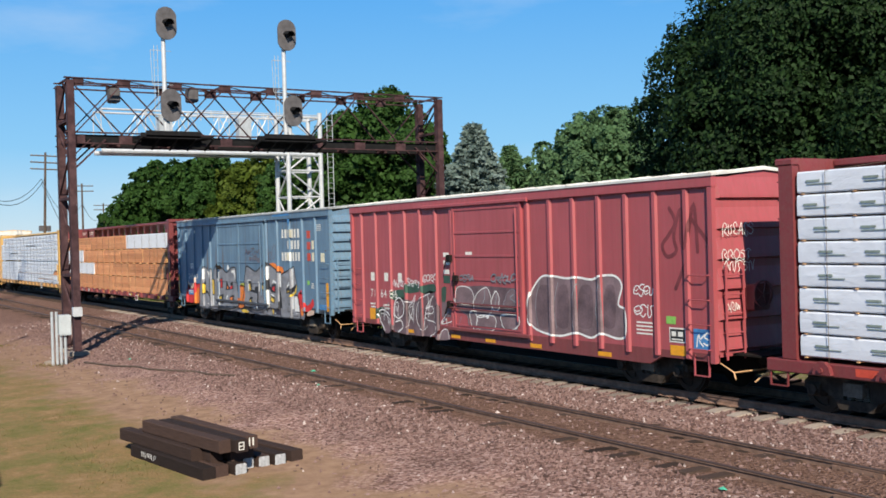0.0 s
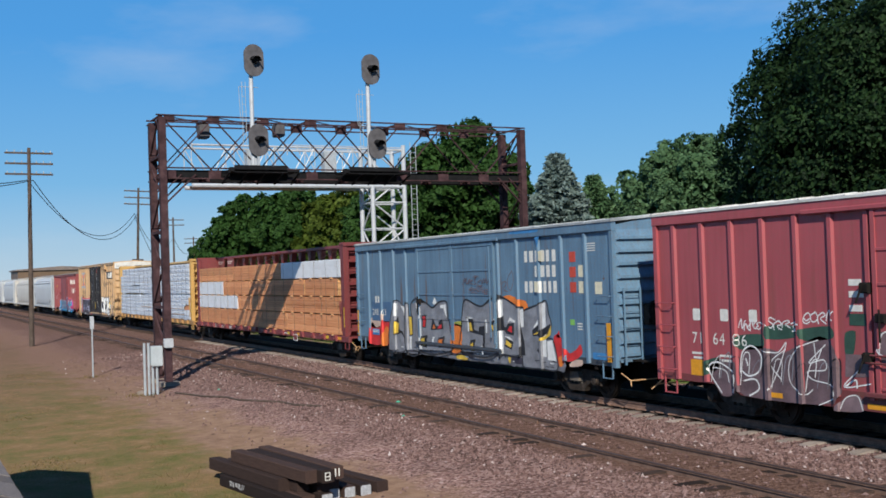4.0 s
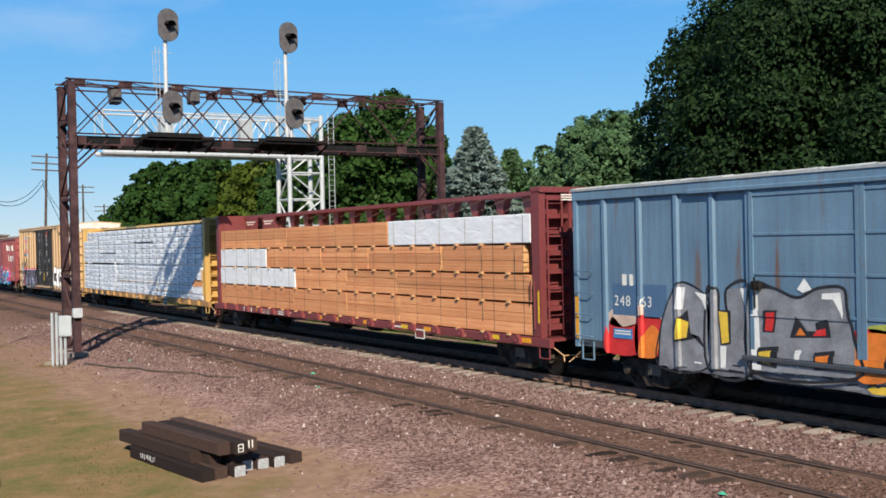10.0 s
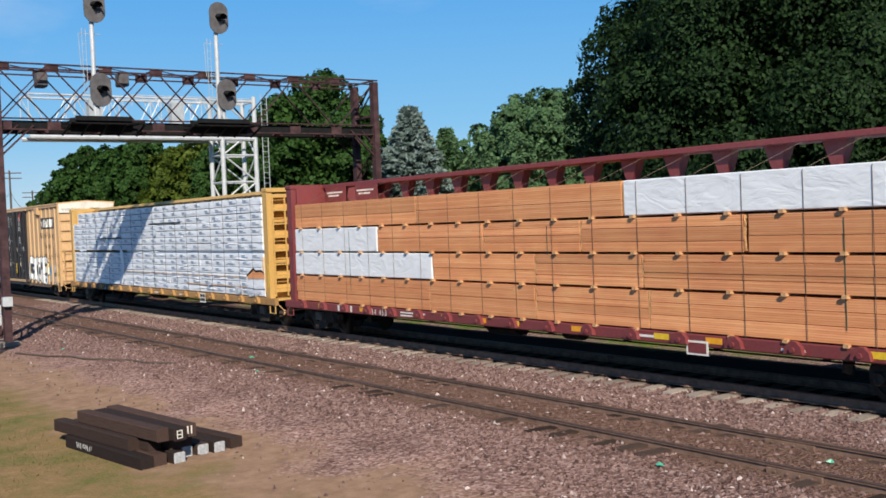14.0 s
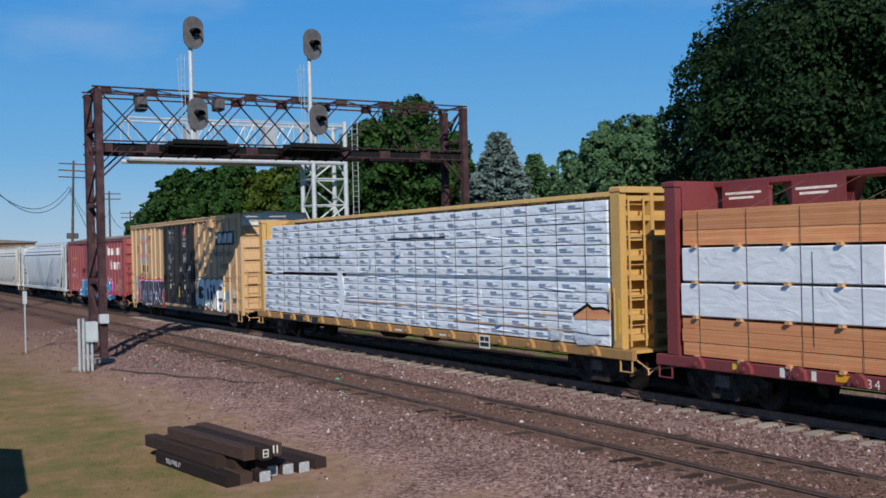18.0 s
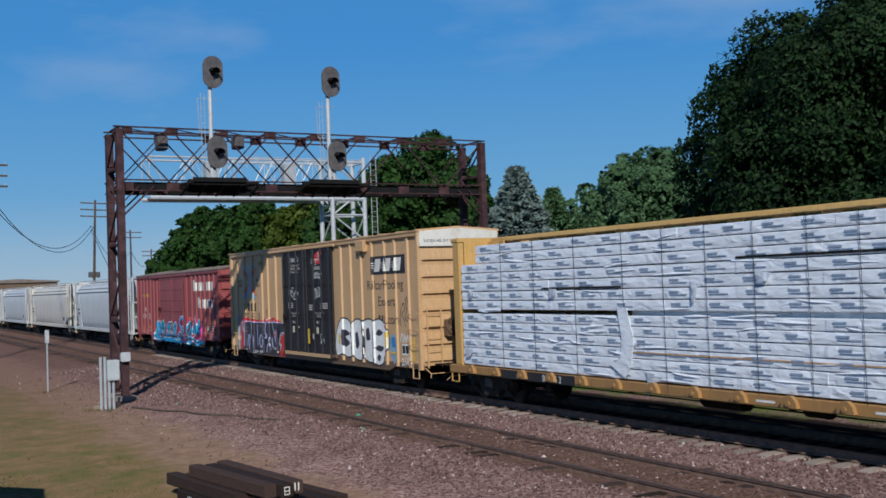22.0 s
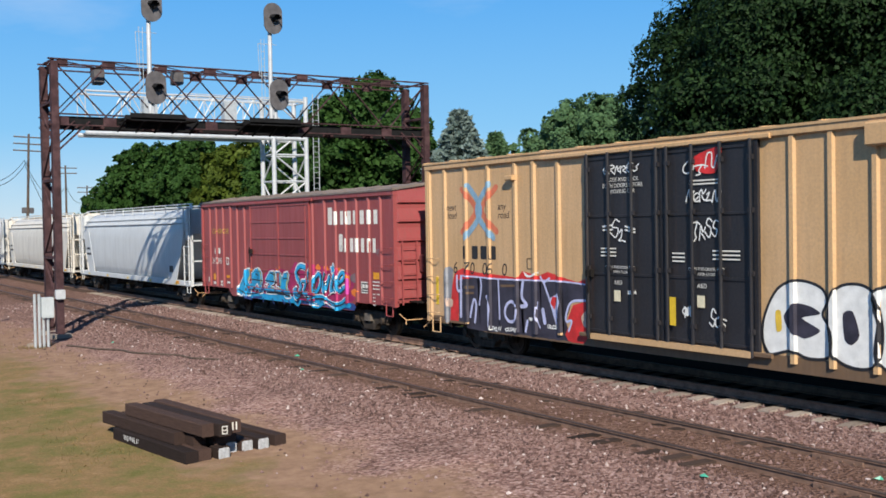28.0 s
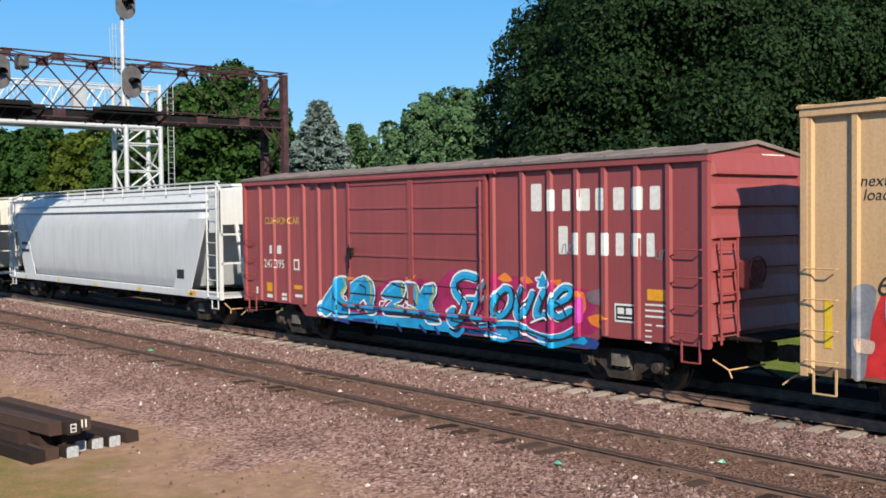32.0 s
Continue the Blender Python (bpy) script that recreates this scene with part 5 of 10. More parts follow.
def underframe(car, h, bogie_in=2.25, deck=1.0, body_end=None, sill_z=0.46):
    e = body_end or h
    bm = B()
    box(bm, -e + 0.05, e - 0.05, -0.22, 0.22, sill_z, deck)
    part("centre_sill", bm, M_under, car)
    n = int(e * 2 / 2.2)
    bm = B()
    box(bm, -0.06, 0.06, -1.4, 1.4, deck - 0.22, deck + 0.02)
    me = mesh_of("cross_bearer", bm, M_under)
    for k in range(n):
        part("cross_bearer", me, None, car, at=(-e + 1.0 + k * (2 * e - 2) / (n - 1), 0, 0))
    for s in (-1, 1):
        bogie(car, s * (e - bogie_in))
        part("coupler", ME_COUP, None, car, "cast steel knuckle coupler", at=pose(s * (e + 0.02), 0, 0, 0, 0, 0 if s > 0 else 180))
        bm = B()
        pts = [Vector((s * e, -0.35, 0.72)), Vector((s * (e + 0.35), -0.32, 0.55)), Vector((s * (e + 0.75), -0.2, 0.36)), Vector((s * (e + 0.95), -0.1, 0.42))]
        tube(bm, pts, 0.03, 7)
        part("brake_hose", bm, M_under, car, "black rubber brake hose")
        bm = B()
        bar(bm, (s * e, -1.35, 0.78), (s * (e + 0.3), -1.3, 0.62), 0.016)
        bar(bm, (s * (e + 0.3), -1.3, 0.62), (s * (e + 0.32), -0.2, 0.62), 0.016)
        bar(bm, (s * (e + 0.3), -1.3, 0.62), (s * (e + 0.42), -1.38, 0.5), 0.016)
        part("uncoupling_lever", bm, M_dunnage, car, "thin bare steel uncoupling lever")
    bm = B()
    disc(bm, (1.2, -0.6, 0.72), "x", 0.2, 0.55, 14)
    part("brake_cylinder", bm, M_under, car)
    bm = B()
    bbox(bm, -1.9, -0.7, -0.85, -0.4, 0.5, 0.9, 0.12)
    part("air_reservoir", bm, M_under, car)
    bm = B()
    bar(bm, (-e + 3, -0.75, 0.62), (e - 3, -0.75, 0.62), 0.02)
    part("brake_rod", bm, M_under, car)
    for d in (-1, 1):
        bm = B()
        slab(bm, [(d * (e - 3.6) - 0.12, 0.4), (d * (e - 3.6) + 0.1, 0.36), (d * (e - 3.6) + 0.16, deck), (d * (e - 3.6) - 0.05, deck)], -0.5, -0.44)
        part("brake_lever", bm, M_frame, car)


def ladder(car, x, y, z0, z1, w, mat, rungs, along="x", name="ladder", stiles=False):
    """Grab irons or ladder rungs standing off a face."""
    bm = B()
    for k in range(rungs):
        z = z0 + (z1 - z0) * k / max(1, rungs - 1)
        if along == "x":
            bar(bm, (x - w / 2, y - 0.07, z), (x + w / 2, y - 0.07, z), 0.013, 6)
            for e in (-w / 2, w / 2):
                bar(bm, (x + e, y + 0.005, z), (x + e, y - 0.075, z), 0.013, 6)
        else:
            bar(bm, (x + 0.07, y - w / 2, z), (x + 0.07, y + w / 2, z), 0.013, 6)
            for e in (-w / 2, w / 2):
                bar(bm, (x - 0.005, y + e, z), (x + 0.075, y + e, z), 0.013, 6)
    if stiles:
        for e in (-w / 2, w / 2):
            if along == "x":
                bar(bm, (x + e, y - 0.07, z0 - 0.15), (x + e, y - 0.07, z1 + 0.2), 0, flat=(0.05, 0.02))
            else:
                bar(bm, (x + 0.07, y + e, z0 - 0.15), (x + 0.07, y + e, z1 + 0.2), 0, flat=(0.05, 0.02))
    part(name, bm, mat, car)


def stirrup(car, x, y, z, mat):
    bm = B()
    for e in (-0.2, 0.2):
        bar(bm, (x + e, y, z + 0.12), (x + e, y, z - 0.3), 0, flat=(0.03, 0.03))
    bar(bm, (x - 0.2, y, z - 0.3), (x + 0.2, y, z - 0.3), 0, flat=(0.06, 0.02))
    part("stirrup_step", bm, mat, car)


def brake_wheel(car, x, z, mat):
    bm = B()
    disc(bm, (x + 0.24, -0.45, z), "x", 0.28, 0.035, 20, 0.245)
    for k in range(5):
        a = 2 * math.pi * k / 5
        bar(bm, (x + 0.24, -0.45, z), (x + 0.24, -0.45 + 0.26 * math.cos(a), z + 0.26 * math.sin(a)), 0.014)
    part("brake_wheel", bm, mat, car, "spoked hand brake wheel")
    bm = B()
    bbox(bm, x, x + 0.2, -0.68, -0.22, z - 0.34, z + 0.2, 0.04)
    part("brake_housing", bm, mat, car)


def boxcar(name, u0, u1, eave, sill, peak, mat, roof_mat, ribs, doors, label, belly=None, end_bars=8, door_mat=None, door_bars=4, post=0.09, roof_ribs=14, sill_mat=None, plate=0.02):
    car, h = car_thing(name, u0, u1, label, "boxcar")
    door_mat = door_mat or mat
    # side sheets with door bay between
    for s in (-1, 1):
        bm = B()
        y0, y1 = sorted((s * 1.40, s * -PANEL))
        box(bm, -h, h, y0, y1, sill, eave)
        part("side_panel", bm, mat, car)
        bm = B()
        bbox(bm, -h - 0.02, h + 0.02, *sorted((s * 1.38, s * 1.525)), eave - 0.14, eave + plate, 0.02)
        part("side_plate", bm, mat, car, "long top rail over the side posts")
        bm = B()
        if belly:
            b0, b1, bz = belly
            out = [(-h, sill), (-h, sill + 0.16), (h, sill + 0.16), (h, sill), (b1 + 0.35, sill), (b1, bz), (b0, bz), (b0 - 0.35, sill)]
            slab(bm, out, *sorted((s * 1.36, s * 1.4415)))
        else:
            bbox(bm, -h, h, *sorted((s * 1.36, s * 1.4415)), sill - 0.02, sill + 0.16, 0.002)
        part("side_sill", bm, sill_mat or mat, car)
    bm = B()
    # hat-section post: two flanges and a raised face
    w = post / 2
    a = [(-w - 0.03, PANEL), (-w, RIB), (w, RIB), (w + 0.03, PANEL)]
    lo = [bm.verts.new((x, y, sill + 0.03)) for x, y in a]
    hi = [bm.verts.new((x, y, eave - 0.13)) for x, y in a]
    for k in range(3):
        bm.faces.new((lo[k], lo[k + 1], hi[k + 1], hi[k]))
    bm.faces.new(lo[::-1])
    bm.faces.new(hi)
    me = mesh_of("side_post", bm, mat)
    for x in ribs:
        part("side_post", me, None, car, at=(x, 0, 0))
        part("side_post", me, None, car, at=pose(-x, 0, 0, 0, 0, 180))
    for x in (-h + 0.05, h - 0.05):
        for s in (-1, 1):
            bm = B()
            box(bm, x - 0.06, x + 0.06, *sorted((s * 1.40, s * 1.512)), sill - 0.02, eave)
            part("corner_post", bm, mat, car)
    # doors
    for x0, x1 in doors:
        for s in (-1, 1):
            bm = B()
            ya, yb = sorted((s * 1.43, s * 1.50))
            box(bm, x0 + 0.02, x1 - 0.02, ya, yb, sill + 0.18, eave - 0.16)
            d = part("door", bm, door_mat, car, "sliding steel door")
            y = s * 1.50
            bm = B()
            for x in (x0 + 0.05, x1 - 0.05):
                box(bm, x - 0.045, x + 0.045, *sorted((y, y + s * 0.03)), sill + 0.18, eave - 0.16)
            for k in range(door_bars + 1):
                z = sill + 0.25 + (eave - sill - 0.5) * k / door_bars
                bbox(bm, x0 + 0.06, x1 - 0.06, *sorted((y, y + s * 0.022)), z - 0.03, z + 0.03, 0.006)
            part("door_frame", bm, door_mat, d)
    if doors:
        x0, x1 = doors[0][0], doors[-1][1]
        for s in (-1, 1):
            bm = B()
            bbox(bm, x0 - 1.6, x1 + 0.3, *sorted((s * 1.49, s * 1.57)), eave - 0.16, eave - 0.06, 0.02)
            part("door_track", bm, mat, car)
            bm = B()
            bbox(bm, x0 - 0.2, x1 + 0.3, *sorted((s * 1.49, s * 1.56)), sill + 0.08, sill + 0.18, 0.02)
            part("door_track", bm, sill_mat or mat, car)
        bm = B()
        bar(bm, (x1 - 0.12, -1.6, sill + 0.5), (x1 - 0.12, -1.6, eave - 0.3), 0.022)
        part("door_rod", bm, door_mat, car, "upright door rod")
        bm = B()
        bbox(bm, x0 + 0.1, x0 + 0.3, -1.62, -1.53, sill + 1.45, sill + 1.62, 0.02)
        bar(bm, (x0 + 0.2, -1.62, sill + 1.1), (x0 + 0.2, -1.62, sill + 1.7), 0.02)
        part("door_lock", bm, M_under, car, "lever door lock")
    # ends with pressed bars
    for s in (-1, 1):
        bm = B()
        out = [(-1.44, sill + 0.1), (1.44, sill + 0.1), (1.44, eave), (0, peak - 0.03), (-1.44, eave)]
        prism(bm, out, *sorted((s * (h - 0.05), s * h)))
        e = part("end_wall", bm, mat, car)
        for k in range(end_bars):
            z = sill + 0.30 + (eave - sill - 0.6) * k / (end_bars - 1)
            bm = B()
            # sharp lower lip, long slope back to the sheet
            v = []
            for zz, q in ((-0.08, 0), (-0.05, 1), (0.02, 0.9), (0.6 * (eave - sill - 0.6) / (end_bars - 1), 0)):
                v.append([bm.verts.new((s * (h + 0.085 * q), y, z + zz)) for y in ((-1.40, 1.40) if not q else (-1.34, 1.34))])
            for i in range(3):
                bm.faces.new((v[i][0], v[i][1], v[i + 1][1], v[i + 1][0]))
            for j in (0, 1):
                bm.faces.new([v[i][j] for i in range(4)])
            part("end_bar", bm, mat, e)
    # roof
    bm = B()
    lip = eave + plate
    out = [(-1.55, lip - 0.015), (-1.55, lip + 0.035), (0, peak), (1.55, lip + 0.035), (1.55, lip - 0.015), (0, peak - 0.06)]
    prism(bm, out, -h - 0.06, h + 0.06)
    r = part("roof", bm, roof_mat, car, "weathered ribbed metal roof")
    for k in range(roof_ribs + 1):
        x = -h + 2 * h * k / roof_ribs
        bm = B()
        for s in (-1, 1):
            bar(bm, (x, 0, peak + 0.01), (x, s * 1.55, lip + 0.045), 0, flat=(0.06, 0.02))
        part("roof_rib", bm, roof_mat, r)
    # ladders, steps, brake
    for s in (-1, 1):
        ladder(car, s * (h - 0.38), RIB - 0.01, sill + 0.25, sill + 1.75, 0.55, mat, 4)
        stirrup(car, s * (h - 0.4), -1.46, sill, mat)
    ladder(car, h + 0.08, -1.05, sill + 0.2, sill + 1.75, 0.5, mat, 5, "y", stiles=True)
    brake_wheel(car, h + 0.1, sill + 1.35, M_sill_red if mat in (M_cnw, M_sp) else M_frame if mat is M_blue else M_sill_buff)
    bm = B()
    box(bm, h, h + 0.75, -1.0, 1.0, sill + 0.12, sill + 0.16)
    part("end_platform", bm, M_under, car)
    underframe(car, h, 2.3, sill + 0.1)
    return car, h


# ---------- spray paint ----------
GLYPHS = [
    [[(0.85, 0.8), (0.45, 1.0), (0.1, 0.75), (0.35, 0.45), (0.1, 0.2), (0.5, 0.0), (0.85, 0.25)]],
    [[(0.1, 1.0), (0.2, 0.3), (0.5, 0.05), (0.75, 0.4), (0.6, 0.75), (0.85, 1.0)]],
    [[(0.5, 1.0), (0.1, 0.7), (0.15, 0.2), (0.55, 0.0), (0.9, 0.35), (0.75, 0.85), (0.5, 1.0)]],
    [[(0.05, 0.8), (0.35, 1.0), (0.3, 0.4), (0.1, 0.05), (0.6, 0.15), (0.95, 0.0)]],
    [[(0.0, 0.05), (0.2, 0.95), (0.4, 0.25), (0.6, 0.9), (0.75, 0.2), (1.0, 0.6)]],
    [[(0.1, 0.0), (0.3, 0.6), (0.55, 1.0), (0.7, 0.5), (0.95, 0.1)], [(0.0, 0.35), (0.5, 0.4), (0.9, 0.55)]],
    [[(0.2, 0.0), (0.1, 0.6), (0.25, 1.0), (0.5, 0.55), (0.9, 0.9)], [(0.4, 0.5), (0.65, 0.2), (1.0, 0.05)]],
    [[(0.9, 0.85), (0.4, 1.0), (0.15, 0.65), (0.8, 0.4), (0.6, 0.0), (0.05, 0.2)]],
    [[(0.0, 0.85), (0.5, 1.0), (1.0, 0.8)], [(0.55, 0.9), (0.4, 0.45), (0.6, 0.1), (0.3, 0.0)]],
    [[(0.1, 0.0), (0.0, 0.6), (0.4, 1.0), (0.8, 0.7), (0.35, 0.45), (0.6, 0.25), (1.0, 0.05)]],
    [[(0.95, 0.7), (0.6, 1.0), (0.1, 0.75), (0.2, 0.2), (0.6, 0.0), (0.95, 0.2)], [(0.1, 0.5), (0.45, 0.35), (0.8, 0.55)]],
    [[(0.05, 0.1), (0.15, 0.8), (0.4, 1.0), (0.55, 0.3), (0.8, 0.05), (0.9, 0.7), (1.0, 1.0)]],
]


def blot(car, name, mat, x0, x1, z0, z1, ribs, n=10, seed=1, y=PANEL - 0.002, label="", rib_w=0.15, door=None):
    """A backing patch of spray paint with rounded ends and wavering edges."""
    rng = random.Random(seed)
    m = max(8, int((x1 - x0) / 0.09))
    bm = B()
    zc, zh = (z0 + z1) / 2, (z1 - z0) / 2
    lo, hi = [], []
    for i in range(m + 1):
        f = i / m
        e = min(f, 1 - f) * (x1 - x0) / max(0.12, min(zh, 0.5))
        k = 1.0 if e >= 1 else math.sqrt(max(0.0, 1 - (1 - e) ** 2)) + 0.02
        w1 = 1 + 0.22 * noise.noise((i * 0.33, seed * 7.1, 0)) + rng.uniform(-0.05, 0.05)
        w0 = 1 + 0.22 * noise.noise((i * 0.33, seed * 7.1, 9)) + rng.uniform(-0.05, 0.05)
        lo.append(bm.verts.new((x0 + (x1 - x0) * f, y, zc - zh * k * w0)))
        hi.append(bm.verts.new((x0 + (x1 - x0) * f, y, zc + zh * k * w1)))
    for i in range(m):
        bm.faces.new((lo[i], lo[i + 1], hi[i + 1], hi[i]))
    flat_part(name, bm, mat, car, label, ribs, rib_w, -(RIB - PANEL) + 0.001, door)


def closed_path(pts, n=4):
    """A flowing ring through the points."""
    m, out = len(pts), []
    for i in range(m):
        p0, p1, p2, p3 = (pts[(i + k) % m] for k in (-1, 0, 1, 2))
        for k in range(n):
            t = k / n
            out.append(tuple(0.5 * (2 * p1[d] + (p2[d] - p0[d]) * t * 0.7 + (2 * p0[d] - 5 * p1[d] + 4 * p2[d] - p3[d]) * t * t * 0.7 + (3 * p1[d] - p0[d] - 3 * p2[d] + p3[d]) * t ** 3 * 0.7
                                    + (p2[d] - p1[d]) * 0.6 * t) for d in (0, 1)))
    return out


def ink(car, pts, mat, lvl, ribs, door=None, r=0.0, ring=True, curve=True, label="", name="sprayed_shape"):
    """A filled shape, or with r a line round it or along it, laid over posts and door bars."""
    y = PANEL - 0.003 - 0.0022 * lvl
    bm = B()
    if r:
        stroke(bm, list(pts) + ([pts[0], pts[1]] if ring else []), r, y)
    else:
        bm.faces.new([bm.verts.new((x, y, z)) for x, z in (closed_path(pts) if curve else pts)])
    return flat_part(name, bm, mat, car, label, ribs, 0.15, -(RIB - PANEL) + 0.001, door)


def tag(car, x0, x1, z0, z1, mat, ribs, seed, r=0.022, n=5, y=PANEL - 0.005):
    """A quick unreadable scrawl of thin looping lines."""
    rng = random.Random(seed)
    w = (x1 - x0) / n
    bm = B()
    for k in range(n):
        hk, lift = (z1 - z0) * rng.uniform(0.65, 1.15), (z1 - z0) * rng.uniform(-0.12, 0.2)
        for i, ln in enumerate(rng.choice(GLYPHS)):
            stroke(bm, [(x0 + (k + 1.15 * u + 0.25 * v + rng.uniform(-0.08, 0.08)) * w, z0 + lift + (v + rng.uniform(-0.08, 0.08)) * hk) for u, v in ln], r * 0.6, y - 0.001 * ((k + i) % 3))
    tagged(flat_part("scrawl", bm, mat, car, "", ribs, 0.15, -(RIB - PANEL) + 0.001), kind="stuff")


def bars(car, rows, mat, y=PANEL - 0.004, name="small_print"):
    """Unreadable small print as plain bars: (x0, x1, z, height)."""
    bm = B()
    for x0, x1, z, hh in rows:
        box(bm, x0, x1, y - 0.002, y, z, z + hh)
    tagged(part(name, bm, mat, car), kind="stuff")


def block_word(car, x0, x1, z0, z1, n, mat, y=PANEL - 0.004, gap=0.4, big_first=False, label="", ribs=()):
    """A trade name as a row of plain blocks with clipped corners, uneven in width."""
    w = (x1 - x0) / n
    rng = random.Random(int(abs(x0 * 37 + z0 * 11)))
    for k in range(n):
        top = z1 + ((z1 - z0) * 0.3 if big_first and k == 0 else 0)
        a, b = x0 + k * w + 0.1 * w * rng.random(), x0 + (k + 1) * w - w * gap * rng.uniform(0.7, 1.3)
        c = 0.1 * (b - a)
        bm = B()
        bm.faces.new([bm.verts.new((x, y, z)) for x, z in ((a + c, z0), (b - c, z0), (b, z0 + c), (b, top - c), (b - c, top), (a + c, top), (a, top - c), (a, z0 + c))])
        flat_part("painted_block", bm, mat, car, label, ribs, 0.15, -(RIB - PANEL) + 0.001)

# ---------- the train ----------
def red_boxcar():
    ribs = [-7.27, -6.33, -5.41, -4.5, -3.6, -2.72, -1.87, 1.7, 2.6, 3.5, 4.42, 5.34, 6.26, 7.18]
    car, h = boxcar("red_boxcar", -31.0, -15.12, 4.46, 0.80, 4.74, M_cnw, M_roof, ribs, [(-1.74, 1.5)],
                    "faded red boxcar with scrawled side and one sliding door", belly=(-5.3, 6.0, 0.62), end_bars=6, door_bars=5, sill_mat=M_sill_red, plate=0.1)
    y = PANEL - 0.004
    for x in (-6.75, -5.86, -5.0):
        block_word(car, x, x + 0.3, 2.17, 2.43, 1, M_white, gap=0.15)
    letters("71  64  86", 0.36, car, -6.78, y, 1.66, M_white, spread=1.15, ribs=ribs)
    bars(car, [(-6.8, -6.35, 1.42, 0.05), (-5.9, -5.4, 1.4, 0.05), (-6.75, -6.3, 1.32, 0.05), (-5.85, -5.45, 1.3, 0.05)], M_white)
    plaque(car, -6.85, -6.35, 0.95, 1.3, y, M_orange, label="orange inspection patch")
    for x in (-4.36, -1.8, -0.1, 1.9, 4.5):
        plaque(car, x - 0.22, x + 0.24, 0.66, 0.76, -1.4445, M_orange, "reflector", "small orange reflector strip")
    for z, w in ((2.98, 0.3), (2.76, 0.34), (2.5, 0.3)):
        plaque(car, -2.35, -2.35 + w, z - 0.06, z + 0.06, y, M_white, "label_plate")
    plaque(car, -2.36, -1.98, 2.18, 2.4, y, G_green, "label_plate")
    plaque(car, -1.1, -0.78, 2.94, 3.06, -1.508, M_white, "label_plate")
    door = (-1.74, 1.5, [0.88 + 0.25 + 2.98 * k / 5 for k in range(6)])
    ink(car, [(-6.32, 1.19), (-5.84, 1.36), (-5.39, 1.31), (-5.43, 0.68), (-5.89, 0.57)], G_mauve_dark, 0, ribs, name="sprayed_patch")
    ink(car, [(-5.35, 1.03), (-5.15, 1.6), (-4.66, 1.69), (-4.09, 1.58), (-3.68, 1.73), (-3.09, 1.95), (-2.69, 1.71), (-2.75, 0.69), (-5.21, 0.62)], G_mauve_dark, 0, ribs, name="sprayed_patch")
    ink(car, [(-5.35, 1.87), (-4.59, 1.93), (-4.55, 1.66), (-5.31, 1.59)], G_green, 0, ribs, name="sprayed_patch")
    ink(car, [(-4.5, 2.09), (-4.06, 2.15), (-3.66, 2.1), (-3.77, 1.89), (-4.47, 1.84)], G_green, 0, ribs, name="sprayed_patch")
    ink(car, [(-3.61, 2.06), (-2.8, 2.15), (-2.72, 1.93), (-3.48, 1.84)], G_green, 0, ribs, name="sprayed_patch")
    ink(car, [(-2.48, 2.03), (-2.23, 2.07), (-2.29, 1.66), (-2.49, 1.62)], G_green, 0, ribs, name="sprayed_patch")
    ink(car, [(-6.43, 1.25), (-5.95, 1.39), (-5.97, 1.14), (-6.39, 0.97)], G_green, 0, ribs, name="sprayed_patch")
    ink(car, [(-2.8, 0.56), (-2.51, 0.83), (-2.2, 0.89), (-2.13, 0.6)], G_mauve, 0, ribs, name="sprayed_patch")
    ink(car, [(-5.29, 1.11), (-5.21, 1.53), (-4.93, 1.68), (-4.67, 1.49), (-4.74, 1.17), (-5.05, 1.05), (-5.28, 1.18)], G_white, 3, ribs, r=0.019, ring=False, name="sprayed_line")
    ink(car, [(-4.61, 1.59), (-4.2, 1.58), (-3.96, 1.79), (-4.2, 1.24), (-4.47, 0.8)], G_white, 3, ribs, r=0.012, ring=False, name="sprayed_line")
    ink(car, [(-3.14, 1.87), (-3.64, 1.7), (-3.9, 1.39), (-3.88, 0.99), (-3.54, 0.79), (-3.32, 0.9)], G_white, 3, ribs, r=0.012, ring=False, name="sprayed_line")
    ink(car, [(-2.96, 1.79), (-3.39, 1.42), (-3.02, 1.5), (-2.98, 1.31), (-3.42, 1.25), (-3.31, 1.1), (-2.87, 1.03), (-2.77, 0.81), (-3.17, 0.62)], G_white, 3, ribs, r=0.012, ring=False, name="sprayed_line")
    ink(car, [(-2.17, 1.36), (-2.55, 1.02), (-1.88, 1.13)], G_white, 3, ribs, r=0.012, ring=False, name="sprayed_line")
    ink(car, [(-2.66, 0.6), (-2.51, 0.82), (-2.24, 0.87), (-2.13, 0.62)], G_white, 3, ribs, r=0.012, ring=False, name="sprayed_line")
    ink(car, [(-5.88, 0.63), (-6.27, 1.12), (-5.96, 1.28), (-5.45, 1.03), (-5.54, 0.67)], G_white, 3, ribs, r=0.019, ring=False, name="sprayed_line")
    ink(car, [(-5.11, 1.4), (-5.06, 1.26), (-5.08, 1.33)], G_white, 3, ribs, r=0.019, ring=False, name="sprayed_line")
    ink(car, [(-5.19, 0.94), (-4.86, 0.99), (-4.76, 0.8), (-5.04, 0.64)], G_white, 3, ribs, r=0.019, ring=False, name="sprayed_line")
    ink(car, [(-3.99, 1.65), (-4.41, 1.36), (-4.13, 1.04)], G_white, 3, ribs, r=0.012, ring=False, name="sprayed_line")
    ink(car, [(-2.5, 1.04), (-2.27, 1.17), (-2.24, 1.03)], G_white, 3, ribs, r=0.019, ring=False, name="sprayed_line")
    ink(car, [(-3.24, 1.81), (-3.19, 1.49), (-3.06, 1.69)], G_white, 3, ribs, r=0.012, ring=False, name="sprayed_line")
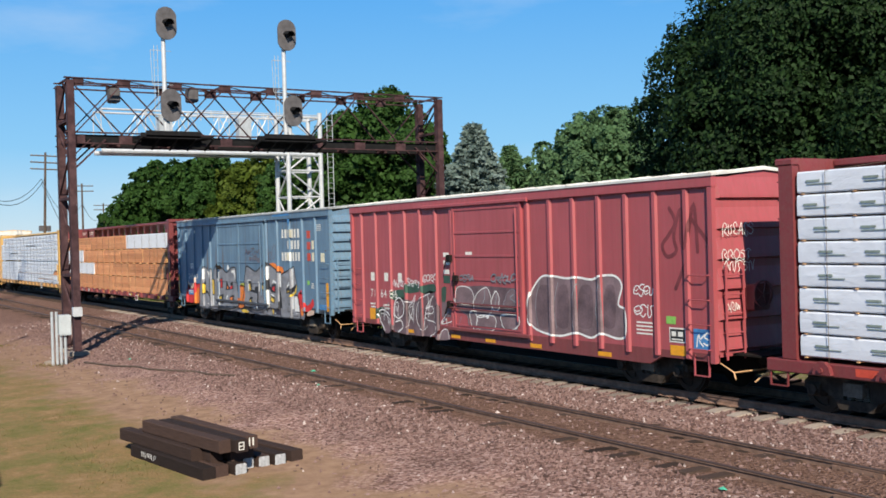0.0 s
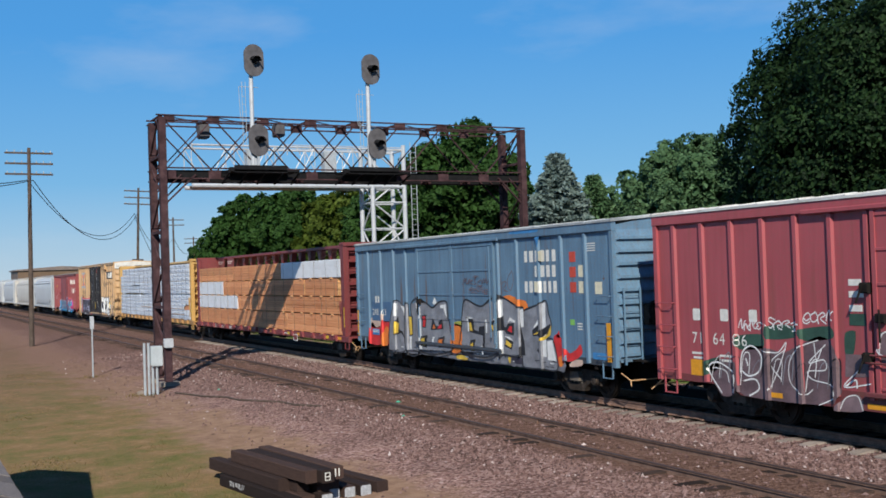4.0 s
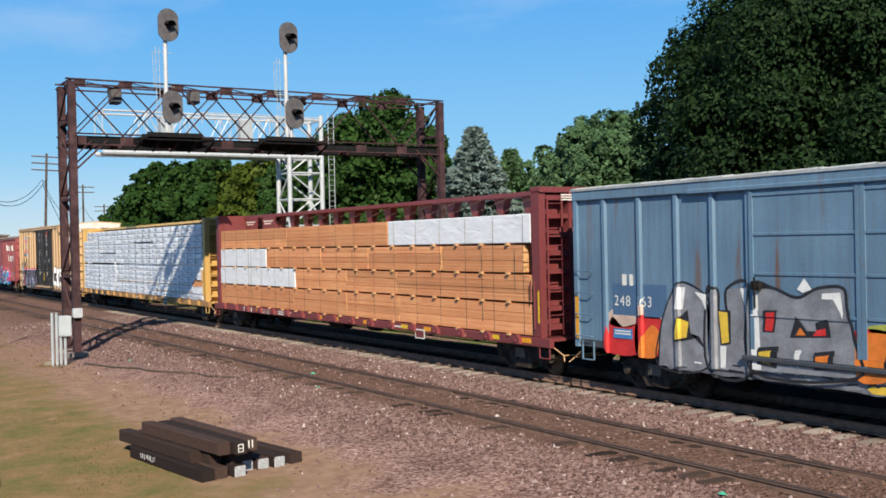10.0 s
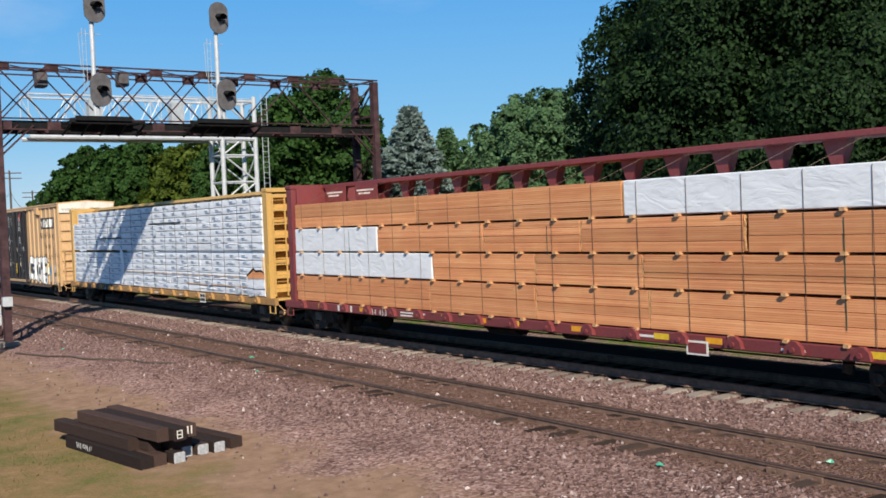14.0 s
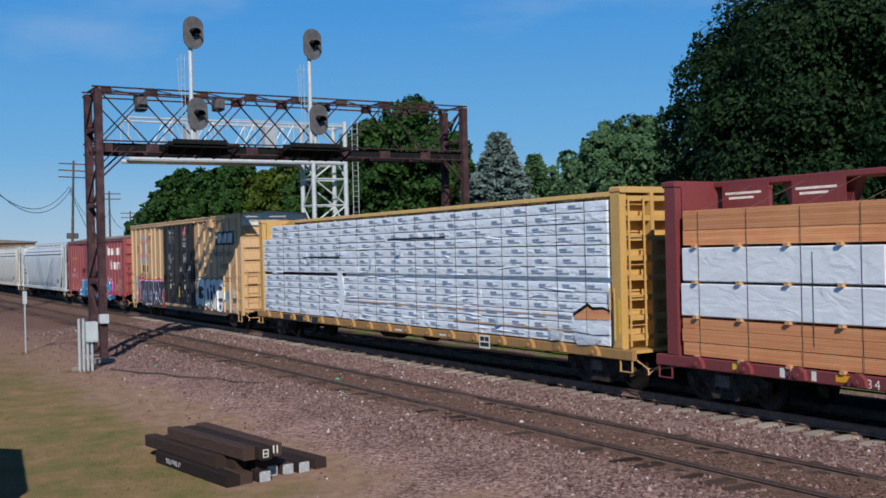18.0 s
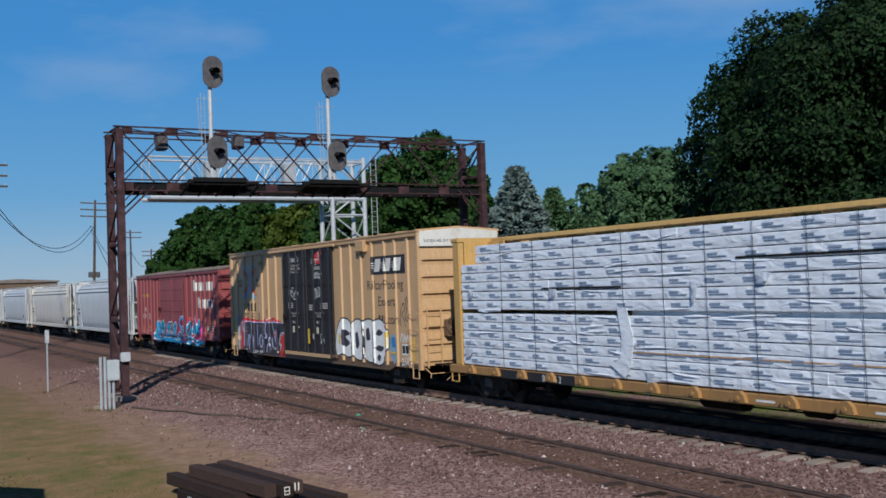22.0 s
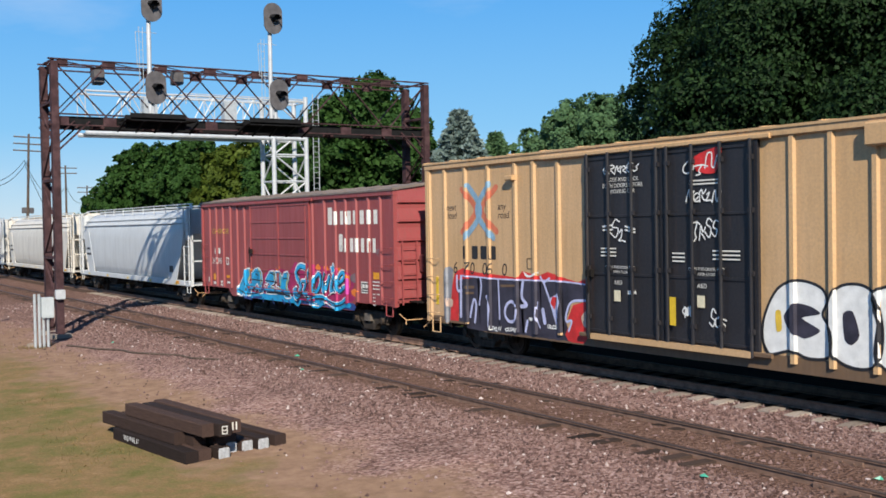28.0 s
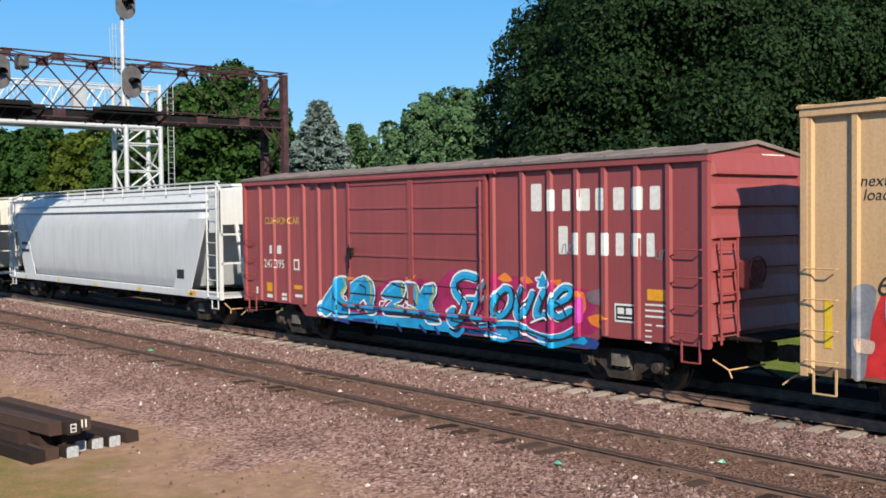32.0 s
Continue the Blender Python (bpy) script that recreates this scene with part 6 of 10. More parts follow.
    ink(car, [(-6.14, 1.16), (-5.74, 1.11), (-5.64, 0.87)], G_white, 3, ribs, r=0.012, ring=False, name="sprayed_line")
    ink(car, [(-2.48, 1.64), (-1.9, 1.65), (-1.92, 1.24), (-2.51, 1.21)], G_mauve, 2, ribs, curve=False, name="sprayed_patch")
    ink(car, [(-1.62, 2.09), (-0.38, 2.16), (1.31, 2.12), (1.36, 1.62), (1.28, 1.02), (-0.67, 0.95), (-1.05, 1.31), (-1.62, 1.51)], G_mauve_dark, 0, (), door, curve=False, name="sprayed_patch")
    ob = ink(car, [(-1.64, 1.68), (-1.58, 2.05), (-1.16, 2.12), (-0.81, 2.0), (-0.77, 1.66)], G_mauve, 2, (), door, label="grey outlined shape on the door")
    ink(ob, [(-1.64, 1.68), (-1.58, 2.05), (-1.16, 2.12), (-0.81, 2.0), (-0.77, 1.66)], G_white, 4, (), door, r=0.013, name="shape_edge")
    ob = ink(car, [(-0.75, 1.61), (-0.62, 1.89), (-0.38, 2.04), (-0.07, 2.1), (0.09, 1.83), (0.12, 1.54), (-0.12, 1.36), (-0.58, 1.32)], G_mauve, 2, (), door, label="grey outlined shape on the door")
    ink(ob, [(-0.75, 1.61), (-0.62, 1.89), (-0.38, 2.04), (-0.07, 2.1), (0.09, 1.83), (0.12, 1.54), (-0.12, 1.36), (-0.58, 1.32)], G_white, 4, (), door, r=0.013, name="shape_edge")
    ob = ink(car, [(0.14, 1.83), (0.31, 2.03), (0.46, 1.85), (0.44, 1.56), (0.18, 1.54)], G_mauve, 2, (), door, label="grey outlined shape on the door")
    ink(ob, [(0.14, 1.83), (0.31, 2.03), (0.46, 1.85), (0.44, 1.56), (0.18, 1.54)], G_white, 4, (), door, r=0.013, name="shape_edge")
    ob = ink(car, [(0.68, 1.62), (0.8, 1.97), (1.11, 2.09), (1.31, 1.88), (1.32, 1.66)], G_mauve, 2, (), door, label="grey outlined shape on the door")
    ink(ob, [(0.68, 1.62), (0.8, 1.97), (1.11, 2.09), (1.31, 1.88), (1.32, 1.66)], G_silver, 4, (), door, r=0.007, name="shape_edge")
    ob = ink(car, [(-0.96, 1.4), (-0.64, 1.48), (-0.59, 1.04), (-0.75, 0.97)], G_mauve, 2, (), door, label="grey outlined shape on the door")
    ink(ob, [(-0.96, 1.4), (-0.64, 1.48), (-0.59, 1.04), (-0.75, 0.97)], G_white, 4, (), door, r=0.013, name="shape_edge")
    ob = ink(car, [(-0.54, 1.34), (0.17, 1.38), (0.3, 1.11), (0.0, 0.96), (-0.52, 0.99)], G_mauve, 2, (), door, label="grey outlined shape on the door")
    ink(ob, [(-0.54, 1.34), (0.17, 1.38), (0.3, 1.11), (0.0, 0.96), (-0.52, 0.99)], G_white, 4, (), door, r=0.013, name="shape_edge")
    ob = ink(car, [(0.53, 1.41), (1.27, 1.43), (1.25, 1.13), (0.72, 1.06)], G_mauve, 2, (), door, label="grey outlined shape on the door")
    ink(ob, [(0.53, 1.41), (1.27, 1.43), (1.25, 1.13), (0.72, 1.06)], G_white, 4, (), door, r=0.013, name="shape_edge")
    ink(car, [(-0.29, 1.35), (-0.26, 1.36)], G_white, 6, (), door, r=0.040, ring=False, name="sprayed_dot")
    ink(car, [(-0.1, 1.34), (-0.07, 1.34)], G_white, 6, (), door, r=0.050, ring=False, name="sprayed_dot")
    ink(car, [(-1.37, 1.28), (-1.47, 0.98)], G_silver, 6, (), door, r=0.010, ring=False, name="sprayed_line")
    ink(car, [(-1.05, 1.31), (-0.9, 1.02)], G_silver, 6, (), door, r=0.020, ring=False, name="sprayed_line")
    ink(car, [(1.1, 1.96), (0.96, 1.87), (1.22, 1.77)], G_silver, 6, (), door, r=0.020, ring=False, name="sprayed_line")
    ink(car, [(-0.19, 2.05), (-0.25, 1.7), (-0.56, 1.63)], G_silver, 6, (), door, r=0.020, ring=False, name="sprayed_line")
    ink(car, [(0.34, 1.93), (0.31, 1.62)], G_silver, 6, (), door, r=0.020, ring=False, name="sprayed_line")
    ink(car, [(1.63, 1.63), (1.78, 2.05), (2.19, 2.42), (2.61, 2.46), (3.17, 2.41), (3.57, 2.44), (4.1, 2.4), (4.47, 2.49), (4.93, 2.49), (5.15, 2.28), (5.02, 1.86), (5.29, 1.72), (5.3, 1.22), (4.99, 1.09), (4.42, 1.17), (4.05, 1.05), (3.51, 1.13), (2.88, 1.02), (2.13, 1.08), (1.71, 1.26)], G_mauve, 0, ribs, label="large rounded grey shapes with a white outline")
    ink(car, [(1.63, 1.63), (1.78, 2.05), (2.19, 2.42), (2.61, 2.46), (3.17, 2.41), (3.57, 2.44), (4.1, 2.4), (4.47, 2.49), (4.93, 2.49), (5.15, 2.28), (5.02, 1.86), (5.29, 1.72), (5.3, 1.22), (4.99, 1.09), (4.42, 1.17), (4.05, 1.05), (3.51, 1.13), (2.88, 1.02), (2.13, 1.08), (1.71, 1.26)], G_white, 2, ribs, r=0.026, name="sprayed_line")
    ink(car, [(1.97, 1.22), (2.0, 1.95), (2.15, 2.21), (2.47, 2.22), (2.57, 1.87), (2.48, 1.2)], G_mauve_dark, 1, ribs, name="shape_fill")
    ink(car, [(2.79, 1.27), (2.82, 1.98), (2.94, 2.23), (3.19, 2.24), (3.26, 1.89), (3.19, 1.24)], G_mauve_dark, 1, ribs, name="shape_fill")
    ink(car, [(3.58, 1.31), (3.61, 2.0), (3.76, 2.25), (4.06, 2.26), (4.15, 1.92), (4.08, 1.29)], G_mauve_dark, 1, ribs, name="shape_fill")
    ink(car, [(4.51, 1.36), (4.54, 2.03), (4.65, 2.27), (4.87, 2.28), (4.94, 1.95), (4.87, 1.34)], G_mauve_dark, 1, ribs, name="shape_fill")
    tag(car, -5.33, -4.64, 2.0, 2.2, G_white, ribs, 5, n=4)
    tag(car, -4.52, -3.66, 2.05, 2.24, G_white, ribs, 6, n=4)
    tag(car, -3.54, -2.75, 2.2, 2.46, G_white, ribs, 7, n=4)
    tag(car, -1.43, -0.72, 2.25, 2.43, G_silver, (), 8, 0.03, n=4, y=-1.528)
    tag(car, 0.09, 1.2, 2.27, 2.5, G_silver, (), 9, 0.035, n=5, y=-1.528)
    # door operating rods and levers
    for z in (1.66, 1.52):
        bm = B()
        bar(bm, (-1.9, -1.58, z), (1.3, -1.58, z - 0.02), 0.02)
        part("operating_rod", bm, M_sill_red, car)
    for z in (2.88, 1.6):
        bm = B()
        bbox(bm, -1.98, -1.8, -1.6, -1.46, z - 0.1, z + 0.1, 0.03)
        bar(bm, (-1.89, -1.6, z + 0.08), (-2.05, -1.62, z - 0.28), 0.02)
        part("door_lever", bm, M_under, car, "black door lever")
    tag(car, 5.5, 6.15, 2.08, 2.32, G_white, ribs, 13, n=4)
    tag(car, 5.5, 6.1, 1.62, 1.92, G_white, ribs, 14, n=3)
    bars(car, [(5.6, 6.1, 1.48 - 0.08 * k, 0.035) for k in range(4)], M_white)
    for pts in ([(6.69, 3.94), (6.86, 3.65), (6.66, 3.38), (6.46, 3.16), (6.6, 2.93), (6.87, 3.04), (6.81, 3.37), (7.02, 3.92), (7.02, 3.26), (7.16, 3.14), (7.39, 4.01), (7.48, 3.03)],
                [(7.33, 3.69), (7.8, 3.19)], [(7.11, 2.76), (6.83, 2.26)]):
        ink(car, pts, G_faint, 1, ribs, r=0.045, ring=False, name="sprayed_line", label="faded dark sprayed loop")
    for x in (2.0, 2.74, 3.46, 4.3):
        ink(car, [(x + 0.03, 1.2), (x - 0.06, 1.75), (x + 0.12, 2.3)], G_silver, 3, ribs, r=0.012, ring=False, name="sprayed_line")
    for k in range(12):
        x = -6.2 + 0.3 * k
        ink(car, [(x, 0.85 + 0.1 * (k % 3)), (x + 0.12, 1.25 + 0.07 * (k % 4)), (x + 0.3, 1.4 + 0.1 * (k % 2)), (x + 0.26, 0.95 + 0.05 * (k % 5))], (G_white, G_silver, G_black)[k % 3], 3 + k % 2, ribs, r=0.009 + 0.003 * (k % 2), ring=False, name="sprayed_line")
    plaque(car, 6.53, 6.8, 1.51, 1.67, y, M_green, "sticker", "green square sticker")
    plaque(car, 6.61, 7.09, 1.13, 1.44, y, M_white, "label_plate")
    plaque(car, 6.64, 7.06, 1.16, 1.41, y - 0.004, M_black, "label_plate", "black and white consolidated stencil")
    bars(car, [(6.68, 6.81, 1.26, 0.1), (6.87, 7.01, 1.26, 0.1), (6.68, 7.01, 1.18, 0.03)], M_white, y - 0.009)
    plaque(car, 6.63, 7.11, 0.86, 1.07, y, M_orange, label="orange inspection patch")
    plaque(car, 7.31, 7.82, 1.03, 1.45, y, M_bluepaint, label="blue painted panel")
    tag(car, 7.36, 7.76, 1.1, 1.38, G_white, (), 16, 0.03, 2, y=y - 0.006)
    # end scribbles
    rng = random.Random(5)
    for y0, y1, z0, z1, n in ((-1.3, -0.4, 3.33, 3.58, 6), (-1.32, -0.5, 2.85, 3.05, 5), (-1.3, -0.4, 2.62, 2.82, 5), (-1.26, -0.85, 1.8, 1.98, 3)):
        bm = B()
        w = (y1 - y0) / n
        for k in range(n):
            for ln in rng.choice(GLYPHS):
                stroke(bm, [(y0 + (k + a + rng.uniform(-0.1, 0.1)) * w, z0 + (c + rng.uniform(-0.1, 0.15)) * (z1 - z0)) for a, c in ln], 0.008, 0.0)
        for v in bm.verts:
            v.co = (h + 0.088, v.co.x, v.co.z)
        tagged(part("scrawl", bm, G_white, car), kind="stuff")


def blue_boxcar():
    ribs = [-7.15, -6.0, -4.87, -3.86, -2.92, 2.5, 3.58, 4.73, 5.86, 6.97]
    car, h = boxcar("blue_boxcar", -49.0, -32.62, 4.45, 0.94, 4.72, M_blue, M_roof_blue, ribs, [(-2.86, -0.38), (-0.38, 2.34)],
                    "weathered blue boxcar with silver graffiti along the side", belly=(-5.2, 5.3, 0.66), end_bars=10, door_bars=4, sill_mat=M_sill_blue, plate=0.1)
    y = PANEL - 0.004
    block_word(car, 3.95, 5.65, 3.62, 3.94, 6, M_white, gap=0.3, label="white block lettering, partly worn", ribs=ribs)
    block_word(car, 4.5, 5.65, 3.2, 3.52, 4, M_white, gap=0.3, ribs=ribs)
    block_word(car, 3.95, 5.65, 2.77, 3.09, 7, M_white, gap=0.3, ribs=ribs)
    for z in (2.79, 3.64):
        plaque(car, 4.55 + 0.25 * (z > 3), 4.72 + 0.25 * (z > 3), z, z + 0.28, -1.506, M_cream, "square", "cream painted patch")
    for z in (3.58, 3.18, 2.78):
        plaque(car, 6.22, 6.5, z, z + 0.27, y, M_red, "square", "red painted square")
    for x, z in ((6.62, 3.18), (6.62, 2.76), (7.34, 2.74)):
        plaque(car, x, x + 0.3, z, z + 0.31, y, M_cream, "square", "cream painted square")
    plaque(car, -6.92, -5.2, 1.72, 2.42, y + 0.002, M_blue_dark, "repaint_patch", "darker blue repainted patch")
    block_word(car, -6.6, -6.15, 2.38, 2.63, 2, M_white, y - 0.003)
    letters("248 163", 0.33, car, -6.87, y - 0.003, 1.93, M_white, spread=1.15, ribs=ribs)
    # silver piece with black edges, white bars and coloured openings
    door = (-2.86, 2.34, [0.94 + 0.25 + 3.01 * k / 4 for k in range(5)])
    plaque(car, -6.9, -6.28, 1.2, 1.42, y - 0.012, M_bluepaint)
    bars(car, [(-6.85, -6.33, 1.35 - 0.06 * k, 0.03) for k in range(2)], M_white, y - 0.017)
    ink(car, [(-7.07, 1.76), (-6.58, 1.97), (-6.22, 1.88), (-6.19, 1.53), (-6.6, 1.44), (-7.02, 1.49)], G_flesh, 0, ribs, door, name="sprayed_patch")
    ink(car, [(-6.36, 1.91), (-5.65, 2.0), (-5.32, 1.84), (-5.39, 1.69), (-6.09, 1.71)], G_flesh, 0, ribs, door, name="sprayed_patch")
    ink(car, [(-7.18, 1.25), (-6.96, 1.67), (-6.6, 1.46), (-6.09, 1.53), (-6.19, 0.87), (-7.11, 0.85)], G_red, 0, ribs, door, name="sprayed_patch")
    ink(car, [(-6.16, 1.66), (-5.52, 1.81), (-5.33, 1.48), (-5.52, 0.89), (-6.19, 0.87)], G_red, 0, ribs, door, name="sprayed_patch")
    ink(car, [(-5.96, 1.28), (-5.67, 1.55), (-5.45, 1.39), (-5.56, 0.87), (-6.05, 0.85)], G_orange, 1, ribs, door, name="sprayed_patch")
    ink(car, [(-0.51, 1.63), (0.1, 1.71), (0.29, 1.37), (0.21, 1.03), (-0.02, 0.87), (-0.49, 0.88)], G_orange, 1, ribs, door, name="sprayed_patch")
    ink(car, [(-0.59, 1.71), (-0.17, 1.79), (0.24, 1.72), (0.14, 1.52), (-0.46, 1.52)], G_red, 0, ribs, door, name="sprayed_patch")
    ink(car, [(-0.26, 1.83), (0.25, 1.87), (0.26, 1.67), (-0.17, 1.7)], G_olive, 0, ribs, door, name="sprayed_patch")
    ink(car, [(2.68, 2.63), (3.1, 2.7), (3.6, 2.58), (3.97, 2.53), (4.1, 2.31), (3.8, 2.25), (3.17, 2.47)], G_orange, 1, ribs, door, name="sprayed_patch")
    ink(car, [(5.33, 1.55), (5.55, 1.66), (5.81, 1.44), (5.81, 0.91), (5.58, 0.8), (5.46, 1.06)], G_red, 0, ribs, door, name="sprayed_patch")
    ink(car, [(5.54, 1.02), (5.74, 1.08), (5.75, 0.83), (5.59, 0.79)], G_orange, 1, ribs, door, name="sprayed_patch")
    ink(car, [(5.85, 1.31), (6.07, 1.17), (6.36, 1.26), (6.59, 1.43), (6.67, 1.2), (6.3, 0.99), (5.92, 0.96)], G_red, 0, ribs, door, name="sprayed_patch")
    ink(car, [(6.06, 0.88), (6.3, 1.01), (6.66, 1.02), (6.63, 0.88), (6.12, 0.81)], G_flesh, 0, ribs, door, name="sprayed_patch")
    ink(car, [(5.46, 1.58), (5.61, 1.75), (5.64, 1.57)], G_red, 0, ribs, door, name="sprayed_patch")
    ob = ink(car, [(-5.48, 0.7), (-5.38, 1.56), (-5.1, 2.17), (-4.76, 2.49), (-4.2, 2.31), (-3.96, 1.95), (-4.07, 0.77)], G_silver, 2, ribs, door, curve=False, label="large silver shape with black edge")
    ink(ob, [(-5.48, 0.7), (-5.38, 1.56), (-5.1, 2.17), (-4.76, 2.49), (-4.2, 2.31), (-3.96, 1.95), (-4.07, 0.77)], G_black, 4, ribs, door, r=0.020, name="shape_edge")
    ob = ink(car, [(-4.06, 2.28), (-3.89, 2.39), (-3.74, 2.32), (-3.72, 1.88), (-3.52, 1.85), (-3.52, 2.38), (-2.9, 2.44), (-2.91, 0.78), (-4.05, 0.77)], G_silver, 2, ribs, door, curve=False, label="large silver shape with black edge")
    ink(ob, [(-4.06, 2.28), (-3.89, 2.39), (-3.74, 2.32), (-3.72, 1.88), (-3.52, 1.85), (-3.52, 2.38), (-2.9, 2.44), (-2.91, 0.78), (-4.05, 0.77)], G_black, 4, ribs, door, r=0.030, name="shape_edge")
    ob = ink(car, [(-2.88, 2.42), (-2.33, 2.44), (-1.76, 2.27), (-1.3, 2.45), (-0.76, 2.47), (-0.68, 2.11), (-0.54, 1.57), (-0.53, 0.9), (-2.88, 0.84)], G_silver, 2, ribs, door, curve=False, label="large silver shape with black edge")
    ink(ob, [(-2.88, 2.42), (-2.33, 2.44), (-1.76, 2.27), (-1.3, 2.45), (-0.76, 2.47), (-0.68, 2.11), (-0.54, 1.57), (-0.53, 0.9), (-2.88, 0.84)], G_black, 4, ribs, door, r=0.030, name="shape_edge")
    ob = ink(car, [(0.24, 1.75), (0.32, 2.24), (0.54, 2.55), (1.48, 2.35), (2.32, 2.53), (2.37, 0.99), (0.23, 0.93)], G_silver, 2, ribs, door, curve=False, label="large silver shape with black edge")
    ink(ob, [(0.24, 1.75), (0.32, 2.24), (0.54, 2.55), (1.48, 2.35), (2.32, 2.53), (2.37, 0.99), (0.23, 0.93)], G_black, 4, ribs, door, r=0.030, name="shape_edge")
    ob = ink(car, [(2.35, 2.55), (2.72, 2.62), (3.52, 2.37), (3.84, 2.32), (3.66, 1.89), (3.67, 1.01), (2.66, 0.95), (2.37, 0.99)], G_silver, 2, ribs, door, curve=False, label="large silver shape with black edge")
    ink(ob, [(2.35, 2.55), (2.72, 2.62), (3.52, 2.37), (3.84, 2.32), (3.66, 1.89), (3.67, 1.01), (2.66, 0.95), (2.37, 0.99)], G_black, 4, ribs, door, r=0.030, name="shape_edge")
    ob = ink(car, [(3.86, 2.26), (4.63, 2.44), (5.02, 2.55), (5.13, 2.23), (5.25, 1.84), (4.85, 1.48), (5.3, 1.5), (5.51, 0.92), (5.42, 0.67), (4.69, 0.67), (3.75, 0.67), (3.72, 1.02), (3.66, 1.89)], G_silver, 2, ribs, door, curve=False, label="large silver shape with black edge")
    ink(ob, [(3.86, 2.26), (4.63, 2.44), (5.02, 2.55), (5.13, 2.23), (5.25, 1.84), (4.85, 1.48), (5.3, 1.5), (5.51, 0.92), (5.42, 0.67), (4.69, 0.67), (3.75, 0.67), (3.72, 1.02), (3.66, 1.89)], G_black, 4, ribs, door, r=0.020, name="shape_edge")
    ink(car, [(-4.92, 1.92), (-4.83, 2.38), (-4.64, 2.39), (-4.73, 1.93)], G_white, 5, ribs, door, curve=False, name="shape_highlight")
    ink(car, [(-4.39, 2.3), (-4.07, 2.26), (-4.08, 1.93), (-4.19, 2.13)], G_white, 5, ribs, door, curve=False, name="shape_highlight")
    ink(car, [(-3.71, 1.24), (-3.55, 1.25), (-3.58, 0.8), (-3.71, 0.81)], G_white, 5, ribs, door, curve=False, name="shape_highlight")
    ink(car, [(-3.17, 2.4), (-2.99, 2.41), (-3.0, 1.97), (-3.11, 2.22)], G_white, 5, ribs, door, curve=False, name="shape_highlight")
    ink(car, [(-2.85, 2.38), (-2.68, 2.39), (-2.62, 0.86), (-2.84, 0.86)], G_white, 5, ribs, door, curve=False, name="shape_highlight")
    ink(car, [(-1.2, 2.36), (-0.81, 2.39), (-0.75, 1.91), (-0.9, 2.15), (-0.97, 2.26), (-1.21, 2.26)], G_white, 5, ribs, door, curve=False, name="shape_highlight")
    ink(car, [(-1.82, 1.3), (-1.67, 1.32), (-1.76, 0.97), (-1.83, 1.07)], G_white, 5, ribs, door, curve=False, name="shape_highlight")
    ink(car, [(0.62, 2.02), (0.72, 2.03), (0.72, 1.56), (0.64, 1.58)], G_white, 5, ribs, door, curve=False, name="shape_highlight")
    ink(car, [(1.77, 1.96), (1.87, 1.96), (1.83, 1.55), (1.77, 1.56)], G_white, 5, ribs, door, curve=False, name="shape_highlight")
    ink(car, [(0.64, 2.02), (0.98, 2.0), (0.96, 1.95), (0.63, 1.96)], G_white, 5, ribs, door, curve=False, name="shape_highlight")
    ink(car, [(2.27, 2.47), (2.47, 2.5), (2.45, 1.01), (2.35, 0.99)], G_white, 5, ribs, door, curve=False, name="shape_highlight")
    ink(car, [(2.53, 2.54), (2.7, 2.56), (2.67, 0.98), (2.51, 0.98)], G_white, 5, ribs, door, curve=False, name="shape_highlight")
    ink(car, [(2.92, 1.88), (3.08, 2.06), (3.37, 1.96), (3.33, 1.9), (3.09, 1.95)], G_white, 5, ribs, door, curve=False, name="shape_highlight")
    ink(car, [(3.65, 2.27), (3.84, 2.32), (3.83, 1.79), (3.68, 1.79)], G_white, 5, ribs, door, curve=False, name="shape_highlight")
    ink(car, [(4.81, 2.47), (4.99, 2.51), (4.98, 1.01), (4.8, 1.01)], G_white, 5, ribs, door, curve=False, name="shape_highlight")
    ink(car, [(5.02, 1.43), (5.28, 1.49), (5.45, 0.93), (5.03, 0.93)], G_white, 5, ribs, door, curve=False, name="shape_highlight")
    ink(car, [(2.76, 1.5), (3.05, 1.49), (3.23, 1.38), (2.9, 1.43)], G_white, 5, ribs, door, curve=False, name="shape_highlight")
    ink(car, [(4.34, 1.81), (4.6, 2.02), (4.62, 1.91), (4.4, 1.77)], G_white, 5, ribs, door, curve=False, name="shape_highlight")
    ink(car, [(1.47, 1.16), (1.56, 1.16), (1.56, 0.9), (1.48, 0.9)], G_white, 5, ribs, door, curve=False, name="shape_highlight")
    ink(car, [(-1.75, 2.42), (-1.58, 2.63), (-1.42, 2.43), (-1.62, 2.36)], G_white, 5, ribs, door, curve=False, name="shape_highlight")
    ink(car, [(-5.0, 1.23), (-4.9, 1.71), (-4.59, 1.93), (-4.52, 1.44), (-4.08, 1.12), (-4.27, 1.39), (-4.55, 1.31)], G_black, 6, ribs, door, curve=False, name="shape_opening")
    ink(car, [(-4.96, 1.28), (-4.85, 1.74), (-4.56, 1.67), (-4.63, 1.35)], G_yellow, 8, ribs, door, curve=False, name="shape_fill")
    ink(car, [(-3.76, 1.96), (-3.42, 1.96), (-3.43, 1.3), (-3.69, 1.26)], G_black, 6, ribs, door, curve=False, name="shape_opening")
    ink(car, [(-3.73, 1.93), (-3.5, 1.92), (-3.47, 1.33), (-3.66, 1.29)], G_yellow, 8, ribs, door, curve=False, name="shape_fill")
    ink(car, [(-2.53, 2.01), (-2.2, 2.02), (-2.29, 1.6), (-2.57, 1.6)], G_black, 6, ribs, door, curve=False, name="shape_opening")
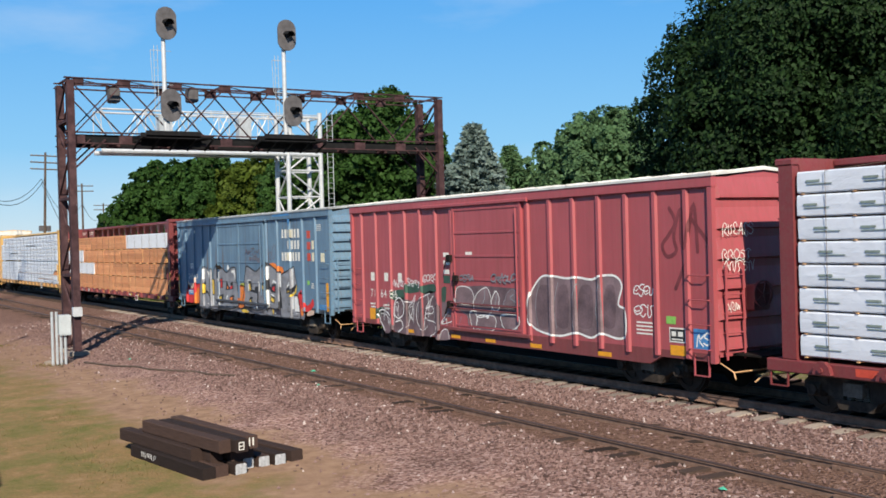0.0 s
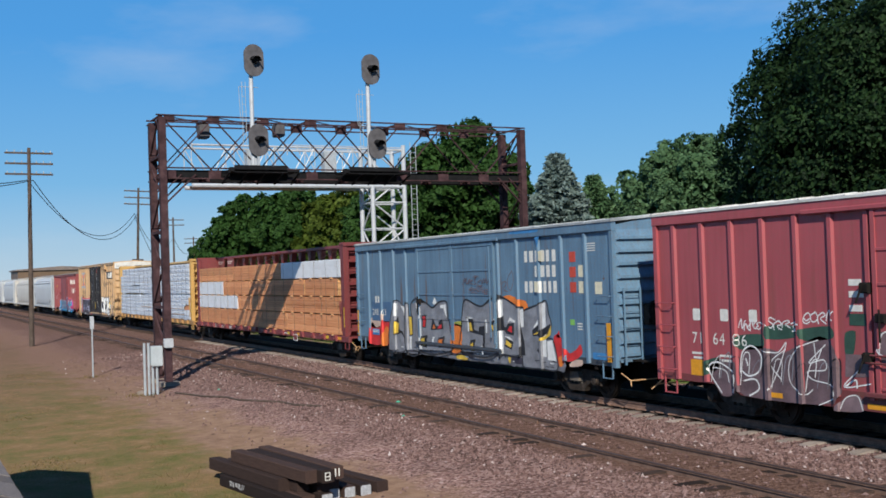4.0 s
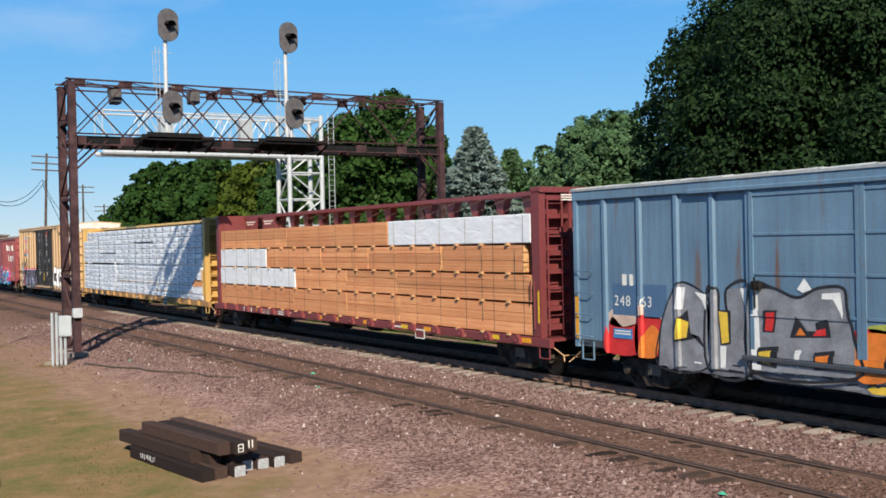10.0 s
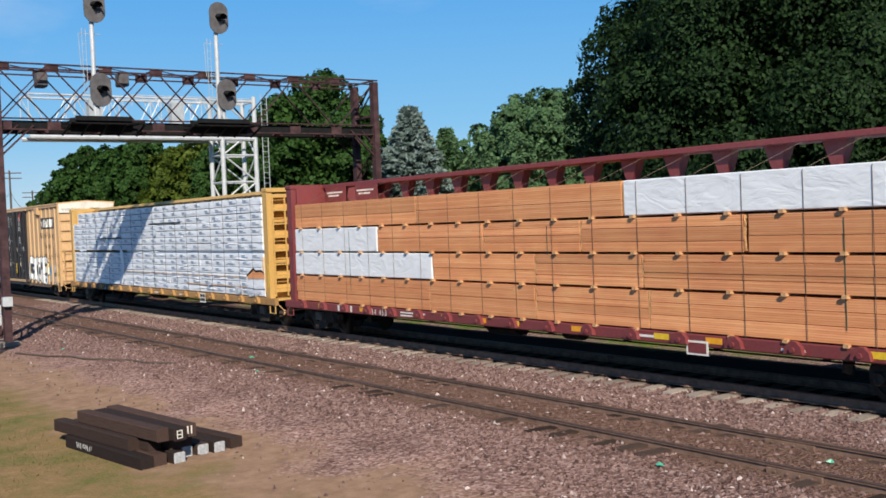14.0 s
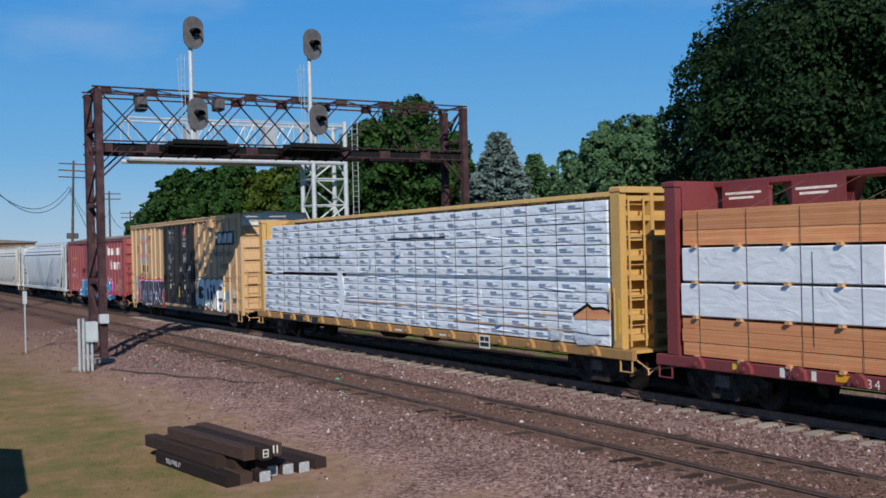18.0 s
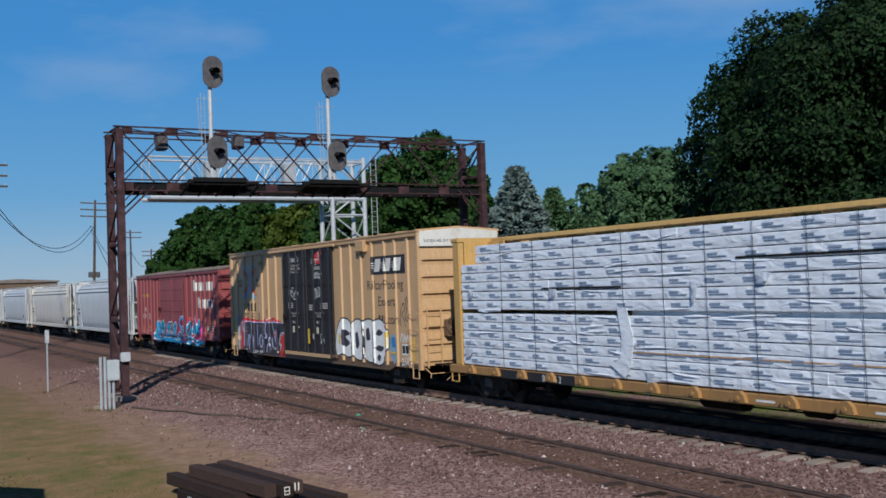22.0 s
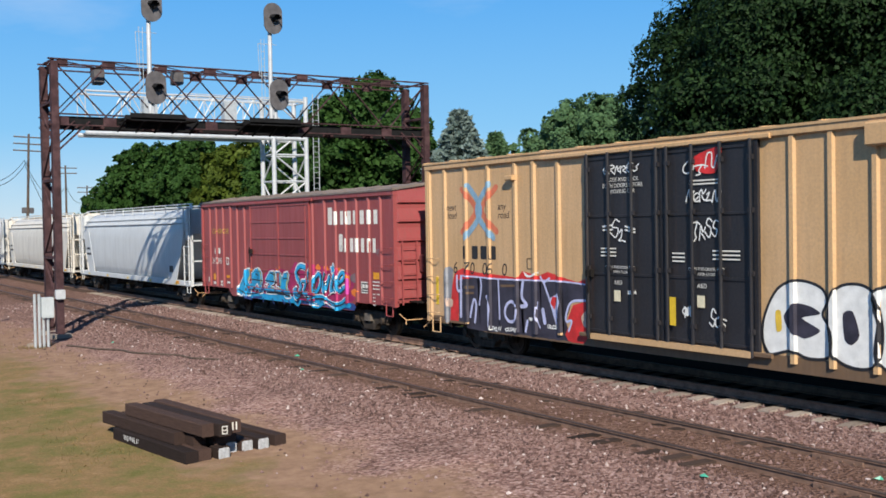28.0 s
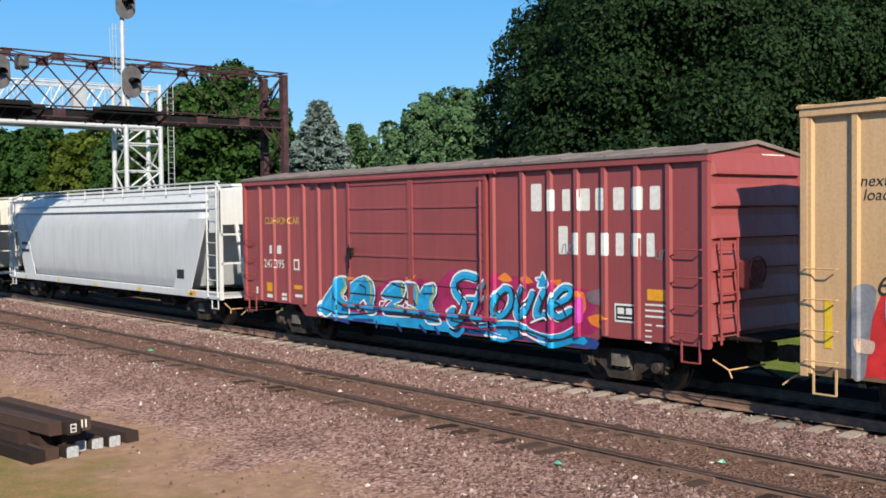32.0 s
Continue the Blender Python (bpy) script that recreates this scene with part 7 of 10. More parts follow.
    ink(car, [(-2.46, 1.97), (-2.25, 1.98), (-2.33, 1.62), (-2.51, 1.62)], G_red, 8, ribs, door, curve=False, name="shape_fill")
    ink(car, [(-1.93, 1.53), (-1.77, 1.93), (-1.54, 1.67), (-1.33, 1.68), (-1.35, 1.83), (-1.08, 1.91), (-1.02, 1.59)], G_black, 6, ribs, door, curve=False, name="shape_opening")
    ink(car, [(-1.79, 1.58), (-1.69, 1.73), (-1.56, 1.59)], G_orange, 8, ribs, door, curve=False, name="shape_fill")
    ink(car, [(-1.42, 1.59), (-1.31, 1.7), (-1.13, 1.74), (-1.12, 1.61)], G_red, 8, ribs, door, curve=False, name="shape_fill")
    ink(car, [(-2.69, 1.29), (-2.19, 1.35), (-2.25, 0.93), (-2.72, 0.97)], G_black, 6, ribs, door, curve=False, name="shape_opening")
    ink(car, [(-2.65, 1.21), (-2.37, 1.26), (-2.4, 0.99), (-2.68, 1.02)], G_yellow, 8, ribs, door, curve=False, name="shape_fill")
    ink(car, [(-1.39, 1.29), (-0.95, 1.36), (-0.99, 1.02), (-1.4, 0.97)], G_black, 6, ribs, door, curve=False, name="shape_opening")
    ink(car, [(-1.35, 1.22), (-1.07, 1.27), (-1.1, 1.05), (-1.36, 1.02)], G_orange, 8, ribs, door, curve=False, name="shape_fill")
    ink(car, [(0.72, 1.97), (1.02, 1.97), (1.04, 1.64), (1.32, 1.59), (1.36, 1.74), (1.69, 1.77), (1.71, 1.01), (1.59, 1.01), (1.57, 1.48), (0.74, 1.56)], G_black, 6, ribs, door, curve=False, name="shape_opening")
    ink(car, [(0.75, 1.84), (0.87, 1.85), (0.95, 1.59), (0.76, 1.61)], G_yellow, 8, ribs, door, curve=False, name="shape_fill")
    ink(car, [(0.78, 1.3), (1.11, 1.35), (1.04, 0.98), (0.77, 0.97)], G_black, 6, ribs, door, curve=False, name="shape_opening")
    ink(car, [(0.82, 1.18), (1.0, 1.24), (0.98, 1.0), (0.82, 1.0)], G_yellow, 8, ribs, door, curve=False, name="shape_fill")
    ink(car, [(2.04, 1.87), (2.72, 2.09), (2.74, 1.78), (2.86, 1.75), (2.96, 1.87), (3.31, 1.9), (3.28, 1.54), (2.85, 1.58), (2.78, 1.67), (2.12, 1.61)], G_black, 6, ribs, door, curve=False, name="shape_opening")
    ink(car, [(2.1, 1.79), (2.38, 1.86), (2.35, 1.76), (2.39, 1.68), (2.19, 1.64)], G_yellow, 8, ribs, door, curve=False, name="shape_fill")
    ink(car, [(2.94, 1.67), (3.07, 1.8), (3.2, 1.8), (3.19, 1.61)], G_red, 8, ribs, door, curve=False, name="shape_fill")
    ink(car, [(2.74, 1.21), (2.84, 1.46), (3.24, 1.34), (3.13, 1.13)], G_black, 6, ribs, door, curve=False, name="shape_opening")
    ink(car, [(2.79, 1.26), (2.86, 1.4), (3.15, 1.28), (3.09, 1.18)], G_yellow, 8, ribs, door, curve=False, name="shape_fill")
    ink(car, [(4.28, 1.72), (4.65, 1.91), (4.66, 1.59), (4.3, 1.56)], G_black, 6, ribs, door, curve=False, name="shape_opening")
    ink(car, [(4.36, 1.62), (4.59, 1.69), (4.58, 1.63), (4.37, 1.6)], G_yellow, 8, ribs, door, curve=False, name="shape_fill")
    ink(car, [(4.69, 1.72), (5.22, 1.93), (5.19, 1.76), (4.8, 1.54), (4.7, 1.55)], G_black, 6, ribs, door, curve=False, name="shape_opening")
    ink(car, [(4.72, 1.51), (5.05, 1.63), (5.26, 1.89), (5.23, 1.63), (4.92, 1.48), (4.71, 1.44)], G_yellow, 8, ribs, door, curve=False, name="shape_fill")
    ink(car, [(3.64, 1.89), (3.84, 1.41), (3.88, 0.99), (3.62, 1.0)], G_black, 6, ribs, door, curve=False, name="shape_opening")
    ink(car, [(4.48, 1.17), (4.68, 1.3), (4.66, 1.06)], G_black, 6, ribs, door, curve=False, name="shape_opening")
    # overspray on the deep side sill
    blot(car, "sprayed_patch", G_steel, -5.3, 5.9, 0.66, 1.02, (), seed=26, y=-1.4423)
    rng = random.Random(12)
    for k in range(9):
        x = -5.2 + 1.2 * k + rng.uniform(-0.2, 0.2)
        blot(car, "sprayed_patch", (G_silver, G_char, G_steel)[k % 3], x, x + rng.uniform(0.7, 1.5), 0.7 + 0.03 * (k % 3), 0.92, (), seed=60 + k, y=-1.4426 - 0.0002 * (k % 2))
    for k in range(30):
        x, z = rng.uniform(-5.2, 5.4), rng.uniform(0.72, 0.92)
        ink(car, [(x, z), (x + rng.uniform(0.05, 0.4), z + rng.uniform(-0.03, 0.03))], (G_white, G_black, G_char)[k % 3], 5, (), r=rng.uniform(0.006, 0.02), ring=False, name="paint_run")
    blot(car, "sprayed_patch", G_yellow, -0.35, 0.45, 0.66, 0.8, (), seed=28, y=-1.4455)
    blot(car, "sprayed_patch", G_yellow, 2.9, 3.05, 0.7, 1.0, (), seed=29, y=-1.4455)
    bars(car, [(6.17, 6.37, 1.92, 0.15)], M_green)
    tag(car, 0.42, 1.95, 2.98, 3.22, G_mauve_dark, (), 27, y=-1.532)
    tag(car, 0.8, 1.95, 2.75, 2.95, G_mauve, (), 29, y=-1.532)
    tag(car, 2.6, 3.3, 2.8, 3.3, G_mauve, ribs, 28, n=2)
    plaque(car, 7.15, 7.75, 1.08, 1.25, y, M_bluepaint, "label_plate")
    plaque(car, 7.86, 8.04, 1.05, 2.02, -1.514, M_orange, "marking", "orange corner stripe")
    plaque(car, -8.17, -8.05, 1.1, 2.1, -1.514, M_orange, "marking", "orange corner stripe")
    bars(car, [(7.0, 7.4, 4.02 - 0.06 * k, 0.025) for k in range(4)], M_white)
    bars(car, [(6.5, 6.72, 1.95 - 0.07 * k, 0.03) for k in range(3)], M_white)
    blot(car, "paint_patch", M_bluepaint, 3.3, 4.9, 4.44, 4.53, (), 8, 29, y=-1.528)
    ink(car, [(4.62, 4.4), (4.9, 4.4), (4.84, 4.2), (4.76, 4.02), (4.7, 4.18)], M_bluepaint, 30, (), name="paint_patch")
    plaque(car, h + 0.005, h + 0.01, 1.1, 1.25, -1.2, M_orange)


def lumber_flat(name, u0, u1, mat, label, z_top, deck=1.02, sill_mat=None):
    """Centre-beam flat car: bulkheads at both ends, a trussed wall down the middle and a deck with cable winches."""
    car, h = car_thing(name, u0, u1, label, "lumber car")
    e = h + 0.7
    for s in (-1, 1):
        bm = B()
        bbox(bm, -e, e, *sorted((s * 1.36, s * 1.5)), deck - 0.24, deck, 0.02)
        part("side_sill", bm, sill_mat or mat, car)
    bm = B()
    box(bm, -e, e, -1.36, 1.36, deck - 0.08, deck - 0.01)
    part("deck", bm, mat, car)
    # bulkheads
    for s in (-1, 1):
        x0, x1 = sorted((s * (h + 0.03), s * (h + 0.35)))
        for y in (-1.38, 1.38):
            bm = B()
            bbox(bm, x0, x1, y - 0.1, y + 0.1, deck, z_top, 0.02)
            part("bulkhead_post", bm, mat, car)
        bm = B()
        box(bm, *sorted((s * (h + 0.03), s * (h + 0.09))), -1.3, 1.3, deck, z_top - 0.02)
        part("bulkhead_plate", bm, mat, car)
        bm = B()
        bbox(bm, *sorted((s * (h + 0.03), s * (h + 0.4))), -1.5, 1.5, z_top - 0.02, z_top + 0.12, 0.03)
        part("bulkhead_top", bm, mat, car)
        for k in range(8):
            z = deck + 0.25 + (z_top - deck - 0.4) * k / 7
            bm = B()
            bbox(bm, 0.0, 0.3, -1.28, 1.28, z - 0.06, z + 0.06, 0.03, pose(s * (h + 0.09), 0, 0, 0, 0, 0 if s > 0 else 180))
            part("bulkhead_rib", bm, mat, car)
        bm = B()
        for y in (-0.55, 0.55):
            box(bm, *sorted((s * (h + 0.12), s * (h + 0.42))), y - 0.05, y + 0.05, deck, z_top)
        part("bulkhead_stiffener", bm, mat, car)
        ladder(car, s * (h + 0.42) if s > 0 else -(h + 0.5), -1.1, deck + 0.2, z_top - 0.3, 0.45, mat, 10, "y", stiles=True)
        stirrup(car, s * (e - 0.25), -1.46, deck - 0.2, mat)
    bm = B()
    bar(bm, (h + 0.2, -1.56, deck + 0.2), (h + 0.2, -1.56, deck + 1.4), 0.02)
    bar(bm, (h + 0.05, -1.56, deck + 0.9), (h + 0.05, -1.56, deck + 1.4), 0.02)
    part("grab_iron", bm, mat, car)
    plaque(car, h + 0.24, h + 0.3, deck + 0.35, deck + 1.15, -1.482, M_yellowbar, "grab_strip", "yellow safety strip")
    # the middle wall
    for z in (z_top - 0.02, deck + 0.02):
        bm = B()
        bbox(bm, -h, h, -0.33, 0.33, z, z + 0.13, 0.02)
        part("beam_chord", bm, mat, car)
    n = 17
    for k in range(n):
        x = -h + 2 * h * (k + 0.5) / n
        bm = B()
        slab(bm, [(x - 0.1, deck), (x + 0.1, deck), (x + 0.1, z_top - 0.45), (x + 0.28, z_top), (x - 0.28, z_top), (x - 0.1, z_top - 0.45)], -0.12, 0.12)
        part("beam_post", bm, mat, car)
    bm = B()
    box(bm, -h, h, -0.05, 0.05, deck, z_top - 0.95)
    part("beam_web", bm, mat, car)
    # winches along the sill
    m = 17
    bm = B()
    slab(bm, [(-0.2, deck - 0.2), (0.2, deck - 0.2), (0.16, deck - 0.06), (0.06, deck + 0.03), (-0.06, deck + 0.03), (-0.16, deck - 0.06)], -1.6, -1.5)
    disc(bm, (0, -1.6, deck - 0.12), "y", 0.05, 0.08, 10)
    me = mesh_of("cable_winch", bm, sill_mat or mat)
    for k in range(m):
        part("cable_winch", me, None, car, at=(-h + 0.6 + (2 * h - 1.2) * k / (m - 1), 0, 0))
    underframe(car, h, 1.65, deck - 0.06, e, 0.7)
    return car, h, e


def pack(car, x0, x1, z0, z1, mat, name="lumber_pack", label="", side=-1, depth=1.05, out=1.47, r=0.02):
    bm = B()
    if mat is not M_wood or side > 0:
        bbox(bm, x0 + 0.01, x1 - 0.01, *sorted((side * (out - depth), side * out)), z0 - 0.012, z1 + 0.01, r)
        return part(name, bm, mat, car, label)
    # sawn lumber: the pack is several courses of boards, not quite flush with one another
    rng = random.Random(int(x0 * 31 + z0 * 17))
    n = rng.choice((2, 3, 3, 4))
    cuts = [z0 - 0.012] + sorted(z0 + (z1 - z0) * (k + rng.uniform(-0.2, 0.2)) / n for k in range(1, n)) + [z1 + 0.01]
    bbox(bm, x0 + 0.03, x1 - 0.03, -(out - 0.04), -(out - depth), z0 - 0.012, z1 + 0.01, r)
    pk = part(name, bm, mat, car, label)
    for a, b in zip(cuts, cuts[1:]):
        bm = B()
        bbox(bm, x0 + rng.uniform(0.005, 0.05), x1 - rng.uniform(0.005, 0.05), -out + rng.uniform(-0.004, 0.016), -(out - 0.3), a + 0.004, b - 0.006, 0.006)
        part("board_course", bm, mat, pk)
    return pk


def strap_line(bm, x, z0, z1, y, top=None):
    bar(bm, (x, y, z0), (x, y, z1), 0.005, 5)
    if top:
        bar(bm, (x, y, z1), (x + 0.5, -0.3, top), 0.005, 5)


def red_lumber_car():
    zt = 4.62
    car, h, e = lumber_flat("red_lumber_car", -73.0, -50.72, M_cb, "maroon lumber car stacked with orange sawn lumber", zt)
    rows = [
        (1.06, 1.82, [(-11.05, -3.47, M_wood), (-3.47, 0.84, M_wood), (0.84, 4.39, M_wood), (4.39, 11.1, M_wood)]),
        (1.89, 2.55, [(-11.05, -3.35, M_tarp), (-3.3, 0.85, M_wood), (0.85, 4.24, M_wood), (4.24, 11.1, M_wood)]),
        (2.62, 3.3, [(-11.0, -6.05, M_tarp), (-6.0, -1.07, M_wood), (-1.07, 2.43, M_wood), (2.43, 6.84, M_wood), (6.9, 10.75, M_wood)]),
        (3.37, 4.08, [(-11.0, -4.0, M_wood), (-4.0, 3.75, M_wood), (3.78, 11.1, M_tarp)])]
    for z0, z1, ps in rows:
        for x0, x1, m in ps:
            pk = pack(car, x0, x1, z0, z1, m, "tarpaulin_pack" if m is M_tarp else "lumber_pack", "pack of lumber under pale tarpaulin" if m is M_tarp else "strapped pack of orange sawn boards")
            if m is M_wood:
                bm = B()
                rng = random.Random(int(x0 * 100))
                n = int((z1 - z0) / 0.042)
                for k in range(n):
                    box(bm, x1 - 0.012, x1 - 0.006 + rng.uniform(0, 0.05), -1.46, -1.3, z0 + 0.014 + k * 0.042, z0 + 0.05 + k * 0.042)
                tagged(part("end_grain", bm, M_wood_end, pk), kind="stuff")
            pack(car, x0, x1, z0, z1, m, "tarpaulin_pack" if m is M_tarp else "lumber_pack", side=1)
        bm = B()
        box(bm, -0.05, 0.05, -1.54, -0.4, -0.06, 0.0)
        me = mesh_of("dunnage", bm, M_dunnage)
        for k in range(18):
            part("dunnage", me, None, car, at=(-10.6 + 1.22 * k, 0, z0))
    rng = random.Random(8)
    for k in range(17):
        x = -10.5 + 21.3 * k / 16
        bm = B()
        zt2 = 4.05
        strap_line(bm, x, 0.9, zt2, -1.482, zt)
        part("tie_cable", bm, M_cable, car, "thin steel tie-down cable")
    for x in (-7.6, 1.3, 8.9, 10.4):
        bm = B()
        box(bm, x, x + 0.02, -1.476, -1.472, 1.1 + rng.uniform(0, 1.5), 3.2)
        part("pack_strap", bm, G_green, car, "thin green plastic strapping")
    y = -1.503
    for k, x in enumerate((-9.4, -6.9, -2.74, -1.24, 0.03, 2.26, 4.73, 6.07, 9.5, 10.9)):
        plaque(car, x - 0.2, x + 0.2, 0.86, 0.98, y, (M_yellowbar, M_orange)[k % 2], "reflector", "yellow reflector strip")
    letters("734 453", 0.24, car, -6.6, y, 0.80, M_white, spread=1.3)
    block_word(car, -8.4, -7.4, 0.82, 1.0, 4, M_white, y)
    bars(car, [(-4.9, -4.2, 0.92, 0.04), (-4.1, -3.7, 0.92, 0.04), (-4.9, -4.3, 0.84, 0.04), (-4.2, -3.8, 0.84, 0.04), (4.1, 4.6, 0.88, 0.05), (7.6, 8.1, 0.85, 0.05)], M_white, y)
    plaque(car, 5.4, 5.95, 0.62, 0.9, y - 0.02, M_white, "sign_frame", "white framed stencil panel")
    plaque(car, 5.45, 5.9, 0.66, 0.86, y - 0.026, M_cb, "sign_frame")
    for x0 in (-10.9, -9.0):
        bm = B()
        box(bm, x0, x0 + 1.3, -0.36, -0.34, zt - 0.62, zt + 0.02)
        part("end_panel", bm, M_cb, car)
        bars(car, [(x0 + 0.1, x0 + 1.1, zt - 0.2, 0.05), (x0 + 0.2, x0 + 0.9, zt - 0.3, 0.05)], M_white, -0.365)
    bm = B()
    for k in range(3):
        box(bm, h + 0.5, h + 0.505, -0.9 + 0.0, 0.1, zt - 0.1 - k * 0.06, zt - 0.07 - k * 0.06)
    part("small_print", bm, M_white, car)
    return car


def wrapped_layer(car, x0, x1, z0, z1, n, seed, print_mat, mat):
    """One layer of wrapped packs with printed bars."""
    rng = random.Random(seed)
    w = (x1 - x0) / n
    for k in range(n):
        a, b = x0 + k * w, x0 + (k + 1) * w
        o = 1.46 + rng.uniform(-0.012, 0.012)
        bm = B()
        # a slack rounded front, a little uneven
        m = 8
        xs = [a + 0.006 + (b - a - 0.012) * j / m for j in range(m + 1)]
        prof = [(0.0, 0.03), (0.06, 0.0), (0.5, -0.006), (0.93, 0.0), (1.0, 0.035)]
        grid = []
        for x in xs:
            col = []
            for f, d in prof:
                dd = d + 0.012 * noise.noise((x * 1.7, f * 2, seed))
                col.append(bm.verts.new((x, -o + dd, z0 + 0.004 + (z1 - z0 - 0.012) * f + 0.006 * noise.noise((x * 2, f, seed + 9)))))
            col.append(bm.verts.new((x, -0.45, z1 - 0.008)))
            col.insert(0, bm.verts.new((x, -0.45, z0 + 0.004)))
            grid.append(col)
        for i in range(m):
            for j in range(6):
                bm.faces.new((grid[i][j], grid[i + 1][j], grid[i + 1][j + 1], grid[i][j + 1]))
            bm.faces.new((grid[i][0], grid[i][6], grid[i + 1][6], grid[i + 1][0]))
        bm.faces.new(grid[0])
        bm.faces.new(grid[-1][::-1])
        pk = part("wrapped_pack", bm, mat, car, "pack of lumber in white printed wrap")
        bm = B()
        q = a + rng.uniform(0.15, 0.5)
        while q < b - 0.7:
            zz = z0 + (z1 - z0) * 0.35
            box(bm, q, q + 0.3, -o - 0.022, -o - 0.016, zz + 0.055, zz + 0.095)
            box(bm, q + 0.02, q + 0.56, -o - 0.022, -o - 0.016, zz + 0.008, zz + 0.026)
            q += rng.uniform(0.95, 1.25)
        if bm.verts:
            tagged(part("printed_mark", bm, print_mat, pk), kind="stuff")
        else:
            bm.free()


def yellow_lumber_car():
    zt = 4.62
    car, h, e = lumber_flat("yellow_lumber_car", -97.4, -75.2, M_yel, "yellow lumber car stacked with white wrapped lumber", zt, sill_mat=M_sill_yel)
    z = 1.05
    for k in range(6):
        wrapped_layer(car, -h + 0.08, h - 0.12, z, z + 0.245, 4 + k % 2, 40 + k, M_print, M_wrap)
        z += 0.248
    z += 0.1
    for k in range(7):
        left = -h + 0.08 if k < 5 else -h + 0.9
        wrapped_layer(car, left, h - 0.12, z, z + 0.255, 5 - k % 2, 60 + k, M_print, M_wrap)
        z += 0.262
    bm = B()
    box(bm, -3.6, h - 0.15, -1.25, -0.5, 2.53, 2.645)
    part("spacer_gap", bm, M_tarp, car, "dark gap over spacers between the tiers")
    for x0, x1, zz in ((-6.9, -3.7, 3.2), (0.0, 3.6, 3.74)):
        bm = B()
        box(bm, x0, x1, -1.487, -1.47, zz - 0.02, zz + 0.025)
        part("torn_fold", bm, M_under, car, "dark fold where the wrap has torn")
    # torn wrap with bare boards showing
    bm = B()
    slab(bm, [(9.72, 1.64), (11.04, 1.67), (11.04, 1.85), (10.82, 1.92), (10.42, 1.89), (10.23, 1.97), (9.93, 1.84), (9.72, 1.74)], -1.492, -1.47)
    part("torn_opening", bm, M_wood, car, "bare brown boards where the wrap has torn")
    bm = B()
    slab(bm, [(9.68, 1.72), (9.93, 1.82), (10.23, 1.96), (10.42, 1.88), (10.82, 1.91), (11.05, 1.85), (11.05, 1.9), (10.8, 1.97), (10.42, 1.95), (10.23, 2.04), (9.9, 1.89), (9.66, 1.78)], -1.5, -1.49)
    part("torn_edge", bm, M_under, car, "dark ragged edge of the tear")
    bm = B()
    slab(bm, [(9.6, 1.58), (10.3, 1.63), (11.04, 1.64), (11.01, 1.34), (10.4, 1.3), (9.58, 1.36)], -1.49, -1.47)
    part("loose_flap", bm, M_wrap, car, "white flap of wrap hanging below the tear")
    bm = B()
    slab(bm, [(-3.64, 1.08), (-3.4, 1.4), (-3.28, 2.0), (-3.5, 2.7), (-3.85, 2.74), (-3.72, 2.0), (-3.8, 1.5), (-4.2, 1.38)], -1.5, -1.486)
    part("loose_flap", bm, M_wrap, car, "loose white flap of wrap")
    bm = B()
    for x0, x1, zz in ((-3.6, 9.6, 1.68), (4.0, 9.6, 1.33)):
        box(bm, x0, x1, -1.484, -1.476, zz, zz + 0.03)
    part("board_edge", bm, M_dunnage, car)
    for x in (-8.82, -7.26, -5.46, -3.6, -2.2, -0.86, 0.49, 1.85, 3.04, 4.22, 5.36, 6.62, 7.79, 9.06, 10.19):
        bm = B()
        bar(bm, (x, -1.495, 0.9), (x, -1.495, 4.5), 0.0055, 5)
        bar(bm, (x, -1.495, 4.5), (x + 0.4, -0.3, zt), 0.007, 5)
        part("tie_cable", bm, M_frame, car, "thin steel tie-down cable")
    # slack creases and small torn edges of the wrap
    rng = random.Random(17)
    for k in range(70):
        x, z = rng.uniform(-h + 0.4, h - 1.6), rng.uniform(1.1, 4.3)
        ln, dz, t2 = rng.uniform(0.3, 1.3), rng.uniform(-0.06, 0.06), rng.uniform(0.012, 0.03)
        bm = B()
        a = [bm.verts.new(p) for p in ((x, -1.462, z - t2), (x + ln * 0.5, -1.462, z + dz - t2 * 1.5), (x + ln, -1.462, z + dz * 1.6 - t2))]
        b = [bm.verts.new(p) for p in ((x, -1.47, z), (x + ln * 0.45, -1.497, z + dz), (x + ln, -1.47, z + dz * 1.6))]
        c = [bm.verts.new(p) for p in ((x, -1.462, z + t2), (x + ln * 0.5, -1.462, z + dz + t2 * 2), (x + ln, -1.462, z + dz * 1.6 + t2))]
        for r0, r1 in ((a, b), (b, c)):
            for i in range(2):
                bm.faces.new((r0[i], r0[i + 1], r1[i + 1], r1[i]))
        part("wrap_crease", bm, M_wrap, car)
    for x, z, w, q in ((-10.9, 1.55, 0.5, 0.3), (-2.9, 1.25, 0.4, 0.5), (0.5, 3.45, 0.45, 0.25), (-1.35, 3.3, 0.25, 0.5), (8.6, 1.35, 0.7, 0.3), (9.6, 1.3, 1.2, 0.28), (6.2, 1.5, 0.4, 0.2), (-6.6, 3.2, 0.4, 0.25), (-10.6, 3.2, 0.3, 0.25)):
        bm = B()
        v = [bm.verts.new(p) for p in ((x, -1.485, z), (x + w, -1.5, z - q * 0.15), (x + w * 0.8, -1.55, z - q * 0.8), (x + w * 0.2, -1.53, z - q))]
        bm.faces.new(v)
        bmesh.ops.solidify(bm, geom=bm.faces[:], thickness=0.006)
        part("torn_flap", bm, M_wrap, car, "loose torn flap of white wrap")
    y = -1.503
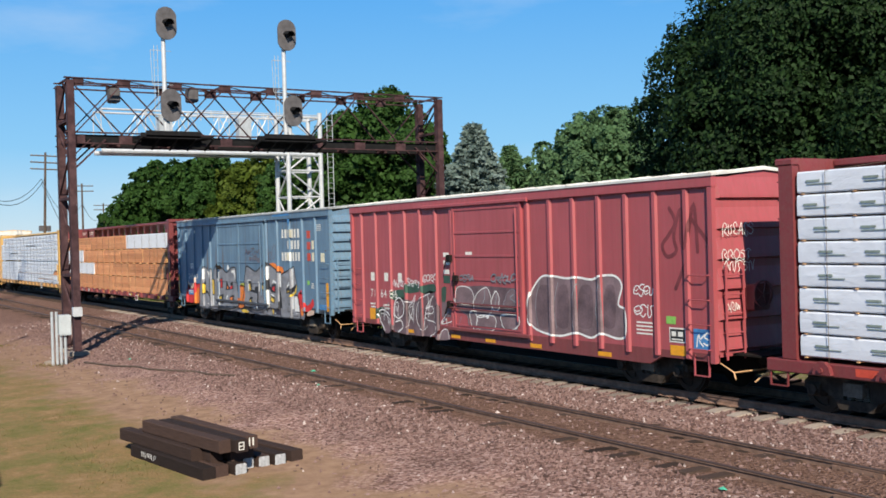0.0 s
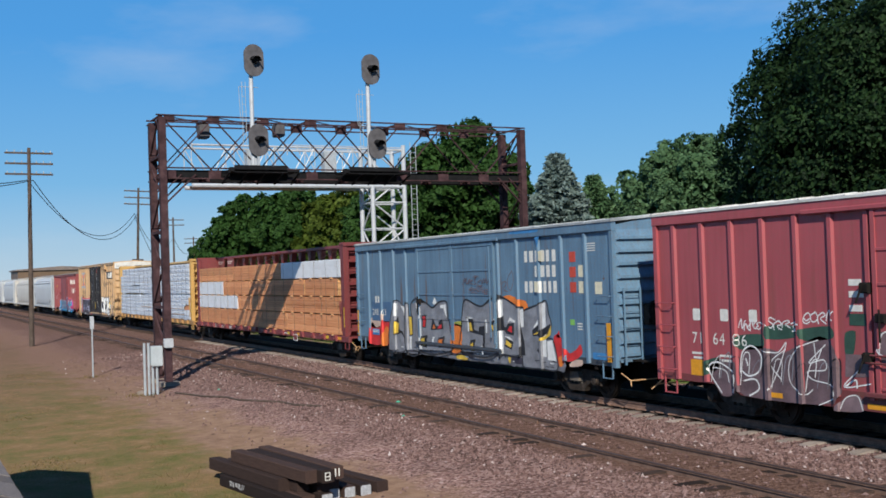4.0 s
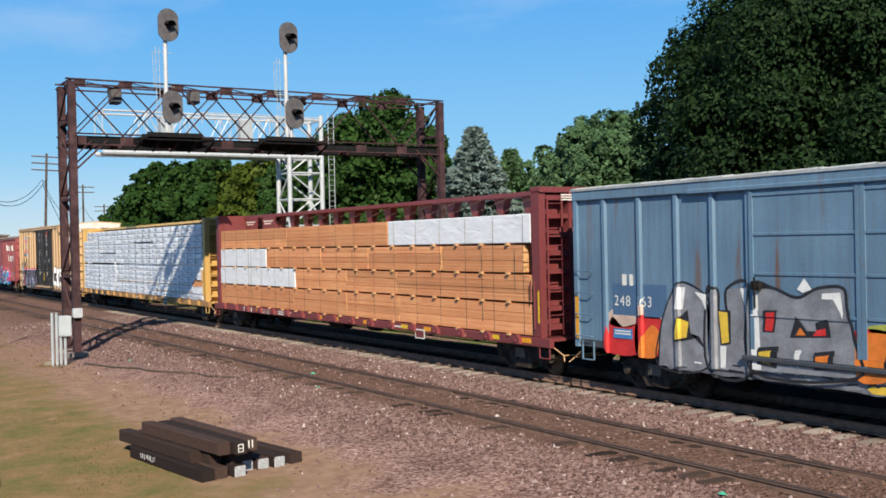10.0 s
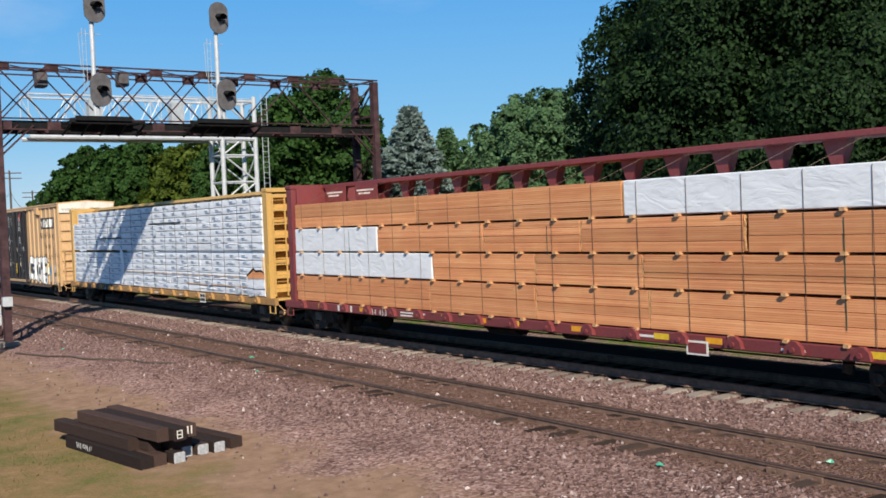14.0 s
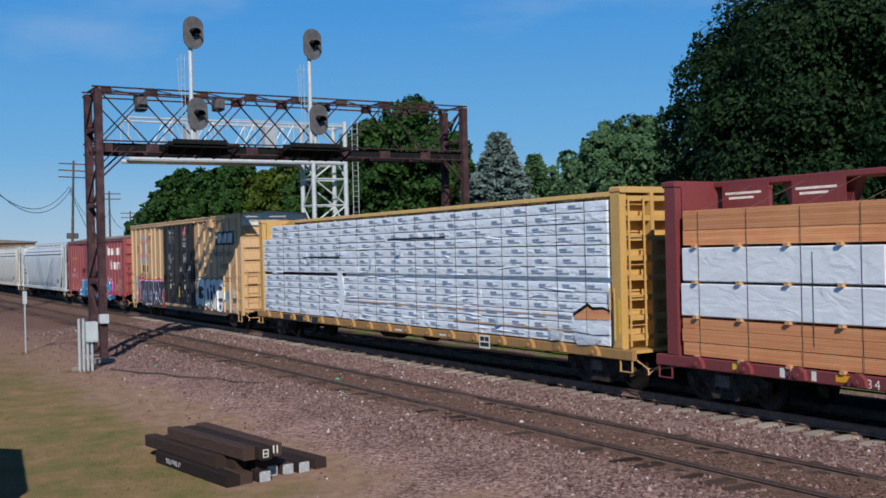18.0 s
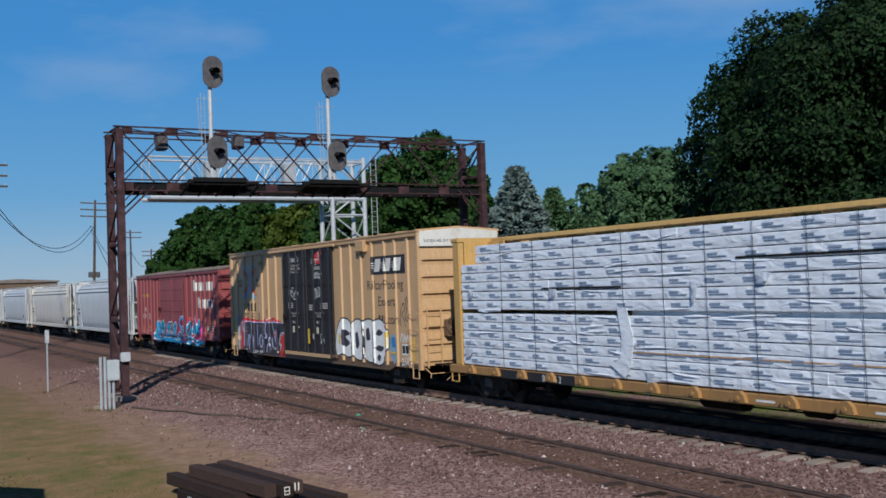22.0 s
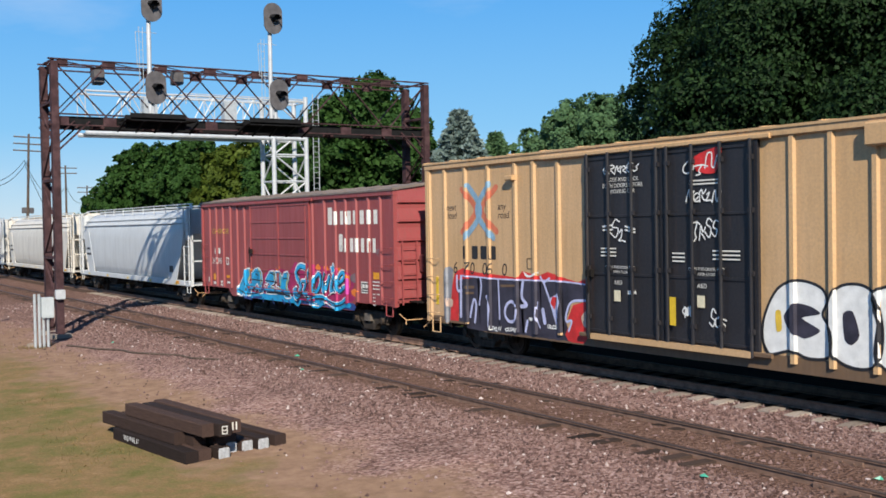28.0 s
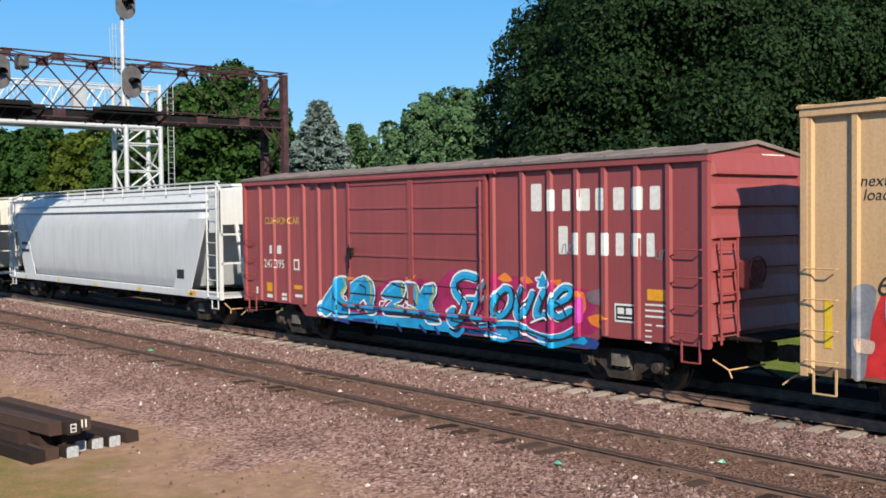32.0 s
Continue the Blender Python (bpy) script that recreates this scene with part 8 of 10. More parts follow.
    plaque(car, 5.5, 6.03, 0.66, 1.02, y - 0.06, M_white, "sign_frame", "white framed stencil panel")
    bars(car, [(5.55, 5.75, 0.86, 0.12), (5.79, 5.98, 0.86, 0.12), (5.55, 5.98, 0.71, 0.11)], M_black, y - 0.064)
    block_word(car, -9.1, -8.2, 0.80, 0.99, 3, M_white, y)
    letters("85162", 0.24, car, -7.0, y, 0.80, M_white, spread=1.5)
    plaque(car, -9.3, -5.6, 0.77, 1.01, y + 0.002, M_black, "number_board", "black number board")
    bars(car, [(3.2, 3.9, 0.86, 0.05), (0.4, 0.9, 0.86, 0.05)], M_white, y)
    bm = B()
    slab(bm, [(-h, 4.0), (-h + 0.85, 4.0), (-h + 0.85, zt), (-h, zt)], -0.45, -0.40)
    part("end_panel", bm, M_yel, car)
    bars(car, [(-h + 0.1, -h + 0.7, 4.45, 0.05), (-h + 0.15, -h + 0.65, 4.33, 0.05)], M_black, -0.455)


def lead_lumber_car():
    zt = 4.62
    car, h, e = lumber_flat("red_lumber_car", -13.1, 9.0, M_cb, "red lumber car stacked with white wrapped lumber", zt)
    for k in range(8):
        z = 1.1 + k * 0.425
        wrapped_layer(car, -h + 0.05, h - 0.1, z, z + 0.405, 5, 80 + k, M_print_grey, M_wrap_flat)
        bm = B()
        box(bm, 0, 0.05, -1.47, -0.5, z - 0.02, z + 0.002)
        me = mesh_of("dunnage", bm, M_dunnage)
        for j in range(20):
            part("dunnage", me, None, car, at=(-h + 0.15 + 1.1 * j, 0, 0))
    for k in range(18):
        bm = B()
        strap_line(bm, -10.35 + 1.22 * k, 0.9, 4.45, -1.495, zt)
        part("tie_cable", bm, M_cable, car, "thin steel tie-down cable")
    y = -1.503
    bars(car, [(-10.7, -10.4, 0.88, 0.05), (-9.0, -8.2, 0.9, 0.05), (-9.0, -8.4, 0.82, 0.04)], M_white, y)
    plaque(car, -9.8, -9.3, 0.84, 0.98, y, M_red, "reflector")


def buff_boxcar():
    ribs = [-9.1, -8.31, -7.3, -6.24, -5.07, -4.32, -3.37, 3.37, 4.21, 5.09, 5.97, 6.94, 7.71, 8.62]
    off = 0.07
    car, h = boxcar("buff_boxcar", -118.56, -99.95, 5.08, 0.74, 5.24, M_tbox, M_tbox, [x - off for x in ribs], [(-2.35 - off, 0.15 - off), (0.15 - off, 2.64 - off)],
                    "tall buff-yellow boxcar with black double doors and graffiti", belly=(-6.6, 7.0, 0.6), end_bars=8, door_mat=M_blackdoor, door_bars=3, sill_mat=M_sill_buff)
    built = set(car.children)
    y = PANEL - 0.004
    for x in (-2.2, -1.5, -0.75, 0.0, 0.3, 1.0, 1.75, 2.5):
        bm = B()
        bar(bm, (x, -1.58, 0.8), (x, -1.58, 4.95), 0.034, 8)
        for z in (1.3, 2.4, 3.6, 4.6):
            bbox(bm, x - 0.06, x + 0.06, -1.6, -1.53, z - 0.05, z + 0.05, 0.01)
        part("lock_rod", bm, M_blackdoor, car, "vertical door locking rod")
    bm = B()
    bm.faces.new([bm.verts.new(p) for p in ((5.95, y, 3.8), (8.4, y, 3.8), (8.4, y, 4.42), (5.95, y, 4.42))])
    flat_part("emblem_panel", bm, M_black, car, "black emblem panel", ribs, 0.15, 0.061)
    for a in (6.1, 6.86, 7.62):
        bm = B()
        bm.faces.new([bm.verts.new(p) for p in ((a, y - 0.005, 3.9), (a + 0.42, y - 0.005, 3.9), (a + 0.55, y - 0.005, 4.33), (a + 0.13, y - 0.005, 4.33))])
        flat_part("emblem", bm, M_white, car, "white slanted emblem block", ribs, 0.15, 0.061)
    for z in (4.02, 4.1, 4.18):
        bm = B()
        for a, b in ((6.0, 6.25), (6.6, 7.04), (7.38, 7.7)):
            bm.faces.new([bm.verts.new(p) for p in ((a, y - 0.005, z), (b, y - 0.005, z), (b, y - 0.005, z + 0.025), (a, y - 0.005, z + 0.025))])
        flat_part("emblem_line", bm, M_white, car, "", ribs, 0.15, 0.061)
    letters("Railcar Pooling", 0.455, car, 5.5, y, 3.3, M_black, ribs=ribs)
    letters("Experts", 0.455, car, 6.34, y, 2.74, M_black, ribs=ribs)
    block_word(car, 6.33, 7.0, 2.18, 2.42, 3, M_black, ribs=ribs)
    letters(".com", 0.46, car, 6.95, y, 2.14, M_black, ribs=ribs)
    # crossed stripes emblem
    for mt, yy, arms in ((M_red_x, y, (((-7.5, 4.36), (-6.84, 3.79), (-7.5, 3.22)), ((-5.9, 4.36), (-6.56, 3.79), (-5.9, 3.22)))),
                         (M_sky_x, y - 0.004, (((-7.2, 4.45), (-6.82, 4.12), (-6.62, 3.79), (-6.82, 3.46), (-7.36, 3.06)), ((-6.2, 4.45), (-6.58, 4.12), (-6.78, 3.79), (-6.58, 3.46), (-6.04, 3.06))))):
        bm = B()
        for arm in arms:
            stroke(bm, list(arm), 0.085, yy, 3)
        flat_part("crossed_stripes", bm, mt, car, "pale blue and coral crossed stripes", ribs, 0.15, -(RIB - PANEL) + 0.001)
    letters("next", 0.26, car, -8.25, y, 3.8, M_black, slant=0.2, ribs=ribs)
    letters("load", 0.26, car, -8.2, y, 3.58, M_black, slant=0.2, ribs=ribs)
    letters("any", 0.26, car, -5.85, y, 3.78, M_black, slant=0.2, ribs=ribs)
    letters("road", 0.26, car, -5.85, y, 3.56, M_black, slant=0.2, ribs=ribs)
    block_word(car, -7.5, -5.8, 2.5, 2.85, 4, M_black, gap=0.4, ribs=ribs)
    for w, x in (("6", -7.98), ("70", -7.42), ("06", -6.6), ("0", -5.72)):
        letters(w, 0.46, car, x, y, 2.1, M_black, spread=1.1, slant=0.12, ribs=ribs)
    # dark purple shapes on red
    ink(car, [(-8.16, 0.8), (-8.04, 1.74), (-7.89, 2.13), (-7.49, 2.25), (-6.81, 2.15), (-5.97, 2.12), (-5.03, 2.07), (-4.85, 2.24), (-4.21, 2.14), (-3.83, 2.25), (-3.29, 2.14), (-2.73, 2.04), (-2.37, 2.15), (-2.35, 1.79), (-3.34, 1.8), (-7.7, 1.39), (-7.74, 0.81)], G_red, 0, ribs, curve=False, label="red sprayed halo", name="sprayed_patch")
    ink(car, [(-8.31, 2.22), (-7.97, 2.18), (-8.1, 1.37), (-8.16, 0.82), (-8.31, 0.75), (-8.47, 1.34)], G_silver, 0, ribs, name="sprayed_patch")
    ink(car, [(-4.79, 2.23), (-4.56, 2.14), (-4.16, 2.25), (-4.33, 2.13), (-4.67, 2.09)], G_white, 2, ribs, name="sprayed_patch")
    ink(car, [(-7.7, 0.8), (-7.74, 1.92), (-6.74, 2.03), (-6.69, 0.81)], G_char, 2, ribs, curve=False, label="dark purple shape with pale edge")
    ink(car, [(-6.81, 2.01), (-5.87, 2.0), (-5.83, 0.74), (-6.36, 0.71), (-6.73, 0.83)], G_char, 2, ribs, curve=False, label="dark purple shape with pale edge")
    ink(car, [(-5.94, 1.99), (-4.91, 2.02), (-4.78, 0.71), (-5.86, 0.71)], G_char, 2, ribs, curve=False, label="dark purple shape with pale edge")
    ink(car, [(-4.97, 2.0), (-4.1, 2.05), (-4.09, 0.72), (-4.87, 0.7)], G_char, 2, ribs, curve=False, label="dark purple shape with pale edge")
    ink(car, [(-4.16, 2.05), (-3.29, 2.05), (-3.23, 0.84), (-4.09, 0.72)], G_char, 2, ribs, curve=False, label="dark purple shape with pale edge")
    ink(car, [(-3.34, 2.05), (-2.39, 2.0), (-2.41, 1.65), (-2.93, 1.59), (-3.17, 1.11), (-3.09, 0.94), (-3.28, 0.83)], G_char, 2, ribs, curve=False, label="dark purple shape with pale edge")
    ink(car, [(-7.62, 2.04), (-6.84, 2.03), (-5.9, 2.01), (-4.91, 2.02), (-4.21, 2.03), (-3.34, 2.04), (-2.44, 2.0)], G_lav, 4, ribs, r=0.020, ring=False, name="shape_edge")
    ink(car, [(-7.58, 2.01), (-7.61, 0.95)], G_lav, 4, ribs, r=0.050, ring=False, name="shape_edge")
    ink(car, [(-7.78, 2.03), (-7.76, 1.66), (-7.56, 1.64)], G_lav, 4, ribs, r=0.040, ring=False, name="shape_edge")
    ink(car, [(-7.16, 0.97), (-6.99, 1.42), (-6.87, 1.28), (-6.95, 0.83)], G_lav, 4, ribs, r=0.040, ring=False, name="shape_edge")
    ink(car, [(-6.67, 2.02), (-6.63, 1.78), (-6.73, 1.31)], G_lav, 4, ribs, r=0.030, ring=False, name="shape_edge")
    ink(car, [(-6.39, 1.53), (-6.24, 1.25), (-6.32, 0.77)], G_lav, 4, ribs, r=0.050, ring=False, name="shape_edge")
    ink(car, [(-5.86, 1.99), (-5.82, 0.99)], G_lav, 4, ribs, r=0.030, ring=False, name="shape_edge")
    ink(car, [(-5.08, 1.37), (-5.32, 1.46), (-5.54, 1.33), (-5.58, 1.1), (-5.39, 0.95), (-5.11, 1.03), (-5.05, 1.26)], G_lav, 4, ribs, r=0.040, ring=False, name="shape_edge")
    ink(car, [(-4.81, 2.0), (-4.87, 1.6), (-4.67, 1.41), (-4.9, 1.36)], G_lav, 4, ribs, r=0.050, ring=False, name="shape_edge")
    ink(car, [(-4.65, 1.01), (-4.73, 0.76)], G_lav, 4, ribs, r=0.040, ring=False, name="shape_edge")
    ink(car, [(-3.98, 1.98), (-3.75, 1.55), (-3.51, 1.03)], G_lav, 4, ribs, r=0.030, ring=False, name="shape_edge")
    ink(car, [(-4.23, 1.5), (-4.28, 1.14), (-4.14, 0.88)], G_lav, 4, ribs, r=0.020, ring=False, name="shape_edge")
    ink(car, [(-4.03, 1.32), (-3.96, 1.03)], G_lav, 4, ribs, r=0.060, ring=False, name="shape_edge")
    ink(car, [(-2.44, 1.63), (-2.93, 1.58), (-3.12, 1.34), (-3.15, 1.11), (-2.95, 1.13), (-3.07, 0.89)], G_lav, 4, ribs, r=0.030, ring=False, name="shape_edge")
    ink(car, [(-4.1, 2.12), (-3.99, 2.0), (-3.77, 2.09)], G_lav, 4, ribs, r=0.030, ring=False, name="shape_edge")
    ink(car, [(-3.77, 1.62), (-3.4, 1.76), (-3.33, 1.54), (-3.49, 1.11), (-3.58, 1.25)], G_lav, 5, ribs, curve=False, name="shape_fill")
    ink(car, [(-3.73, 1.51), (-3.65, 1.67), (-3.47, 1.65), (-3.57, 1.36)], G_red, 6, ribs, curve=False, name="shape_fill")
    ink(car, [(-2.9, 1.5), (-2.39, 1.62), (-2.35, 0.94), (-3.02, 0.81), (-2.93, 1.17), (-3.1, 1.16)], G_red, 4, ribs, curve=False, name="sprayed_shape")
    ink(car, [(-2.6, 1.25), (-2.41, 1.4), (-2.39, 1.02), (-2.53, 1.05)], G_flesh, 6, ribs, name="shape_fill")
    ink(car, [(-8.31, 1.4), (-8.0, 1.37), (-8.04, 1.18), (-8.27, 1.19)], G_flesh, 3, ribs, name="shape_fill")
    ink(car, [(-7.3, 1.74), (-6.98, 1.76)], M_sill_buff, 5, ribs, r=0.040, ring=False, name="worn_mark")
    ink(car, [(-7.27, 1.59), (-7.0, 1.6)], M_sill_buff, 5, ribs, r=0.030, ring=False, name="worn_mark")
    ink(car, [(-5.74, 1.84), (-5.09, 1.87)], M_sill_buff, 5, ribs, r=0.030, ring=False, name="worn_mark")
    for x0, x1, z0, z1, k in ((-6.26, -5.8, 0.68, 0.8, 71), (-5.61, -5.08, 0.69, 0.8, 72), (-4.58, -4.38, 1.04, 1.13, 73), (-3.87, -3.49, 0.9, 0.98, 74)):
        tag(car, x0, x1, z0, z1, G_white, ribs, k, 0.02, 4, y=PANEL - 0.016)
    blot(car, "sprayed_patch", G_char, -7.4, -3.0, 0.64, 0.92, (), seed=34, y=-1.4423)
    blot(car, "sprayed_patch", G_red, -3.2, -2.4, 0.64, 0.95, (), seed=35, y=-1.4428)
    bm = B()
    for a, b in (((-4.63, 2.31), (-4.37, 2.31)), ((-4.37, 2.31), (-4.37, 2.56)), ((-4.37, 2.56), (-4.63, 2.56)), ((-4.63, 2.56), (-4.63, 2.31))):
        bar(bm, (a[0], y - 0.003, a[1]), (b[0], y - 0.003, b[1]), 0, flat=(0.02, 0.004))
    part("stencil_box", bm, M_black, car)
    # black doors' marks
    dy = -1.53
    for text, x, z, size in (("CLOSE AND LOCK", -1.62, 4.3, 0.125), ("BOTH DOORS BEFORE", -1.72, 4.17, 0.125), ("MOVING CAR", -1.46, 4.04, 0.125), ("CLOSE THIS DOOR FIRST", -1.66, 2.4, 0.085), ("OPEN CLOSE", -1.4, 2.3, 0.08), ("OPEN THIS DOOR FIRST", 0.84, 2.42, 0.09), ("OPEN CLOSE", 1.1, 2.32, 0.08), ("A&D", -1.38, 2.05, 0.13), ("A&D", 1.08, 2.07, 0.13)):
        letters(text, size, car, x, dy, z, M_white)
    bars(car, [(-1.8, -1.3, 2.82 - 0.08 * k, 0.03) for k in range(3)] + [(0.4, 0.75, 2.74 - 0.08 * k, 0.03) for k in range(3)] + [(1.5, 2.2, 2.8 - 0.08 * k, 0.03) for k in range(3)] + [(0.9, 1.7, 4.2 - 0.07 * k, 0.028) for k in range(2)], M_white, dy)
    for a, b, c, d2, seed, n in ((-1.72, -0.5, 4.48, 4.7, 50, 6), (0.65, 1.7, 4.35, 4.72, 51, 3), (0.79, 1.76, 3.78, 4.05, 52, 5), (-1.5, -0.9, 3.02, 3.5, 53, 2), (0.95, 1.73, 3.05, 3.45, 54, 4), (0.67, 1.05, 1.48, 1.72, 55, 4), (1.4, 1.9, 1.3, 1.65, 56, 3), (-0.95, -0.6, 1.85, 1.95, 57, 4)):
        tag(car, a, b - 0.1, c, c + (d2 - c) * 0.85, G_white, (), seed, 0.026, n, y=dy)
    for x0, sg in ((-1.72, 1), (-1.0, -1)):
        ink(car, [(x0, 3.32), (x0 + 0.3, 3.3 + 0.05 * sg)], G_white, 40, (), r=0.02, ring=False, name="sprayed_line")
        ink(car, [(x0, 3.24), (x0 + 0.3, 3.22 + 0.03 * sg)], G_white, 40, (), r=0.02, ring=False, name="sprayed_line")
    ink(car, [(1.05, 4.7), (1.75, 4.85), (1.6, 4.35), (1.1, 4.4)], G_red, 39, (), name="sprayed_patch")
    for x0 in (-1.38, 1.08):
        plaque(car, x0, x0 + 0.2, 1.68, 1.92, dy, M_cream, "label_plate", "small worn paper label")
    plaque(car, 0.38, 0.55, 1.28, 1.86, -1.6, M_yellowbar, "handle_strip", "yellow painted lever")
    bm = B()
    box(bm, -2.1, 2.5, -1.62, -1.5, 0.8, 0.92)
    part("door_threshold", bm, M_tbox, car)
    # white bubble shapes
    for b, holes in (([(2.8, 0.9), (2.66, 1.15), (2.7, 1.6), (3.0, 2.12), (3.45, 2.3), (3.95, 2.2), (4.1, 1.95), (4.0, 1.7), (4.2, 1.4), (4.15, 0.98), (3.7, 0.9), (3.3, 1.0)], [[(3.15, 1.65), (3.4, 1.88), (3.75, 1.84), (3.95, 1.72), (3.55, 1.62), (3.95, 1.42), (3.6, 1.25), (3.25, 1.4)]]),
                     ([(4.22, 1.0), (4.1, 1.6), (4.25, 2.15), (4.7, 2.28), (5.05, 2.1), (5.2, 1.5), (5.1, 0.95), (4.7, 0.82)], [[(4.45, 1.3), (4.42, 1.75), (4.62, 1.8), (4.75, 1.4), (4.6, 1.22)]]),
                     ([(5.1, 1.0), (5.15, 1.6), (5.0, 2.1), (5.4, 2.28), (5.85, 2.2), (5.95, 1.6), (5.85, 1.1), (6.0, 0.85), (5.5, 0.8)], [[(5.35, 1.55), (5.32, 1.9), (5.55, 1.98), (5.65, 1.6)]]),
                     ([(5.92, 0.9), (5.95, 1.5), (5.85, 2.1), (6.3, 2.3), (6.8, 2.15), (7.1, 1.75), (7.05, 1.35), (6.75, 1.05), (6.6, 0.8), (6.2, 0.72)], [[(6.1, 1.78), (6.3, 1.95), (6.65, 1.85), (6.4, 1.72)], [(6.0, 1.3), (6.3, 1.4), (6.7, 1.35), (6.5, 1.2), (6.2, 1.22)], [(6.15, 0.98), (6.3, 1.1), (6.45, 1.02), (6.3, 0.85)]])):
        ob = ink(car, b, G_white, 2, ribs, label="large rounded white shape with black outline")
        ink(ob, b, G_black, 4, ribs, r=0.026, name="shape_edge")
        for q in holes:
            ink(ob, q, G_char, 4, ribs, name="shape_opening")
    ink(car, [(2.98, 1.35), (2.96, 1.7), (3.08, 1.72), (3.1, 1.38)], G_yellow, 5, ribs, name="shape_fill")
    ink(car, [(6.86, 1.35), (6.84, 1.85), (7.02, 1.85), (7.04, 1.4)], G_yellow, 6, ribs, name="shape_fill")
    blot(car, "sprayed_patch", M_sky_x, 7.1, 7.75, 0.85, 1.9, ribs, 6, 36)
    disc_bm = B()
    disc(disc_bm, (7.42, y - 0.004, 1.55), "y", 0.18, 0.004, 20)
    part("round_sticker", disc_bm, M_bluepaint, car)
    plaque(car, 7.2, 7.66, 1.15, 1.22, y - 0.004, M_yellowbar, "sticker")
    tag(car, 7.9, 8.6, 2.15, 2.9, G_char, ribs, 37, 0.03, 2)
    tag(car, 7.9, 8.55, 1.55, 1.85, G_white, ribs, 38, 0.03, 3)
    plaque(car, 8.02, 8.5, 1.15, 1.5, y, G_white, "label_plate")
    plaque(car, 8.05, 8.24, 1.2, 1.45, y - 0.004, M_black, "label_plate")
    plaque(car, 8.28, 8.47, 1.2, 1.45, y - 0.004, M_black, "label_plate")
    tag(car, 7.95, 8.6, 0.8, 1.1, G_white, ribs, 39, 0.03, 3)
    plaque(car, 8.8, 8.9, 0.95, 1.75, y - 0.002, M_yellowbar, "marking")
    plaque(car, -8.85, -8.72, 1.2, 2.0, y - 0.002, M_yellowbar, "marking")
    # white high-cube end cap
    bm = B()
    prism(bm, [(-1.45, 4.62), (1.45, 4.62), (1.45, 5.09), (0, 5.2), (-1.45, 5.09)], h + off, h + off + 0.095)
    part("end_cap", bm, M_cap, car, "white painted band across the top of the end")
    bm = B()
    box(bm, h + off + 0.095, h + off + 0.099, 0.2, 0.7, 4.78, 4.84)
    part("small_print", bm, M_black, car)
    word = letters("EXCESS HEIGHT CAR", 0.125, car, 0.0, 0.0, 0.0, M_black)
    word.matrix_basis = pose(h + 0.1, -1.3, 4.75, 0, 0, 90)
    bm = B()
    bbox(bm, 5.0, 5.6, -1.62, -1.44, 4.62, 5.02, 0.03)
    part("roof_hatch_box", bm, M_tbox, car)
    bm = B()
    bbox(bm, -5.3, -5.0, -1.62, -1.44, 4.5, 4.62, 0.02)
    part("bracket", bm, M_tbox, car)
    # the paint and fittings are laid out from a point a little off the middle
    for ob in car.children:
        if ob not in built:
            ob.matrix_basis = Matrix.Translation((-off if abs(ob.matrix_basis.translation.x) < 1 else 0, 0, 0)) @ ob.matrix_basis


